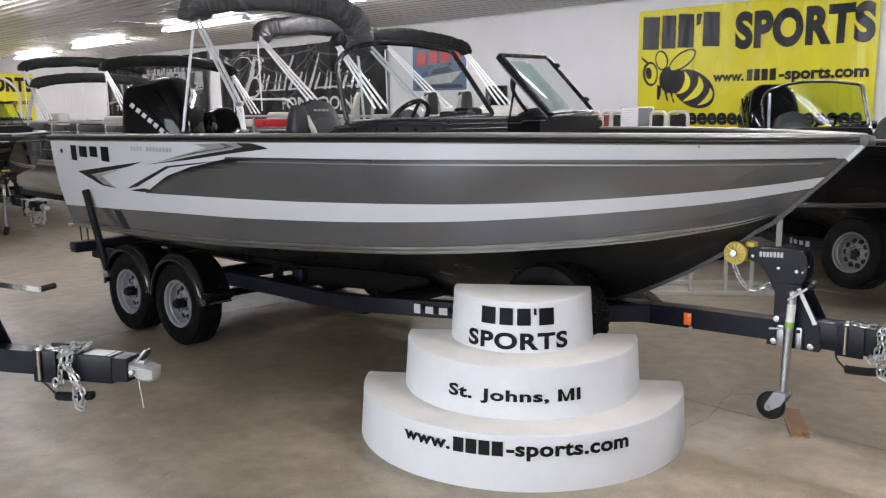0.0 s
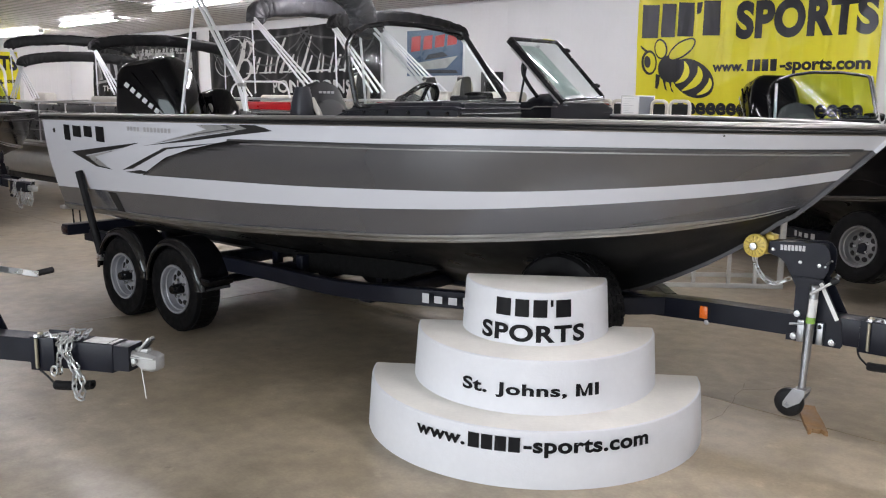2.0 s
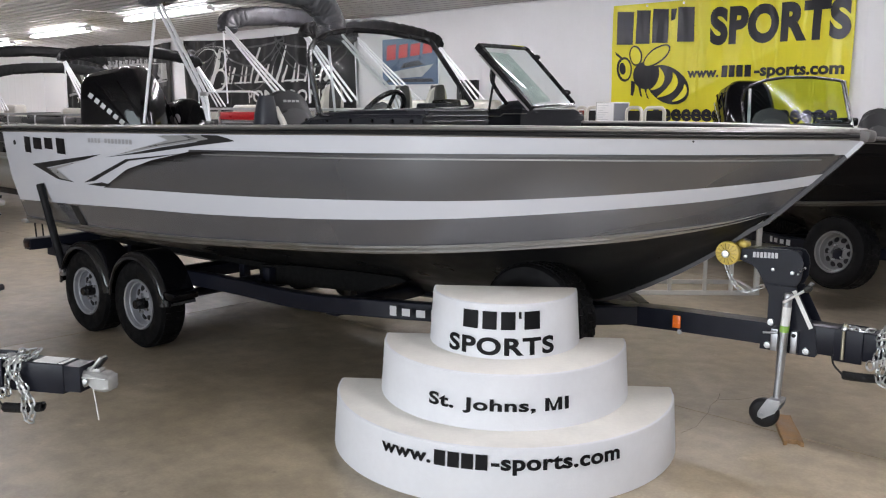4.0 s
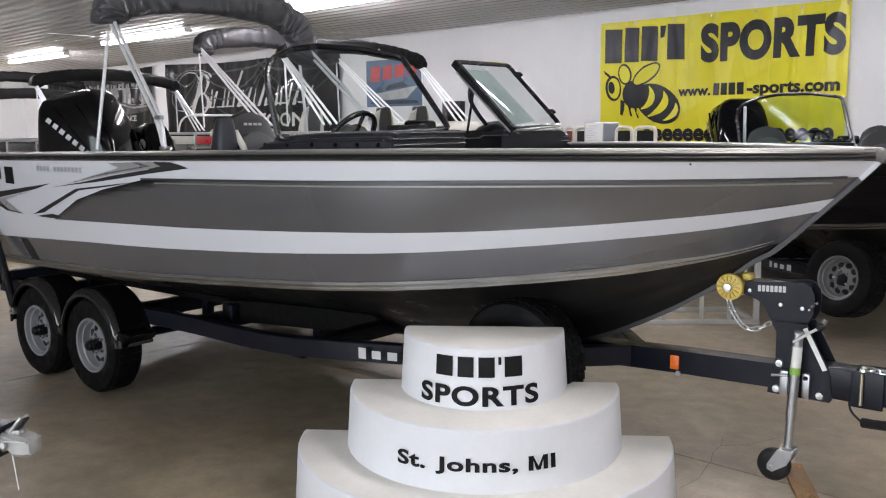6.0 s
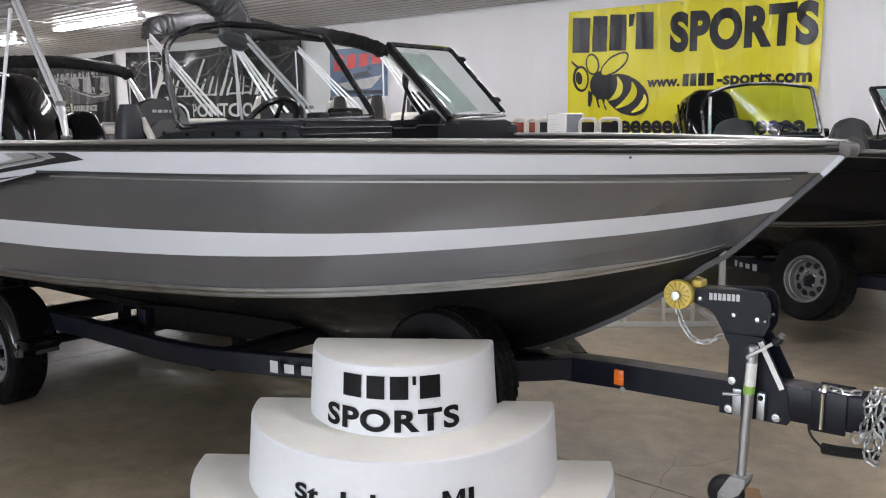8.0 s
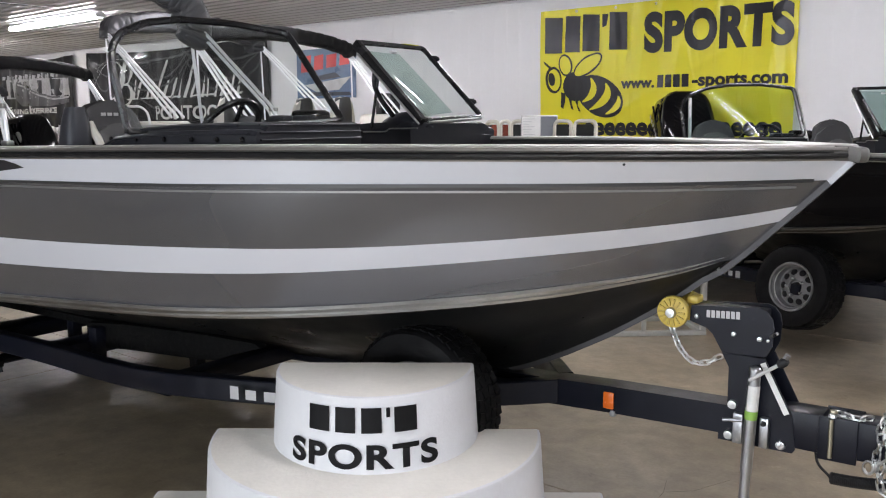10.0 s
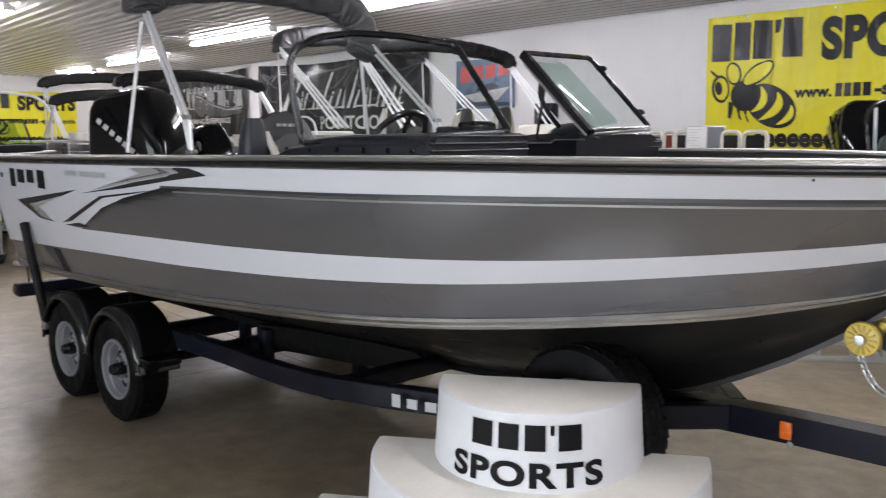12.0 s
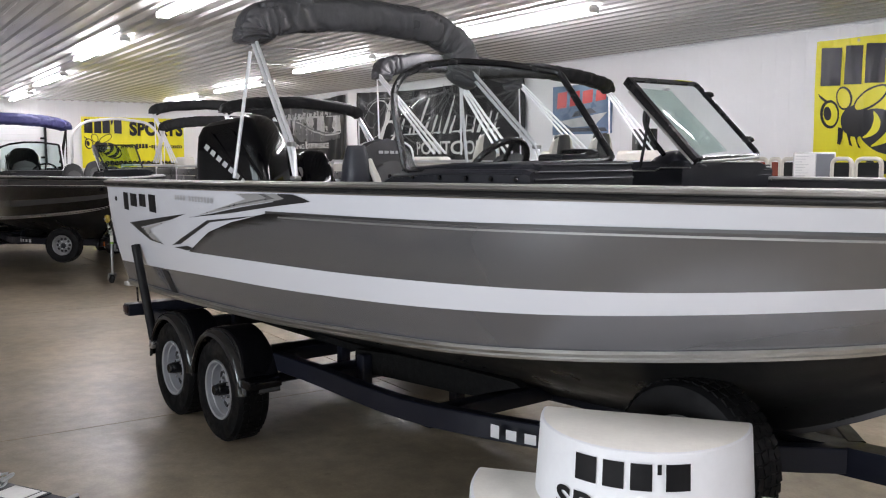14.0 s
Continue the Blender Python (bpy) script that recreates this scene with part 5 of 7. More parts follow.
    # wheel
    m = axis((3.57, -0.42, 1.648), (-0.78, -0.05, 0.62))
    ring = [m @ Vector((0.172 * math.cos(a / 24 * 2 * math.pi), 0.172 * math.sin(a / 24 * 2 * math.pi), 0)) for a in range(24)]
    wheel = part("steering_wheel", tubed(ring, 0.016, 8, True), SATIN_BLACK, boat)
    bm = bmesh.new()
    for a in (90, 210, 330):
        rod(bm, m @ Vector((0, 0, -0.02)), m @ Vector((0.168 * math.cos(radians(a)), 0.168 * math.sin(radians(a)), 0)), 0.012, 8)
    lathe(bm, [(0, 0.01), (0.045, 0.005), (0.05, -0.03), (0, -0.03)], m, 16, False)
    part("spokes", bm, SATIN_BLACK, wheel)
    # dash pods behind the screens
    part("dash_pod", boxed(3.86, 3.98, -0.30, -0.10 - 0.04, 1.66, 1.74, 0.02), GLOSS_BLACK, boat)
    # rounded pod at the inner corner of the port console, with a bright edge line
    bm = bmesh.new()
    rings = []
    for t, hw, hz in ((0.0, 0.04, 0.02), (0.12, 0.10, 0.055), (0.35, 0.14, 0.080), (0.65, 0.15, 0.086), (0.88, 0.11, 0.055), (1.0, 0.02, 0.004)):
        x = 3.83 + 0.29 * t
        rings.append([bm.verts.new((x, 0.46 + hw * math.cos(q), 1.655 + hz * math.sin(q))) for q in [math.pi * i / 10 for i in range(11)]])
    for a, b in zip(rings, rings[1:]):
        for i in range(10):
            bm.faces.new((a[i], a[i + 1], b[i + 1], b[i]))
    part("dash_hood", bm, CONSOLE, boat, "rounded black dash hood", 60)
    part("console_trim", tubed([(3.80, 0.296, 1.632), (3.95, 0.296, 1.634), (3.98, 0.296, 1.65), (4.16, 0.296, 1.652)], 0.004, 6), ALU_DULL, boat, "thin bright console trim")
    for x, y in ((3.93, -0.42), (4.02, -0.36)):
        part("dash_vent", boxed(x - 0.05, x + 0.05, y - 0.04, y + 0.04, 1.675, 1.715, 0.015), CONSOLE, boat)


def boot(boat, pts, r0, material, seed=1, flat=0.75, label="folded canvas top in its boot"):
    """A stuffed canvas boot along a bowed line, with puckers."""
    rnd = random.Random(seed)
    fr = frames_along(pts)
    bm = bmesh.new()
    rings = []
    n = 40
    ph = [rnd.uniform(0, 6.28) for _ in range(8)]
    total = sum((Vector(p) - Vector(q)).length for p, q in zip(pts, pts[1:]))
    for i, (p, t, nn, ss) in enumerate(fr):
        k = i / (len(fr) - 1)
        d = k * total
        end = min(1.0, 0.30 + 0.7 * math.sqrt(min(1.0, min(k, 1 - k) / 0.035)))
        ring = []
        for j in range(n):
            a = 2 * math.pi * j / n
            # sharp creases of uneven width run across the boot, leaning and merging, over soft bulges
            lean = math.sin(a + ph[3])
            u = d * 7.5 + 0.55 * lean + 0.5 * noise.noise((d * 3.0, ph[0], 2.0 * math.sin(a)))
            c1 = abs(noise.noise((u, ph[1], 0.7 * math.sin(a)))) * 2.4
            c2 = abs(noise.noise((d * 21.0 - 1.6 * math.sin(a + ph[5]), ph[2], 1.3 * math.cos(a)))) * 2.4
            soft = noise.noise((d * 4.0, 1.1 * math.cos(a) + ph[4], 1.1 * math.sin(a)))
            low = 1.0 if math.sin(a) > -0.6 else 0.3
            w = 1.02 + 0.10 * soft - 0.20 * max(0.0, 1 - 2.2 * c1) ** 1.5 * low - 0.10 * max(0.0, 1 - 2.0 * c2) ** 1.5 * low
            cx = abs(math.cos(a)) ** 0.6 * (1 if math.cos(a) > 0 else -1)
            cy = abs(math.sin(a)) ** 0.6 * (1 if math.sin(a) > 0 else -1)
            ring.append(bm.verts.new(p + ss * (r0 * w * end * cx) + nn * (r0 * flat * w * end * cy)))
        rings.append(ring)
    for a, b in zip(rings, rings[1:]):
        for j in range(n):
            bm.faces.new((a[j], a[(j + 1) % n], b[(j + 1) % n], b[j]))
    bm.faces.new(rings[0][::-1])
    bm.faces.new(rings[-1])
    return part("canvas_boot", bm, material, boat, label, 60)


def spline(pts, n):
    """A smooth line through points, n steps a span."""
    pts = [Vector(p) for p in pts]
    ext = [pts[0] * 2 - pts[1]] + pts + [pts[-1] * 2 - pts[-2]]
    out = []
    for i in range(1, len(ext) - 2):
        a, b, c, d = ext[i - 1:i + 3]
        for k in range(n):
            t = k / n
            out.append(0.5 * ((2 * b) + (c - a) * t + (2 * a - 5 * b + 4 * c - d) * t * t + (3 * b - a - 3 * c + d) * t ** 3))
    out.append(pts[-1])
    return out


def bimini(boat):
    """Folded top standing over the stern: boot, twin tubes and a thin stay each side."""
    line = spline([(1.76, -0.795, 2.385), (1.76, -0.795, 2.45), (1.77, -0.765, 2.515), (1.79, -0.60, 2.565), (1.80, -0.20, 2.612), (1.80, 0.20, 2.618), (1.81, 0.50, 2.595), (1.82, 0.70, 2.515), (1.83, 0.80, 2.40), (1.84, 0.80, 2.30), (1.84, 0.76, 2.22)], 30)
    boot(boat, line, 0.110, CANVAS, 3, 0.86, "dark grey canvas boot, puckered")
    for s, c in ((-1, -0.93), (1, 0.93)):
        top = (1.77, s * 0.80, 2.42)
        foot = (2.50, c, 1.585)
        knee = (2.46, c, 1.76)
        for d in (-0.026, 0.026):
            part("bow_tube", tubed(rounded([(top[0] + d, top[1], top[2]), (knee[0] + d, knee[1], knee[2]), (foot[0] + d * 0.3, foot[1], foot[2])], 0.08), 0.0115, 10), TUBE_ALU, boat, "bright aluminium tube")
        part("stay", rodded((1.74, c, 1.575), (1.77, s * 0.82, 2.34), 0.011), TUBE_ALU, boat, "bright aluminium stay")
        part("knuckle", boxed(knee[0] - 0.035, knee[0] + 0.035, c - 0.012, c + 0.012, knee[2] + 0.0, knee[2] + 0.025, 0.004), ALU_DULL, boat)
        part("deck_hinge", boxed(foot[0] - 0.03, foot[0] + 0.03, c - 0.02, c + 0.02, 1.575, 1.60, 0.005), ALU_DULL, boat)


PAINT_MAIN = dict(white=WHITE_GEL, dark=faded_paint(), low=GREY_LOW, bottom=BLACK_BOTTOM, pin=mat("dark_pinstripe", (0.03, 0.03, 0.03), 0.4), pin2=mat("silver_pinstripe", (0.21, 0.205, 0.20), 0.4, 0.4), rail=ALU_DULL, rub=RUB, cap=CAP_GREY, keel=mat("dark_grey_stem_paint", (0.075, 0.073, 0.076), 0.38, 0.4, 0.05, 8))
DARK_GLOSS = mat("black_gloss_hull", (0.004, 0.004, 0.005), 0.14, 0, 0.0, 4, 0, 60, 0, 0.09)
DARK_GREY = mat("graphite_hull", (0.006, 0.006, 0.007), 0.22, 0, 0.0, 4, 0, 60, 0, 0.10)
FAR_GLOSS = mat("black_gloss_gelcoat", (0.006, 0.006, 0.007), 0.12, 0, 0.0, 4, 0, 60, 0.3, 0.5)
FAR_BAND = mat("silver_grey_band", (0.10, 0.10, 0.105), 0.25, 0.4, 0.05, 6)
PAINT_FAR = dict(white=FAR_BAND, dark=FAR_GLOSS, low=FAR_GLOSS, bottom=BLACK_BOTTOM, pin=ALU_DULL, pin2=FAR_BAND, rail=ALU, rub=RUB, cap=mat("pale_gunwale", (0.62, 0.62, 0.62), 0.3, 0.3, 0.05, 8), keel=FAR_GLOSS)
# This boat's aluminium rail is darkened to stand in for its dim surroundings.
PAINT_DARK = dict(white=DARK_GREY, dark=DARK_GLOSS, low=DARK_GLOSS, bottom=BLACK_BOTTOM, pin=DARK_GREY, pin2=DARK_GREY, rail=mat("shaded_aluminium_rail", (0.16, 0.16, 0.16), 0.32, 1.0), rub=RUB, cap=RUB, keel=DARK_GREY)

BOAT = thing("fishing_boat", pose(-7.11, 4.065, 0), "grey and white aluminium fishing boat on a black trailer", "boat")
hull(BOAT, PAINT_MAIN)
graphics(BOAT)
consoles(BOAT, GLASS)
outboard(BOAT, -0.10, 0.03, 2.02, 1.0, False, 30)
outboard(BOAT, -0.02, 0.60, 1.745, 0.57, True)
seat(BOAT, 3.23, -0.65, 1.765, 0)
bm = bmesh.new()
rings = []
for k in range(10):
    t = k / 9
    z, th, w = 1.28 + 0.48 * t, 0.072 * (1 - 0.5 * t ** 4), 0.070 * (1 - 0.4 * t ** 5)
    rings.append([bm.verts.new((2.96 + 0.03 * t + th * math.copysign(abs(math.cos(q)) ** 0.6, math.cos(q)), -0.855 + w * math.copysign(abs(math.sin(q)) ** 0.6, math.sin(q)), z)) for q in [2 * math.pi * (i + 0.5) / 16 for i in range(16)]])
for a, b in zip(rings, rings[1:]):
    for i in range(16):
        bm.faces.new((a[i], a[(i + 1) % 16], b[(i + 1) % 16], b[i]))
bm.faces.new(rings[-1])
bm.faces.new(rings[0][::-1])
part("seat_bolster", bm, mat("navy_black_vinyl", (0.018, 0.020, 0.028), 0.45, 0, 0.1, 10, 0.08, 140), BOAT, "navy black vinyl bolster", 50)
part("seat_trim", tubed(spline([(3.000, -0.79, 1.685), (3.028, -0.785, 1.64), (3.055, -0.78, 1.60), (3.085, -0.775, 1.53)], 6), 0.020, 10), VINYL_CREAM, BOAT, "cream vinyl side trim")
for k in range(4):
    part("name_bar", boxed(2.992, 2.996, -0.72 + 0.035 * k, -0.695 + 0.035 * k, 1.720, 1.735), mat("pale_stitching", (0.45, 0.45, 0.45), 0.6), BOAT)
seat(BOAT, 2.85, 0.62, 1.70, 0)
bimini(BOAT)
part("trim_bracket", boxed(0.03, 0.12, -1.05, -0.90, 0.735, 0.765, 0.006), ALU, BOAT, "bright aluminium trim bracket")
for y in (-0.92, -0.98):
    part("tie_strap", rodded((0.13, y, 0.60), (0.115, y, 0.76), 0.007, 6), RUBBER, BOAT, "black stern tie-down strap")
for x, y in ((5.55, -0.56), (0.5, -1.05), (5.35, 0.66), (5.75, 0.42)):
    part("cleat", boxed(x - 0.035, x + 0.035, y - 0.008, y + 0.008, lerp_table(SHEER, x) + 0.04, lerp_table(SHEER, x) + 0.052, 0.005), ALU_DULL, BOAT)


# ---- trailers: same local frame ----
def wheel(parent, x, y, z, side, name="wheel"):
    """Tyre with tread blocks, dished rim with holes, hub."""
    m = axis((x, y, z), (0, side, 0)) @ Matrix.Diagonal((0.925, 0.925, 0.92, 1))
    w = part(name, turned([(0.19, -0.20), (0.27, -0.215), (0.315, -0.205), (0.332, -0.17), (0.335, -0.10), (0.332, -0.03), (0.315, 0.005), (0.285, 0.012), (0.25, 0.012), (0.212, 0.004), (0.19, -0.01)], m, 48), TYRE, parent, "black radial tyre", 50)
    bm = bmesh.new()
    for i in range(44):
        a = 2 * math.pi * i / 44
        for h, sk in ((-0.165, 0.03), (-0.125, -0.03), (-0.082, 0.03), (-0.038, -0.03)):
            mm = m @ Matrix.Rotation(a, 4, "Z") @ Matrix.Translation((0.337, 0, h)) @ Matrix.Rotation(sk * 8, 4, "X")
            box(bm, -0.006, 0.0008, -0.020, 0.020, -0.017, 0.017, 0, 1, mm)
    part("tread", bm, TYRE, w, "", 0)
    mr = m @ Matrix.Diagonal((0.93, 0.93, 1, 1))
    # Spare rims take a darker tone in place of the shade under the boats.
    paint = mat("shaded_wheel_paint", (0.22, 0.22, 0.225), 0.42, 0.4, 0.1, 14) if name == "spare_wheel" else RIM_PAINT
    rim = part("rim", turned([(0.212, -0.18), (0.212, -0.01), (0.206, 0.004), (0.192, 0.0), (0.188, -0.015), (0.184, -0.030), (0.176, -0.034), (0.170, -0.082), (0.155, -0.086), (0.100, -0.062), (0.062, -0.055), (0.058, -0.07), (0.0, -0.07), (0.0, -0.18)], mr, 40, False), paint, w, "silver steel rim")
    # Rim and hub holes are black discs: their dark insides put into colour.
    for i in range(10):
        a = 2 * math.pi * i / 10
        p = mr @ Vector((0.128 * math.cos(a), 0.128 * math.sin(a), -0.070))
        part("rim_hole_disc", turned([(0, 0.004), (0.022, 0.003), (0.025, -0.004)], axis(p, m.to_3x3() @ Vector((0.3 * math.cos(a), 0.3 * math.sin(a), 1))), 12, False), RUBBER, rim, "", 0)
    for i in range(5):
        a = 2 * math.pi * (i + 0.5) / 5
        p = mr @ Vector((0.076 * math.cos(a), 0.076 * math.sin(a), -0.057))
        part("lug_nut", turned([(0, 0.022), (0.009, 0.02), (0.011, 0)], axis(p, m.to_3x3() @ Vector((0, 0, 1))), 6, False), GALV, rim, "", 0)
    if name == "spare_wheel":
        part("hub_hole_disc", turned([(0, 0.006), (0.036, 0.004), (0.040, -0.01)], m @ Matrix.Translation((0, 0, -0.06)), 20, False), RUBBER, rim, "black disc for the dark open hub hole")
        return w
    part("hub_cap", turned([(0, 0.030), (0.030, 0.029), (0.035, 0.022), (0.036, 0.004), (0.040, 0.0), (0.042, -0.09)], m, 20, False), SATIN_BLACK, rim, "black hub cap")
    return w


def fender(parent, x0, x1, y0, y1, z, r):
    """Round-topped mudguard over one wheel, with a rolled lip."""
    bm = bmesh.new()
    cx = (x0 + x1) / 2
    prof = ((0.060, 0.004), (0.052, -0.004), (0.030, 0.0), (0.010, 0.014), (0.0, 0.045), (0.0, 1.0), (0.012, 1.0), (0.012, 0.050), (0.022, 0.022), (0.036, 0.012), (0.060, 0.010))
    vr = []
    for i in range(29):
        a = math.pi * (0.02 + 0.96 * i / 28)
        vr.append([bm.verts.new((cx + (r - d) * math.cos(a), y1 if q == 1.0 else y0 + (q if y1 > y0 else -q), z + (r - d) * math.sin(a))) for d, q in prof])
    for a, b in zip(vr, vr[1:]):
        for j in range(len(prof)):
            jj = (j + 1) % len(prof)
            bm.faces.new((a[j], a[jj], b[jj], b[j]))
    bm.faces.new(vr[0])
    bm.faces.new(vr[-1][::-1])
    return part("fender", bm, FENDER_BLACK, parent, "gloss black round fender", 50)


def chain(bm, pts, link=0.05, r=0.0055):
    """Welded links laid along a line."""
    fr = frames_along(pts)
    dist = [0]
    for a, b in zip(pts, pts[1:]):
        dist.append(dist[-1] + (Vector(b) - Vector(a)).length)
    k = 0
    s = link * 0.4
    while s < dist[-1]:
        j = max(q for q in range(len(dist)) if dist[q] <= s)
        j = min(j, len(pts) - 2)
        t = (s - dist[j]) / max(dist[j + 1] - dist[j], 1e-6)
        p = Vector(pts[j]).lerp(Vector(pts[j + 1]), t)
        d = fr[j][1]
        m = axis(p, d) @ Matrix.Rotation((k % 2) * math.pi / 2 + 0.3, 4, "Z")
        w, h = link * 0.30, link * 0.36
        loop = [m @ Vector((w * math.cos(a), 0, h * math.sin(a) + (link * 0.20 if math.sin(a) > 0 else -link * 0.20))) for a in [2 * math.pi * q / 12 for q in range(12)]]
        tube(bm, loop, r, 6, True)
        s += link * 0.82
        k += 1
    return bm


def winch_post(tr, x):
    """Post plate, winch head with a bow roller, strap chain and tongue jack."""
    # plates each side of the tongue
    for s in (-1, 1):
        bm = bmesh.new()
        pts = [(x - 0.07, 0.485), (x + 0.20, 0.485), (x + 0.21, 0.50), (x + 0.195, 0.62), (x + 0.090, 0.82), (x - 0.068, 0.82), (x - 0.040, 0.77), (x - 0.040, 0.60), (x - 0.07, 0.52)]
        f = bm.faces.new([bm.verts.new((a, s * 0.062, b)) for a, b in pts])
        r = bmesh.ops.extrude_face_region(bm, geom=[f])
        bmesh.ops.translate(bm, vec=(0, s * 0.006, 0), verts=[v for v in r["geom"] if isinstance(v, bmesh.types.BMVert)])
        part("post_plate", bm, NAVY_STEEL, tr)
        bm = bmesh.new()
        pts = [(x - 0.20, 0.925), (x - 0.195, 0.985), (x + 0.060, 1.003), (x + 0.088, 0.992), (x + 0.108, 0.965), (x + 0.114, 0.93), (x + 0.110, 0.866), (x + 0.090, 0.824), (x - 0.068, 0.814), (x - 0.110, 0.885), (x - 0.135, 0.905)]
        f = bm.faces.new([bm.verts.new((a, s * 0.050, b)) for a, b in pts])
        r = bmesh.ops.extrude_face_region(bm, geom=[f])
        bmesh.ops.translate(bm, vec=(0, s * 0.006, 0), verts=[v for v in r["geom"] if isinstance(v, bmesh.types.BMVert)])
        part("winch_plate", bm, NAVY_STEEL, tr)
        for a, b in ((x - 0.02, 0.63), (x - 0.03, 0.51), (x + 0.16, 0.51)):
            part("bolt", turned([(0, 0.014), (0.016, 0.012), (0.019, 0)], axis((a, s * 0.068, b), (0, s, 0)), 12, False), GALV, tr, "zinc bolt")
        for a, b, q in ((x - 0.172, 0.945, 0.008), (x - 0.03, 0.895, 0.008), (x + 0.065, 0.888, 0.009), (x + 0.095, 0.886, 0.005)):
            part("bolt", turned([(0, 0.010), (q, 0.008), (q * 1.2, 0)], axis((a, s * 0.056, b), (0, s, 0)), 12, False), GALV, tr, "zinc bolt")
    part("winch_cover", boxed(x - 0.19, x + 0.075, -0.049, 0.049, 0.95, 0.988, 0.006, 2, None), NAVY_STEEL, tr)
    part("winch_drum", rodded((x + 0.03, -0.045, 0.90), (x + 0.03, 0.045, 0.90), 0.04, 16), mat("strap_black", (0.02, 0.02, 0.02), 0.8), tr)
    for k in range(7):
        bm = bars(bmesh.new(), x - 0.135 + 0.0185 * k, x - 0.1165 + 0.0185 * k, 0.946 + 0.001 * k, 0.974 + 0.001 * k, 1, 0.25)
        part("name_bar", bend(bm, lambda a, b: Vector((a, -0.0575, b))), mat("white_print", (0.50, 0.50, 0.51), 0.4), tr, "", 0)
    # split bow roller, toothed side discs
    for y in (-0.075, 0.075):
        rl = part("bow_roller", turned([(0.012, 0.020), (0.047, 0.020), (0.060, 0.013), (0.063, 0), (0.060, -0.013), (0.047, -0.020), (0.012, -0.020)], axis((x - 0.258, y, 0.956), (0, 1, 0)), 30), ROLLER_YELLOW, tr, "yellow urethane bow roller")
        bm = bmesh.new()
        for i in range(14):
            a = 2 * math.pi * i / 14
            mm = Matrix.Translation((x - 0.258, y, 0.956)) @ Matrix.Rotation(a, 4, "Y")
            box(bm, 0.026, 0.052, -0.027, 0.027, -0.0035, 0.0035, 0, 1, mm)
        part("rib", bm, mat("yellow_urethane_ribs", (0.50, 0.37, 0.07), 0.45), rl, "", 0)
        part("axle_nut", turned([(0, 0.012), (0.018, 0.010), (0.022, 0)], axis((x - 0.258, y + (-0.03 if y < 0 else 0.03), 0.956), (0, -1 if y < 0 else 1, 0)), 12, False), GALV, rl)
    part("bow_stop", boxed(x - 0.222, x - 0.178, -0.035, 0.035, 0.985, 1.016, 0.010, 2, None), ROLLER_YELLOW, tr, "yellow bow stop")
    # safety chain from the roller to the post
    pts = [(x - 0.265 + 0.205 * t, -0.075, 0.90 - 0.085 * t - 0.10 * math.sin(math.pi * t ** 0.8) * 0.9) for t in [i / 20 for i in range(21)]]
    part("safety_chain", chain(bmesh.new(), pts, 0.034, 0.0042), GALV, tr, "zinc safety chain")
    # small winch handle knob
    part("winch_crank", rodded((x + 0.10, -0.05, 0.90), (x + 0.135, -0.09, 0.925), 0.006), GALV, tr)
    # warning label
    bm = boxed(-0.010, 0.010, -0.0015, 0.0015, -0.10, 0.10, 0, 1, Matrix.Translation((x + 0.130, -0.0705, 0.715)) @ Matrix.Rotation(radians(-27.5), 4, "Y"))
    part("warning_label", bm, mat("white_label", (0.75, 0.75, 0.73), 0.45, 0, 0.1, 40), tr, "narrow white warning label")


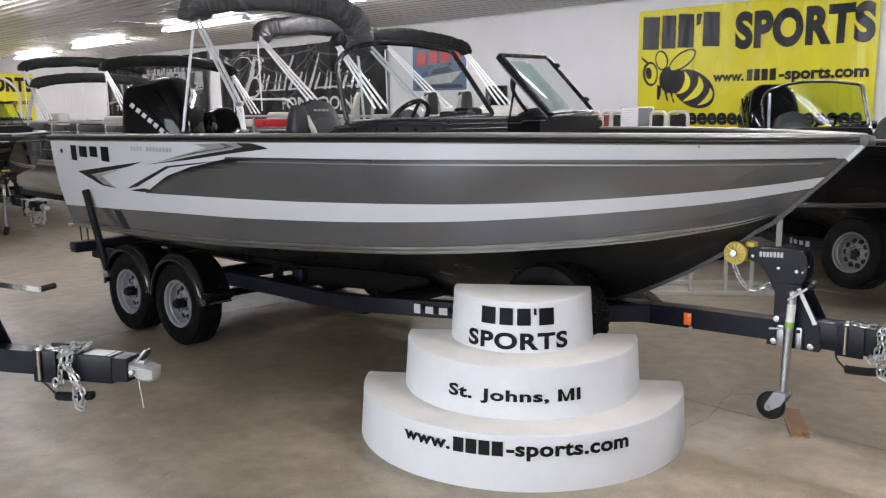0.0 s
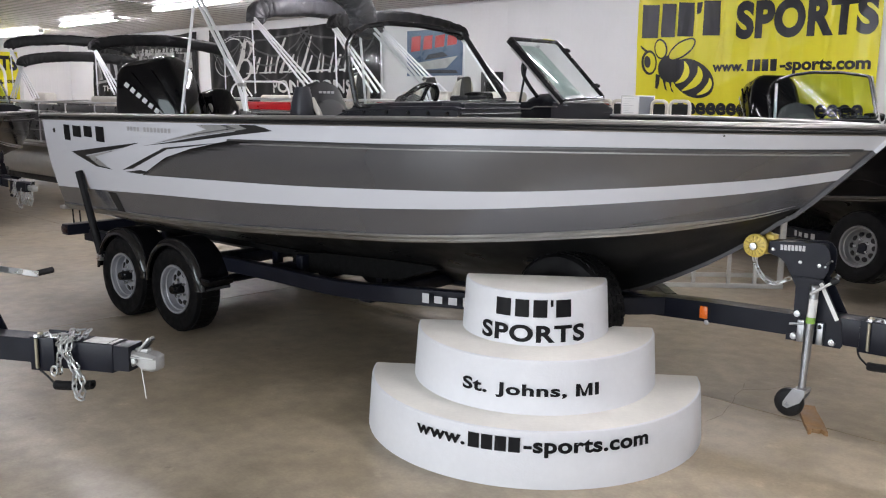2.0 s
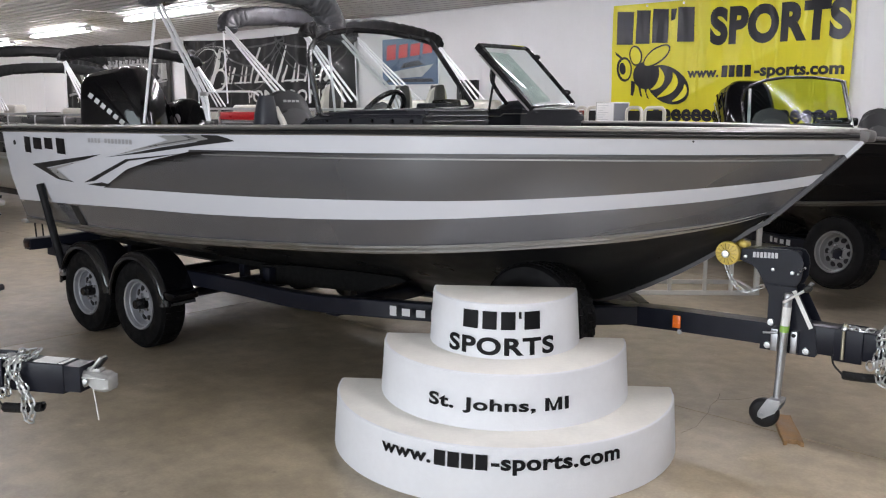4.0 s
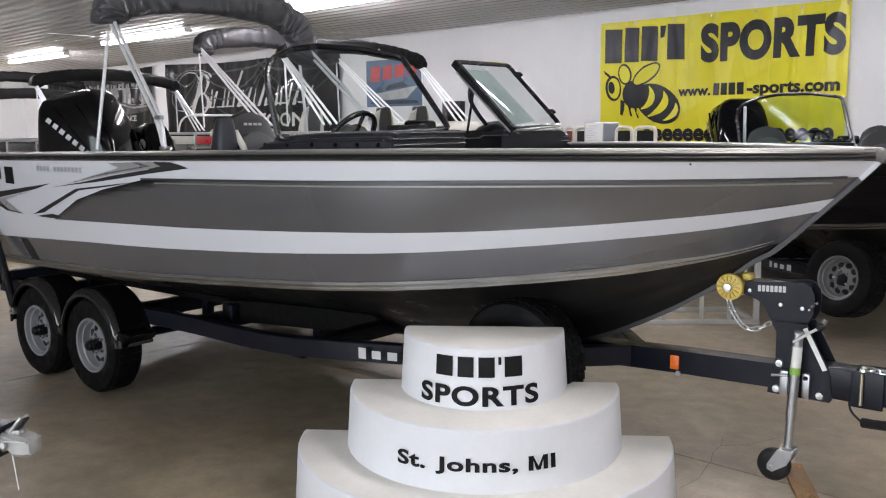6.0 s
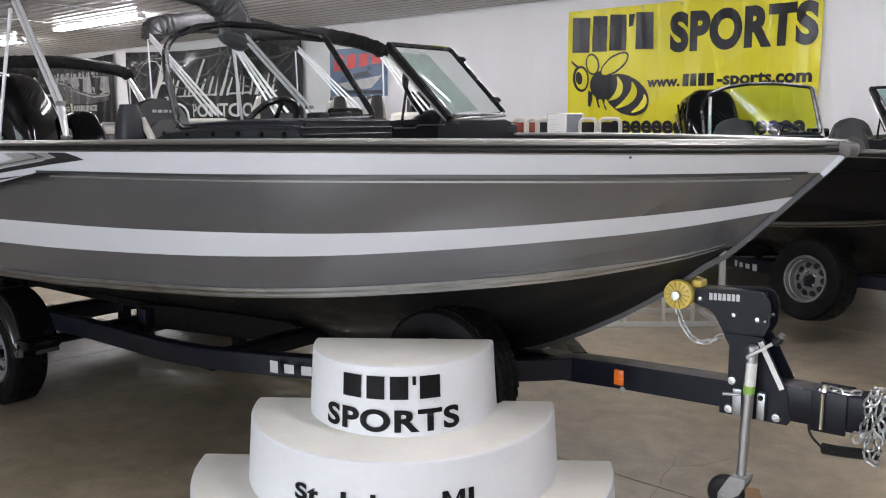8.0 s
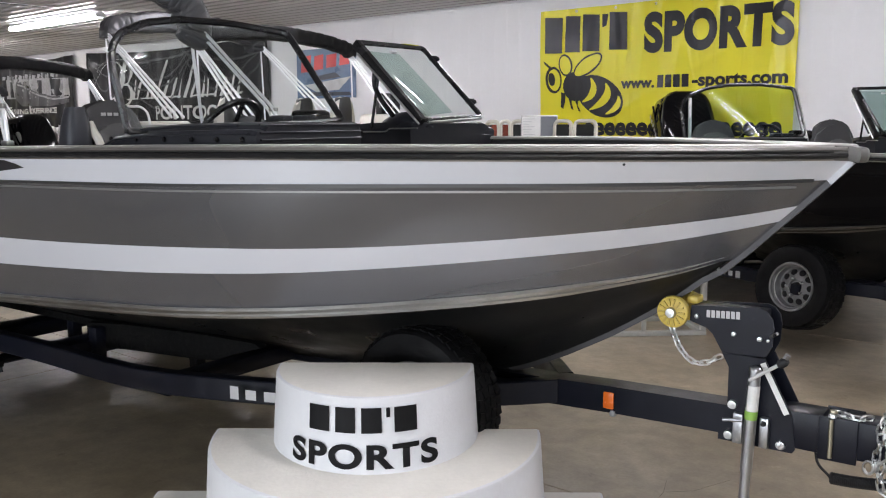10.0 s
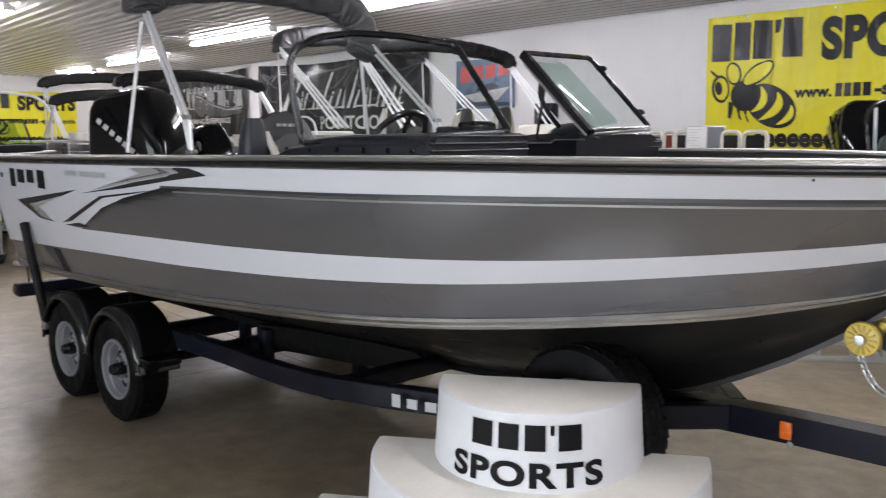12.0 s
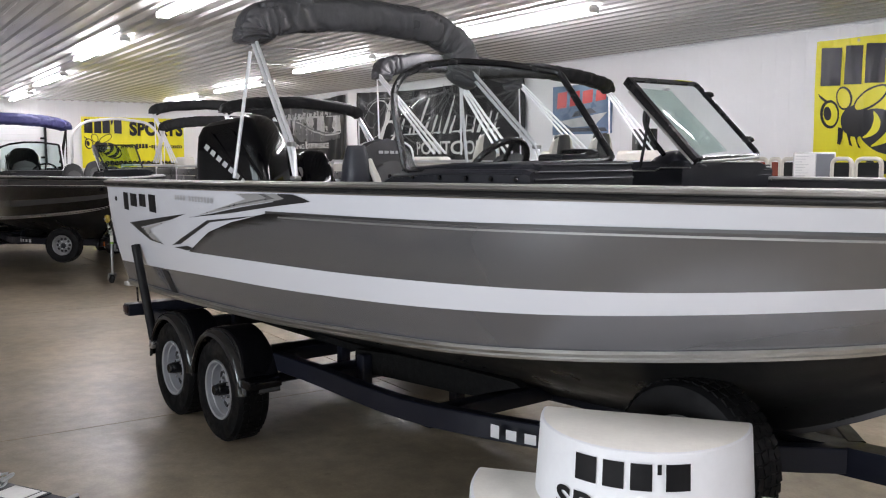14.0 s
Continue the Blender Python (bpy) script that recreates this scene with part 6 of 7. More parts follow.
def tongue_jack(tr, x, y=-0.115, drop=0.0):
    """Swivel jack on its plate, wound clear of the floor, with a caster."""
    jack = part("jack_tube", rodded((x + 0.018, y, 0.40), (x + 0.035, y, 0.79), 0.022, 18), JACK_ZINC, tr, "zinc-plated jack tube")
    part("jack_inner", rodded((x + 0.012, y, 0.255 - drop), (x + 0.019, y, 0.42), 0.0185, 18), JACK_ZINC, jack)
    part("jack_cap", turned([(0, 0.008), (0.018, 0.007), (0.0228, 0.0), (0.0232, -0.012)], axis((x + 0.035, y, 0.79), (0, 0, 1)), 18, False), JACK_ZINC, jack)
    for a, b in ((x - 0.045, x - 0.008), (x + 0.052, x + 0.085)):
        part("jack_bracket", boxed(a, b, y + 0.02, y + 0.048, 0.49, 0.605, 0.005), JACK_ZINC, jack)
    part("bracket_bolt", turned([(0, 0.010), (0.009, 0.009), (0.011, 0)], axis((x + 0.068, y + 0.02, 0.585), (0, -1, 0)), 10, False), SATIN_BLACK, jack)
    part("jack_pin", rodded((x - 0.065, y - 0.03, 0.59), (x + 0.005, y - 0.025, 0.598), 0.006), JACK_ZINC, jack)
    part("jack_label", turned([(0.0226, 0.0), (0.0226, 0.095)], axis((x + 0.029, y, 0.635), (0.045, 0, 1)), 18, False), mat("white_label", (0.75, 0.75, 0.73), 0.45), jack)
    part("jack_band", turned([(0.0230, 0.0), (0.0230, 0.032)], axis((x + 0.027, y, 0.602), (0.045, 0, 1)), 18, False), mat("green_label", (0.25, 0.45, 0.08), 0.45), jack)
    crank = part("jack_crank", tubed([(x + 0.035, y, 0.765), (x + 0.025, y - 0.032, 0.755), (x + 0.135, y - 0.05, 0.835)], 0.0065, 8), mat("bright_zinc_rod", (0.74, 0.74, 0.75), 0.34, 0.35, 0.06, 20), jack, "bright zinc crank")
    part("crank_knob", turned([(0, 0.022), (0.012, 0.020), (0.017, 0.008), (0.017, -0.010), (0.010, -0.018), (0, -0.020)], axis((x + 0.142, y - 0.05, 0.84), (0.75, -0.1, 0.6)), 14, False), RUBBER, crank, "black rubber knob")
    part("crank_nut", rodded((x + 0.148, y - 0.05, 0.852), (x + 0.160, y - 0.05, 0.872), 0.010, 8), JACK_ZINC, crank)
    cx, cz = x - 0.045, 0.172 - drop
    part("caster_fork", boxed(x - 0.020, x + 0.045, y - 0.045, y + 0.045, 0.235 - drop, 0.262 - drop, 0.010), JACK_ZINC, jack)
    for s in (-1, 1):
        bm = bmesh.new()
        f = bm.faces.new([bm.verts.new((a, y + s * 0.041, b - drop)) for a, b in ((x - 0.020, 0.258), (x + 0.045, 0.258), (x + 0.040, 0.225), (x + 0.020, 0.190), (cx + 0.005, 0.150), (cx - 0.018, 0.158), (cx - 0.018, 0.182))])
        r = bmesh.ops.extrude_face_region(bm, geom=[f])
        bmesh.ops.translate(bm, vec=(0, s * 0.005, 0), verts=[v for v in r["geom"] if isinstance(v, bmesh.types.BMVert)])
        part("fork_plate", bm, JACK_ZINC, jack)
        part("axle_nut", turned([(0, 0.008), (0.008, 0.007), (0.010, 0)], axis((cx, y + s * 0.046, cz), (0, s, 0)), 8, False), JACK_ZINC, jack)
    part("caster", turned([(0.012, 0.028), (0.058, 0.028), (0.072, 0.018), (0.075, 0), (0.072, -0.018), (0.058, -0.028), (0.012, -0.028)], axis((cx, y, cz), (0, 1, 0)), 28), RUBBER, jack, "black caster wheel", 50)


def tongue_end(tr, x0, x1, z, sway=0.0, push=0.0):
    """Fold-away hinge, coupler, safety chains and wiring loop at the front of a tongue."""
    for y in (-0.066, 0.066):
        part("hinge_plate", boxed(x0 - 0.03, x0 + 0.10, y - 0.006, y + 0.006, z - 0.085, z + 0.075, 0.004), NAVY_STEEL, tr)
    part("hinge_pin", rodded((x0 + 0.015, -0.082, z - 0.07), (x0 + 0.015, -0.082, z + 0.07), 0.008, 10), mat("dull_yellow_zinc", (0.36, 0.33, 0.25), 0.45, 1.0), tr, "yellow zinc hinge pin")
    part("hinge_nut", turned([(0, 0.012), (0.014, 0.01), (0.016, 0)], axis((x0 + 0.015, -0.075, z + 0.078), (0, 0, 1)), 8, False), GALV, tr)
    cast = mat("cast_grey_zinc", (0.40, 0.40, 0.39), 0.45, 0.6, 0.15, 20, 0.08, 90)
    # cast body: square neck, swelling head with a flat lid and a proud lip
    bm = bmesh.new()
    rings = []
    for dx, w, lo, hi in ((-0.05, 0.040, -0.045, 0.040), (-0.01, 0.040, -0.045, 0.038), (0.02, 0.034, -0.030, 0.034), (0.05, 0.042, -0.050, 0.032), (0.10, 0.045, -0.052, 0.028), (0.125, 0.036, -0.046, 0.018), (0.132, 0.024, -0.038, 0.008)):
        c = 0.30 * w
        ring = [(-w, lo + c), (-w + c, lo), (w - c, lo), (w, lo + c), (w, hi - c), (w - c, hi), (-w + c, hi), (-w, hi - c)]
        rings.append([bm.verts.new((x1 + dx, y, z + q)) for y, q in ring])
    for p, q in zip(rings, rings[1:]):
        for i in range(8):
            bm.faces.new((p[i], p[(i + 1) % 8], q[(i + 1) % 8], q[i]))
    bm.faces.new(rings[0][::-1])
    bm.faces.new(rings[-1])
    cp = part("coupler", bm, cast, tr, "grey cast ball coupler", 35)
    part("coupler_lip", boxed(x1 + 0.0, x1 + 0.12, -0.047, 0.047, z + 0.006, z + 0.014, 0.003), cast, cp)
    part("latch", boxed(x1 + 0.01, x1 + 0.075, -0.020, 0.020, z + 0.028, z + 0.048, 0.005), cast, cp)
    lift = Matrix.Translation((x1 + 0.055, 0, z + 0.066)) @ Matrix.Rotation(radians(-48), 4, "Y")
    part("latch_lever", boxed(-0.045, 0.045, -0.024, 0.024, -0.006, 0.006, 0.003, 2, lift), cast, cp)
    part("latch_grip", boxed(-0.030, 0.044, -0.019, 0.019, -0.016, -0.006, 0.003, 2, lift), RUBBER, cp, "black grip under the latch")
    part("coupler_bolt", turned([(0, 0.010), (0.012, 0.009), (0.014, 0)], axis((x1 + 0.02, -0.043, z - 0.005), (0, -1, 0)), 10, False), GALV, cp)
    part("latch_pin_wire", rodded((x1 + 0.055, -0.042, z - 0.04), (x1 + 0.075, -0.046, z - 0.175), 0.0022, 6), GALV, cp)
    part("hinge_pin_nut", turned([(0, 0.010), (0.012, 0.008), (0.015, -0.004)], axis((x0 + 0.015, -0.05, z + 0.088), (0, 0, 1)), 6, False), mat("dull_yellow_zinc", (0.36, 0.33, 0.25), 0.45, 1.0), tr)
    # three strands thrown over the tongue, with a hanging loop and a hook
    for k, (dx, low, zig, go) in enumerate(((0.135, -0.075, 0.006, 0.0), (0.165, -0.105, -0.008, sway), (0.195, -0.050, 0.010, 0.4 * sway))):
        pts = [(x0 + push + dx + zig * math.sin(3 * t), 0.066 - 0.14 * t, z + 0.081 + 0.010 * math.sin(5 * t + k)) for t in [i / 8 for i in range(9)]]
        pts += [(x0 + push + dx + go * t * t + zig * math.sin(6 * t + k), -0.080 - 0.004 * k, z + 0.070 + (low - 0.070) * t) for t in [i / 10 for i in range(1, 11)]]
        part("safety_chain", chain(bmesh.new(), pts, 0.041, 0.0045), GALV, tr, "zinc safety chain")
    loop = [(x0 + push + 0.165 + sway + 0.022 * math.cos(a), -0.088, z - 0.085 + push - 0.045 + 0.06 * math.sin(a)) for a in [math.pi * (0.45 + 2.0 * i / 24) for i in range(25)]]
    part("safety_chain", chain(bmesh.new(), loop, 0.038, 0.0045), GALV, tr, "zinc safety chain")
    part("safety_chain", chain(bmesh.new(), [(x0 + 0.02 + 0.11 * t, -0.02 - 0.03 * math.sin(3 * t), z + 0.080) for t in [i / 10 for i in range(11)]], 0.040, 0.005), GALV, tr, "zinc safety chain")
    part("chain_hook", tubed([(x0 + push + 0.108 + 0.016 * math.cos(a), -0.086, z - 0.075 + 0.022 * math.sin(a)) for a in [2 * math.pi * i / 16 for i in range(16)]], 0.006, 6, True), GALV, tr)
    # coiled wiring lead
    pts = [(x0 - 0.04, -0.05, z - 0.06), (x0 - 0.03 + sway, -0.055, z - 0.11), (x0 + 0.02 + sway, -0.06, z - 0.15)]
    part("wire_lead", tubed(rounded(pts, 0.05), 0.005, 6), RUBBER, tr, "black wiring lead")
    coil = [(x0 + 0.02 + sway + 0.20 * t, -0.06 + 0.016 * math.cos(t * 190), z - 0.15 + 0.02 * t * t + 0.016 * math.sin(t * 190)) for t in [i / 320 for i in range(321)]]
    part("wire_coil", tubed(coil, 0.0065, 5), RUBBER, tr, "coiled black wiring lead")


def trailer(m, label, spare=True, drop=0.0, reach=0.0, dip=0.0):
    """Twin-axle bunk trailer under a boat, in the boat's own frame."""
    tr = thing("boat_trailer", m, label, "trailer")
    zr = 0.50
    for s in (-1, 1):
        line = spline([(0.15, s * 0.87, zr), (1.2, s * 0.87, zr - 0.01), (2.5, s * 0.87, zr + 0.004), (3.3, s * 0.87, zr - 0.002), (3.9, s * 0.85, zr + 0.036), (4.5, s * 0.62, zr + 0.045), (4.95, s * 0.26, zr + 0.045), (5.15, s * 0.05, zr + 0.042)], 8)
        part("frame_rail", sweep(bmesh.new(), line, [(-0.030, -0.042), (0.030, -0.042), (0.035, -0.037), (0.035, 0.053), (0.030, 0.058), (-0.030, 0.058), (-0.035, 0.053), (-0.035, -0.037)]), NAVY_STEEL, tr, "black steel side rail")
        # carpeted bunks
        part("bunk", sweep(bmesh.new(), [(0.3, s * 0.45, 0.575), (3.4, s * 0.45, 0.585)], [(-0.06, -0.02), (0.06, -0.02), (0.06, 0.02), (-0.06, 0.02)]), mat("black_bunk_carpet", (0.005, 0.005, 0.005), 0.9, 0, 0.3, 30, 0.4, 120, 0, 0.1), tr, "black carpeted bunk")
        # deep keel-side bunk board rising with the bottom towards the bow
        bm = bmesh.new()
        f = bm.faces.new([bm.verts.new((a, s * 0.52, b)) for a, b in ((2.52, 0.47), (2.52, 0.60), (2.9, 0.635), (3.5, 0.665), (3.86, 0.672), (3.90, 0.655), (3.72, 0.60), (3.58, 0.55), (3.45, 0.535), (2.9, 0.50))])
        r = bmesh.ops.extrude_face_region(bm, geom=[f])
        bmesh.ops.translate(bm, vec=(0, s * 0.05, 0), verts=[v for v in r["geom"] if isinstance(v, bmesh.types.BMVert)])
        part("bunk_board", bm, MATS["black_bunk_carpet"], tr, "black carpeted bunk board")
        for x in (2.66,):
            part("bunk_post", boxed(x - 0.035, x + 0.035, -0.63 if s < 0 else 0.57, -0.57 if s < 0 else 0.63, 0.40, 0.60, 0.005), NAVY_STEEL, tr)
        for x in (0.7, 2.2, 3.3):
            part("bunk_bracket", boxed(x - 0.03, x + 0.03, s * 0.45 - 0.03, s * 0.45 + 0.03, 0.44, 0.57, 0.005), NAVY_STEEL, tr)
        for x in (1.15, 1.86):
            fender(tr, x - 0.42, x + 0.42, s * 1.155, s * 0.90, 0.325, 0.366)
            wheel(tr, x, s * 1.125, 0.313, s)
        part("axle", rodded((1.15, s * 1.02, 0.325), (1.15, 0, 0.325), 0.032), NAVY_STEEL, tr)
        part("axle", rodded((1.86, s * 1.02, 0.325), (1.86, 0, 0.325), 0.032), NAVY_STEEL, tr)
        part("fender_step", boxed(2.19, 2.31, s * 1.14 if s < 0 else 0.93, -0.93 if s < 0 else s * 1.14, 0.395, 0.450, 0.012), GLOSS_BLACK, tr, "black fender step")
        part("fender_bracket", boxed(1.48, 1.63, -1.0 if s < 0 else 0.86, -0.86 if s < 0 else 1.0, 0.44, 0.52, 0.008), NAVY_STEEL, tr)
        # load guide: padded upright on a foot tube
        part("guide_post", rodded((0.84, s * 1.13, 0.46), (0.60, s * 1.15, 1.09), 0.030, 14), mat("guide_sleeve", (0.006, 0.006, 0.007), 0.6, 0, 0.15, 20, 0, 60, 0, 0.25), tr, "black sleeved load guide")
        part("guide_foot", tubed(rounded([(0.85, s * 0.86, 0.47), (0.85, s * 1.13, 0.44), (0.83, s * 1.13, 0.50)], 0.05), 0.024), NAVY_STEEL, tr)
        part("guide_clamp", boxed(0.82, 0.88, s * 1.13 - 0.03, s * 1.13 + 0.03, 0.40, 0.45, 0.006), GALV, tr)
        part("tail_lamp", boxed(0.13, 0.22, s * 1.085 - (0.0 if s > 0 else 0.012), s * 1.085 + (0.012 if s > 0 else 0.0), 0.545, 0.60, 0.006), mat("dark_red_lens", (0.018, 0.006, 0.006), 0.25), tr, "dark red tail lamp")
    part("rear_bar", boxed(0.12, 0.23, -1.085, 1.085, 0.525, 0.615, 0.006), NAVY_STEEL, tr, "black rear cross bar")
    for x, w in ((0.62, 0.05), (1.88, 0.10), (2.55, 0.09), (3.55, 0.05)):
        part("cross_member", boxed(x - w, x + w, -0.86, 0.86, 0.445, 0.525, 0.006), NAVY_STEEL, tr)
    # tongue, rising a little forward
    line = [(3.6, 0, 0.50), (4.9, 0, 0.532), (5.40, 0, 0.552), (6.25, 0, 0.570 - 0.6 * dip), (6.78 + reach, 0, 0.575 - dip)]
    part("tongue", sweep(bmesh.new(), line, [(-0.055, -0.056), (0.055, -0.056), (0.055, 0.056), (-0.055, 0.056)]), NAVY_STEEL, tr, "black box-section tongue")
    part("tongue_sleeve", boxed(6.06, 6.225, -0.062, 0.062, 0.503, 0.643, 0.006), NAVY_STEEL, tr)
    part("tongue_sleeve", boxed(6.29 + reach, 6.74 + reach, -0.062, 0.062, 0.503 - dip, 0.643 - dip, 0.006), NAVY_STEEL, tr)
    for s in (-1, 1):
        part("marker_lamp", boxed(5.382, 5.428, s * 0.056 - (0.014 if s < 0 else 0), s * 0.056 + (0.014 if s > 0 else 0), 0.515, 0.585, 0.006), AMBER, tr, "amber side marker")
        part("bolt", turned([(0, 0.014), (0.012, 0.012), (0.016, 0)], axis((5.42, s * 0.05, 0.495), (0, s, 0)), 8, False), GALV, tr)
    winch_post(tr, 5.93)
    tongue_jack(tr, 5.965, -0.115, drop)
    tongue_end(tr, 6.245 + reach, 6.80 + reach, 0.572 - dip, 0.0, 0.035)
    if spare:
        part("spare_bracket", boxed(4.82, 4.98, -0.60, -0.05, 0.50, 0.56, 0.006), NAVY_STEEL, tr)
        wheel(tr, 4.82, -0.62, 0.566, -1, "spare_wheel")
    # name on the rail as plain bars
    for x0, x1, z0, z1 in ((4.065, 4.110, 0.022, 0.078), (4.145, 4.195, 0.028, 0.070), (4.232, 4.282, 0.028, 0.070), (4.315, 4.362, 0.022, 0.078)):
        bm = poly(bmesh.new(), [(x0, zr + z0 + 0.01), (x1, zr + z0 + 0.01), (x1, zr + z1 + 0.01), (x0, zr + z1 + 0.01)])
        part("name_bar", bend(bm, lambda x, z: Vector((x, -0.902 + 0.55 * max(0, x - 3.95) ** 2, z))), mat("white_print", (0.8, 0.8, 0.8), 0.4), tr, "", 0)
    return tr


trailer(pose(-7.11, 4.065, 0), "black twin-axle boat trailer carrying the grey boat")
# ---- other craft in the hall ----
def other_boat(m, sx, sz, label, trailer_label, spare=True, tint=GLASS_TINT, paint=PAINT_DARK, drop=0.0, reach=0.0, dip=0.0, cowl=(2.05, 1.0)):
    XF[0] = Matrix.Diagonal((sx, 1, sz, 1))
    b = thing("fishing_boat", m, label, "boat", "dark fishing boats")
    hull(b, paint)
    consoles(b, tint, ALU)
    outboard(b, -0.30, 0.0, *cowl)
    seat(b, 2.85, -0.50, 1.80, 0)
    seat(b, 2.85, 0.62, 1.80, 0)
    seat(b, 4.9, -0.25, 1.76, 0, False, 0.72)
    t = trailer(m, trailer_label, spare, drop, reach, dip)
    XF[0] = Matrix.Identity(4)
    return b, t


def standing(px, py, yaw, sx):
    """The pose that puts the screen's station of a boat at a place."""
    a = radians(yaw)
    return pose(px - 4.11 * sx * math.cos(a), py - 4.11 * sx * math.sin(a), 0, 0, 0, yaw)


other_boat(standing(-1.77, 8.19, -52, 0.9), 0.9, 0.925, "black gloss fishing boat parked before the yellow banner", "black trailer under the black boat", False, cowl=(2.17, 1.22))
_, far_trailer = other_boat(standing(-14.25, 4.85, -2, 0.95), 0.95, 0.905, "black fishing boat at the far end of the hall", "black trailer under the far black boat", False, GLASS_TINT, PAINT_FAR, 0.097, 0.28, 0.05)
# chains gathered in long loops under the far coupler
for x0, x1, y, z in ((6.40, 6.58, -0.06, 0.19), (6.44, 6.60, 0.06, 0.22), (6.42, 6.55, 0.0, 0.24)):
    pts = [(x0 + (x1 - x0) * i / 24 + 0.02 * math.sin(i), y, 0.43 - (0.43 - z) * math.sin(math.pi * i / 24) ** 0.45) for i in range(25)]
    part("safety_chain", chain(bmesh.new(), pts, 0.050, 0.0065), GALV, far_trailer, "zinc safety chain")
# Stands in for the far trailer's road wheel, shrunk and set clear of the hull.
far_wheel = thing("spare_wheel", Matrix.Identity(4), "shrunken stand-in for the road wheel under the far black boat", "wheel")
wheel(far_wheel, 0, 0, 0, -1, "spare_wheel")
far_wheel.matrix_basis = pose(-12.5, 4.04, 0.56, 0, 0, 48) @ Matrix.Diagonal((0.74, 0.74, 0.74, 1))
part("spare_bracket", boxed(-0.04, 0.04, 0.05, 0.35, -0.06, 0.02, 0.006), NAVY_STEEL, far_wheel)
spare = thing("spare_wheel", Matrix.Identity(4), "silver-rimmed spare wheel on the black boat's trailer", "wheel")
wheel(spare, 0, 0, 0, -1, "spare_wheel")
spare.matrix_basis = pose(-1.80, 7.13, 0.535, -8, 0, -20) @ Matrix.Diagonal((0.96, 1.12, 0.96, 1))
part("spare_bracket", boxed(-0.04, 0.04, 0.05, 0.45, -0.06, 0.02, 0.006), NAVY_STEEL, spare)


def tongue_only(m):
    """The front of a trailer that reaches into view: tongue, winch post, jack, coupler."""
    tr = thing("boat_trailer", m, "black trailer tongue with zinc chains and a grey coupler", "trailer")
    part("tongue", sweep(bmesh.new(), [(4.2, 0, 0.555), (6.25, 0, 0.565), (6.80, 0, 0.565)], [(-0.055, -0.054), (0.055, -0.054), (0.055, 0.060), (-0.055, 0.060)]), NAVY_STEEL, tr)
    for s in (-1, 1):
        part("frame_rail", sweep(bmesh.new(), [(2.6, s * 0.86, 0.50), (4.3, s * 0.50, 0.52), (4.9, s * 0.06, 0.54)], [(-0.035, -0.058), (0.035, -0.058), (0.035, 0.058), (-0.035, 0.058)]), NAVY_STEEL, tr)
    part("tongue_sleeve", boxed(6.44, 6.72, -0.060, 0.060, 0.498, 0.629, 0.004), NAVY_STEEL, tr)
    winch_post(tr, 5.86)
    tongue_jack(tr, 5.72, 0.115, 0.047)
    tongue_end(tr, 6.32, 6.80, 0.565, 0.07)
    arm = part("winch_handle", boxed(-0.14, 0.14, -0.004, 0.004, -0.016, 0.016, 0.003, 1, Matrix.Translation((5.985, 0.19, 0.885)) @ Matrix.Rotation(radians(8), 4, "Y") @ Matrix.Rotation(radians(15), 4, "Z")), GALV, tr, "zinc winch handle")
    part("handle_grip", rodded((6.10, 0.235, 0.867), (6.125, 0.32, 0.872), 0.016, 12), RUBBER, arm, "black rubber grip")
    part("winch_axle", rodded((5.87, 0.05, 0.90), (5.87, 0.18, 0.90), 0.014), GALV, tr)
    for a, b in ((6.56, 6.68), (6.69, 6.71), (6.37, 6.43)):
        part("tongue_label", boxed(a, b, -0.045, 0.045, 0.6295, 0.6315), mat("white_label", (0.75, 0.75, 0.73), 0.45), tr, "white label")
    return tr


tongue_only(pose(-9.416, -1.477, -0.05, 0, 0, 26))


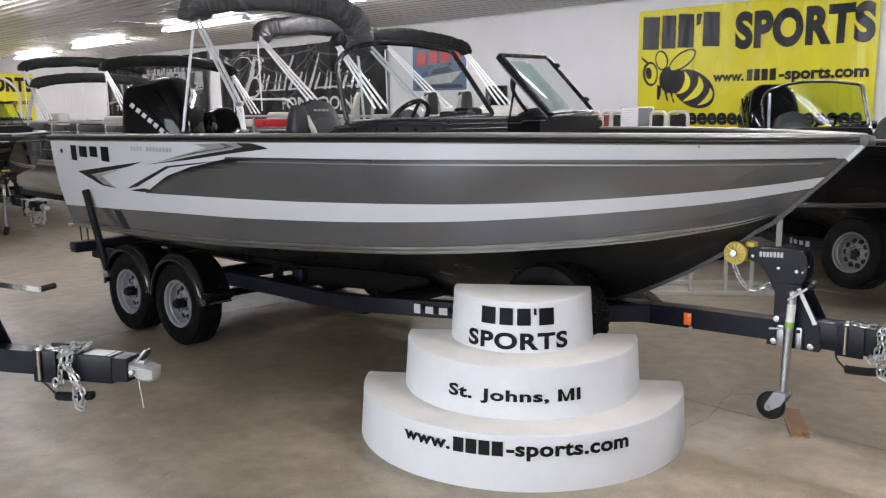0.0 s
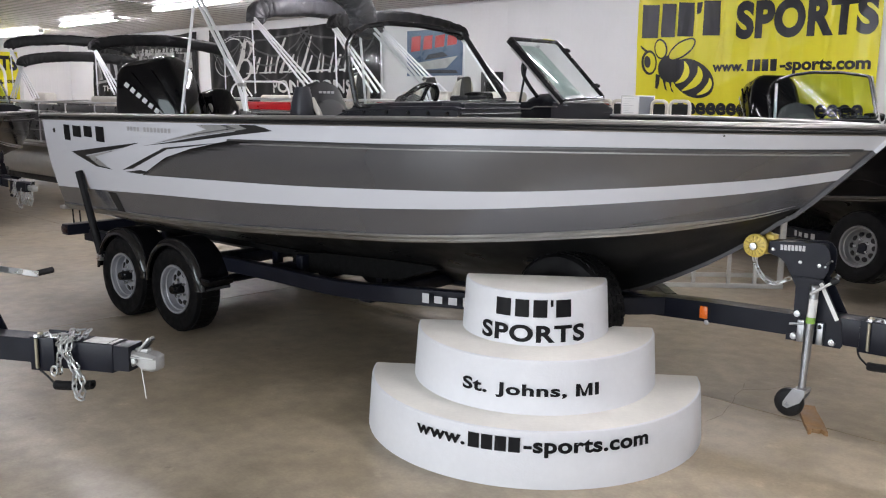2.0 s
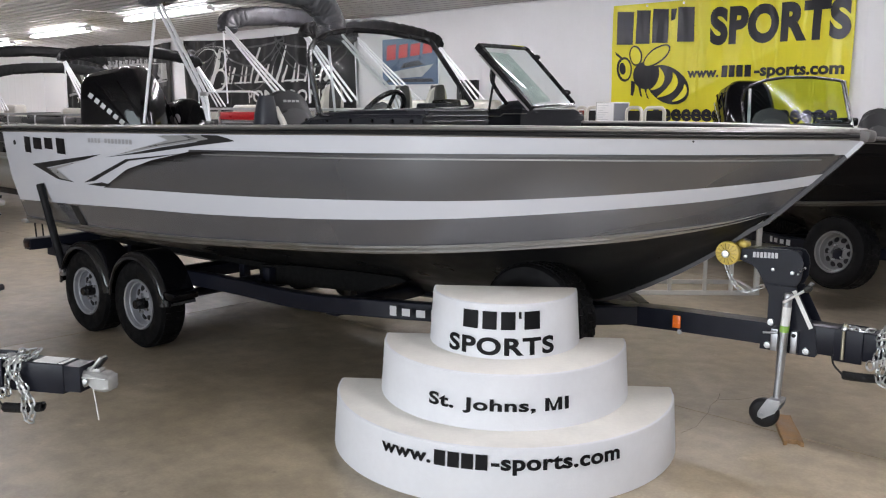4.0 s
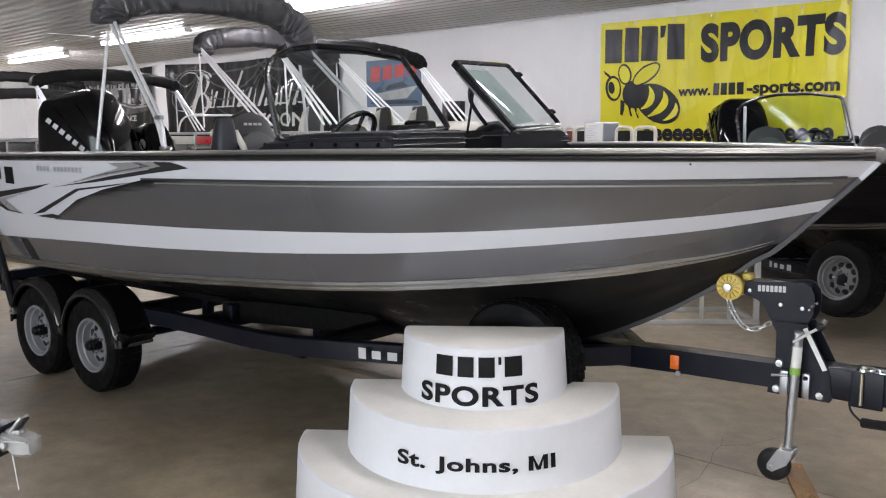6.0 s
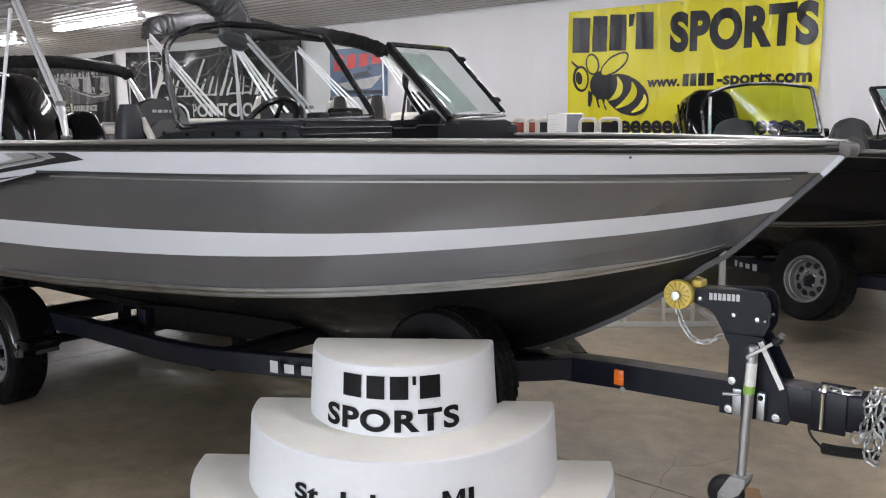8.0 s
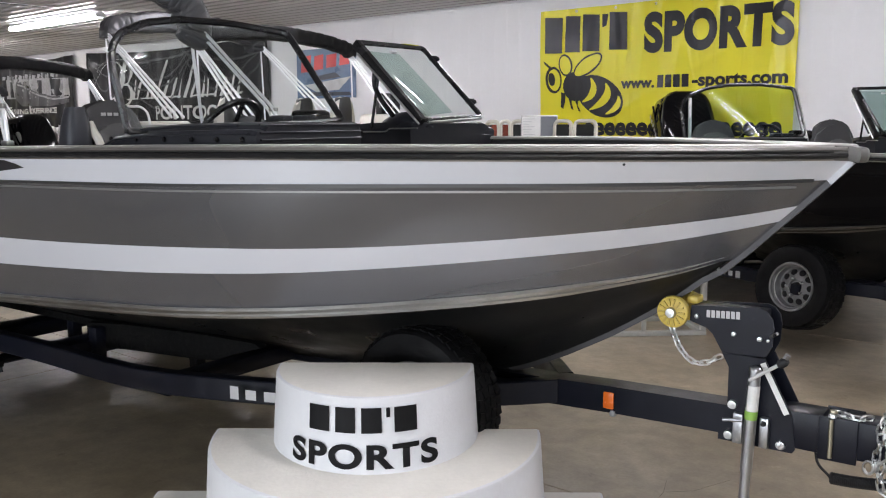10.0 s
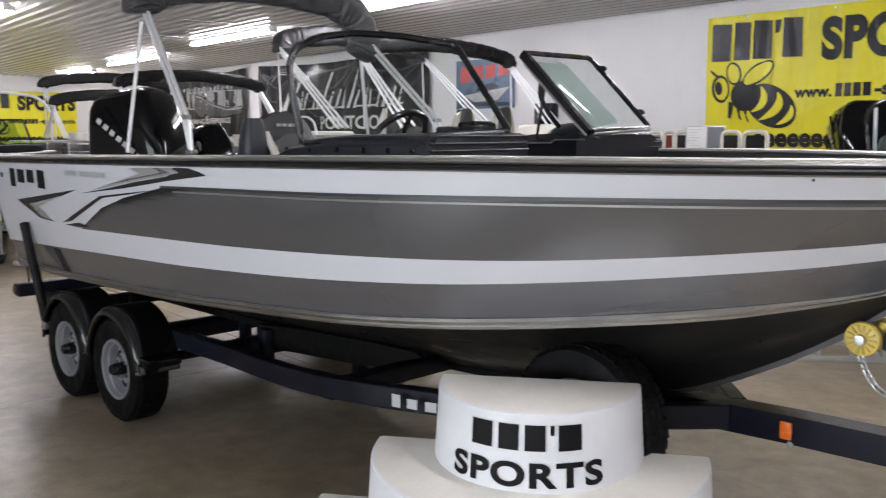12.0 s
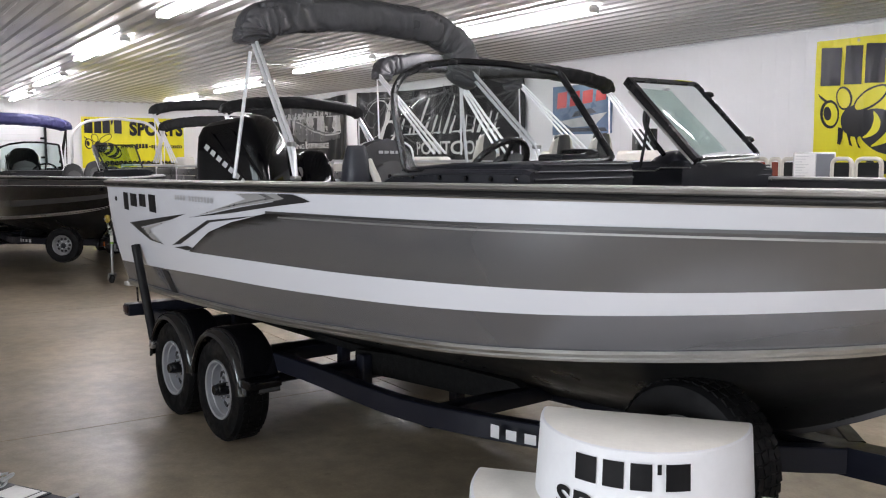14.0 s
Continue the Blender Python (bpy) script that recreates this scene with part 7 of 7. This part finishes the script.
def pontoon_boat(m, length, width, deck, top, panel, label, biminis, red=False, couches=(), chairs=(), fence=None):
    """A pontoon boat: two logs, deck, fenced rail with panels, couches, folded tops."""
    b = thing("pontoon_boat", m, label, "boat", "pontoon boats")
    hw = width / 2
    for s in (-1, 1):
        yy = s * (hw - 0.36)
        part("pontoon", turned([(0, -0.15), (0.14, -0.05), (0.26, 0.2), (0.30, 0.5), (0.30, length - 0.6), (0.22, length - 0.2), (0.06, length + 0.15), (0, length + 0.2)], axis((0, yy, deck - 0.36), (1, 0, 0)), 28, False), LOG_ALU, b, "brushed aluminium pontoon")
        part("bunk", boxed(0.4, length - 0.6, yy - 0.10, yy + 0.10, 0.10, deck - 0.63, 0.01), NAVY_STEEL, b)
        for x in (0.9, length - 1.2):
            part("stand_foot", boxed(x - 0.06, x + 0.06, yy - 0.16, yy + 0.16, 0.0, 0.12, 0.01), NAVY_STEEL, b)
    part("deck", boxed(0, length, -hw, hw, deck - 0.06, deck, 0.008), ALU_DULL, b)
    part("deck_trim", boxed(-0.02, length + 0.02, -hw - 0.02, hw + 0.02, deck - 0.075, deck - 0.03, 0.01), ALU, b)
    fence = fence or length
    n = max(3, int(fence / 1.05))
    for s in (-1, 1):
        for i in range(n):
            x0, x1 = fence * i / n + 0.03, fence * (i + 1) / n - 0.03
            y = s * (hw - 0.03)
            part("fence_panel", boxed(x0, x1, y - 0.008, y + 0.008, deck + 0.03, top - 0.16, 0.004), panel, b)
            if not red:
                for zz in (0.36, 0.68):
                    part("panel_rib", boxed(x0, x1, y - 0.014, y + 0.014, deck + 0.03 + (top - deck - 0.19) * zz - 0.007, deck + 0.03 + (top - deck - 0.19) * zz + 0.007, 0.003), ALU_DULL, b)
            part("fence_band", boxed(x0, x1, y - 0.012, y + 0.012, top - 0.15, top - 0.04, 0.004), mat("red_fence_band", (0.45, 0.015, 0.02), 0.3, 0, 0.08, 8) if red and i == 1 else (CREAM_PANEL if red else panel), b)
            part("fence_post", boxed(x0 - 0.045, x0 - 0.015, y - 0.016, y + 0.016, deck, top - 0.01, 0.004), ALU, b)
        part("top_rail", sweep(bmesh.new(), [(0.02, s * (hw - 0.03), top), (fence - 0.02, s * (hw - 0.03), top)], [(-0.02, -0.016), (0.02, -0.016), (0.02, 0.012), (0.012, 0.018), (-0.012, 0.018), (-0.02, 0.012)]), ALU, b, "bright top rail")
    for x in (0.02, fence - 0.02):
        part("fence_panel", boxed(x - 0.008, x + 0.008, -hw + 0.05, hw - 0.05, deck + 0.03, top - 0.04, 0.004), panel, b)
        part("top_rail", boxed(x - 0.016, x + 0.016, -hw + 0.03, hw - 0.03, top - 0.016, top + 0.016, 0.005), ALU, b, "bright top rail")
    for x, y, w, h in couches:
        part("couch_back", boxed(x - w / 2, x + w / 2, y - 0.11, y + 0.11, deck + 0.1, h, 0.055, 4), VINYL_CREAM, b, "cream vinyl couch back")
        part("couch_seat", boxed(x - w / 2, x + w / 2, y - 0.5 if y > 0 else y, y if y > 0 else y + 0.5, deck + 0.05, deck + 0.42, 0.06, 4), VINYL_CREAM, b, "cream vinyl couch seat")
    for x, y, z in chairs:
        seat(b, x, y, z, 180, True, 0.8)
    for k, (x, h, material, lean, foot) in enumerate(biminis):
        e = hw - 0.05
        drop, post = (0.22, e) if material is CANVAS_MID else (0.12, e)
        e -= 0.09 if material is CANVAS_MID else 0.0
        line = spline([(x, -e, h - drop), (x, -e + 0.05, h - 0.01 - 0.1 * drop), (x, -e * 0.6, h + 0.06), (x, 0, h + 0.10), (x, e * 0.6, h + 0.06), (x, e - 0.05, h - 0.01 - 0.1 * drop), (x, e, h - drop)], 20)
        boot(b, line, 0.138 if material is CANVAS_MID else 0.125 if material is CANVAS_BLUE else 0.095, material, 11 + k, 0.8)
        for s in (-1, 1):
            for d in (-0.05, 0.0, 0.05):
                part("bow_tube", rodded((x + d * 0.8, s * post, h - 0.10), (x + lean + d * 2.4, s * post, foot), 0.015, 8), SATIN_BLACK if material is CANVAS_BLUE else TUBE_ALU, b, "dark tube" if material is CANVAS_BLUE else "bright aluminium tube")
            part("stay", rodded((x + 0.02, s * post, h - 0.12), (x + lean * 0.05, s * post, foot - 0.02), 0.011, 8), SATIN_BLACK if material is CANVAS_BLUE else TUBE_ALU, b, "dark stay" if material is CANVAS_BLUE else "bright aluminium stay")
    return b


GREY_PANEL = mat("graphite_fence_panel", (0.11, 0.11, 0.11), 0.3, 0.6, 0.12, 6)
CREAM_PANEL = mat("cream_fence_panel", (0.55, 0.53, 0.48), 0.35, 0, 0.06, 6)
P_MID = pontoon_boat(pose(-11.6, 8.95, 0, 0, 0, -2), 7.0, 2.65, 0.90, 1.66, GREY_PANEL, "pontoon boat with red bands and folded canvas tops", [(1.2, 2.95, CANVAS_MID, 1.45, 1.76), (3.05, 2.70, CANVAS_BLACK, 0.85, 1.76)], True,
                    [(1.7, -0.95, 1.3, 1.72), (4.0, 1.0, 0.9, 1.80), (2.6, 1.0, 1.0, 1.80)], [(2.78, -0.85, 2.00), (4.07, -0.85, 1.93), (4.66, -0.85, 1.93)], 5.4)
grip = [P_MID.matrix_basis.inverted() @ Vector(p) for p in ((-11.02, 7.65, 1.66), (-10.96, 7.65, 1.83), (-10.80, 7.65, 1.912), (-9.80, 7.65, 1.903), (-9.66, 7.65, 1.83), (-9.62, 7.65, 1.66))]
part("grab_rail", tubed(rounded(grip, 0.10), 0.014, 8), TUBE_ALU, P_MID, "bright bent grab rail")
frame_cream = mat("cream_rail_paint", (0.58, 0.55, 0.48), 0.35, 0, 0.05, 8)
for x0, x1, inset in ((-5.74, -5.57, mat("rust_red_panel", (0.16, 0.022, 0.008), 0.4, 0, 0.2, 10, 0, 60, 0, 0.25)), (-5.54, -5.42, MATS["rust_red_panel"]), (-5.40, -5.20, mat("dark_gate_panel", (0.004, 0.0045, 0.005), 0.5, 0, 0.1, 10, 0, 60, 0, 0.2)), (-4.86, -4.66, MATS["dark_gate_panel"]), (-4.62, -4.37, MATS["dark_gate_panel"])):
    p = P_MID.matrix_basis.inverted() @ Vector(((x0 + x1) / 2, 9.3, 0))
    h = (x1 - x0) / 2
    gate = part("gate_frame", tubed(rounded([(p.x - h, p.y, 0.92), (p.x - h, p.y, 1.695), (p.x + h, p.y, 1.695), (p.x + h, p.y, 0.92)], 0.07), 0.022, 10), frame_cream, P_MID, "cream rounded gate frame")
    part("gate_panel", boxed(p.x - h + 0.02, p.x + h - 0.02, p.y - 0.008, p.y + 0.008, 0.95, 1.66, 0.004), inset, gate)
pontoon_boat(pose(-18.6, 8.15, 0, 0, 0, -2), 6.3, 2.5, 0.85, 1.56, GREY_PANEL, "graphite pontoon boat with black folded canvas tops", [(2.0, 2.62, CANVAS_BLACK, 1.0, 1.62), (2.5, 2.30, CANVAS_BLACK, -0.5, 1.62), (5.3, 2.50, CANVAS_BLACK, 0.7, 1.70)], False, [(1.5, 0.95, 1.3, 1.66), (3.8, 0.95, 1.5, 1.66), (2.7, -0.9, 0.5, 1.72)])
pontoon_boat(pose(-27.0, 5.48, 0, 0, 0, -3), 6.9, 2.6, 0.85, 1.50, CREAM_PANEL, "pontoon boat with a navy folded canvas top", [(6.4, 2.42, CANVAS_BLUE, -0.6, 1.6)], False, [(5.0, 0.95, 1.6, 1.55)])


def tower_arch():
    ob = thing("tow_arch", pose(-20.9, 7.6, 0, 0, 0, -3), "white tubular tow arch standing on posts", "arch")
    part("arch_tube", tubed(rounded([(0, -1.0, 0.0), (0, -0.98, 2.25), (0, -0.7, 2.52), (0, 0, 2.60), (0, 0.7, 2.52), (0, 0.98, 2.25), (0, 1.0, 0.0)], 0.2), 0.03, 12), mat("white_tube_paint", (0.75, 0.75, 0.75), 0.3), ob)
    for s in (-1, 1):
        part("arch_foot", boxed(-0.15, 0.15, s - 0.1, s + 0.1, 0, 0.03, 0.005), NAVY_STEEL, ob)


tower_arch()


# price sheet on the pontoon rail
sheet_ob = thing("price_sheet", pose(-5.08, 9.35, 1.50, 0, 0, 28), "white price sheet in a grey frame on the pontoon rail", "sign")
part("frame", boxed(-0.20, 0.20, -0.012, 0.012, -0.06, 0.26, 0.006), ALU_DULL, sheet_ob)
part("paper", boxed(-0.188, 0.01, -0.0155, -0.012, -0.045, 0.245), mat("white_paper", (0.75, 0.75, 0.74), 0.6), sheet_ob)
part("paper", boxed(0.02, 0.188, -0.0155, -0.012, -0.045, 0.245), mat("grey_paper", (0.16, 0.17, 0.19), 0.6), sheet_ob)
part("clip", boxed(-0.02, 0.02, -0.02, 0.02, -0.10, -0.05, 0.004), ALU_DULL, sheet_ob)
for k in range(9):
    part("print_line", boxed(-0.175, -0.05 - 0.03 * (k % 3), -0.0165, -0.0157, 0.215 - 0.028 * k, 0.222 - 0.028 * k), mat("grey_print", (0.55, 0.55, 0.56), 0.6), sheet_ob)


def low_rack():
    """A pale steel rack on the floor behind the bow."""
    ob = thing("steel_rack", pose(-3.38, 6.90, 0, 0, 0, 39), "pale grey welded steel rack on the concrete", "rack")
    steel = mat("pale_grey_steel", (0.52, 0.52, 0.50), 0.45, 0.2, 0.1, 10)
    part("bottom_rail", boxed(-0.45, 1.08, -0.02, 0.02, 0.0, 0.04, 0.004), steel, ob)
    for x in (-0.42, -0.06, 0.26, 0.58, 0.82):
        part("post", boxed(x - 0.016, x + 0.016, -0.016, 0.016, 0.04, 0.44, 0.003), steel, ob)
    part("top_rail", boxed(-0.45, 0.84, -0.02, 0.02, 0.44, 0.48, 0.004), steel, ob)
    part("end_post", boxed(1.03, 1.075, -0.022, 0.022, 0.04, 0.92, 0.004), steel, ob)
    part("back_rail", boxed(-0.45, 1.08, 0.50, 0.54, 0.0, 0.04, 0.004), steel, ob)
    for x in (-0.43, 1.05):
        part("cross_rail", boxed(x - 0.02, x + 0.02, 0.02, 0.50, 0.0, 0.04, 0.004), steel, ob)


low_rack()

# wooden chock by the jack wheel
chock = thing("wood_block", pose(-1.155, 4.22, 0, 0, 0, -63), "worn orange-brown wooden board lying under the jack", "board")
bm = bmesh.new()
edge = [(-0.21, -0.046), (0.10, -0.050), (0.17, -0.047), (0.215, -0.050), (0.205, -0.034), (0.180, -0.026), (0.186, 0.010), (0.176, 0.020), (0.212, 0.034), (0.218, 0.047), (0.08, 0.049), (-0.12, 0.044), (-0.20, 0.047), (-0.205, 0.012)]
f = bm.faces.new([bm.verts.new((x, y, 0.0)) for x, y in edge])
r = bmesh.ops.extrude_face_region(bm, geom=[f])
bmesh.ops.translate(bm, vec=(0, 0, 0.022), verts=[v for v in r["geom"] if isinstance(v, bmesh.types.BMVert)])
part("board", bm, WOOD, chock)
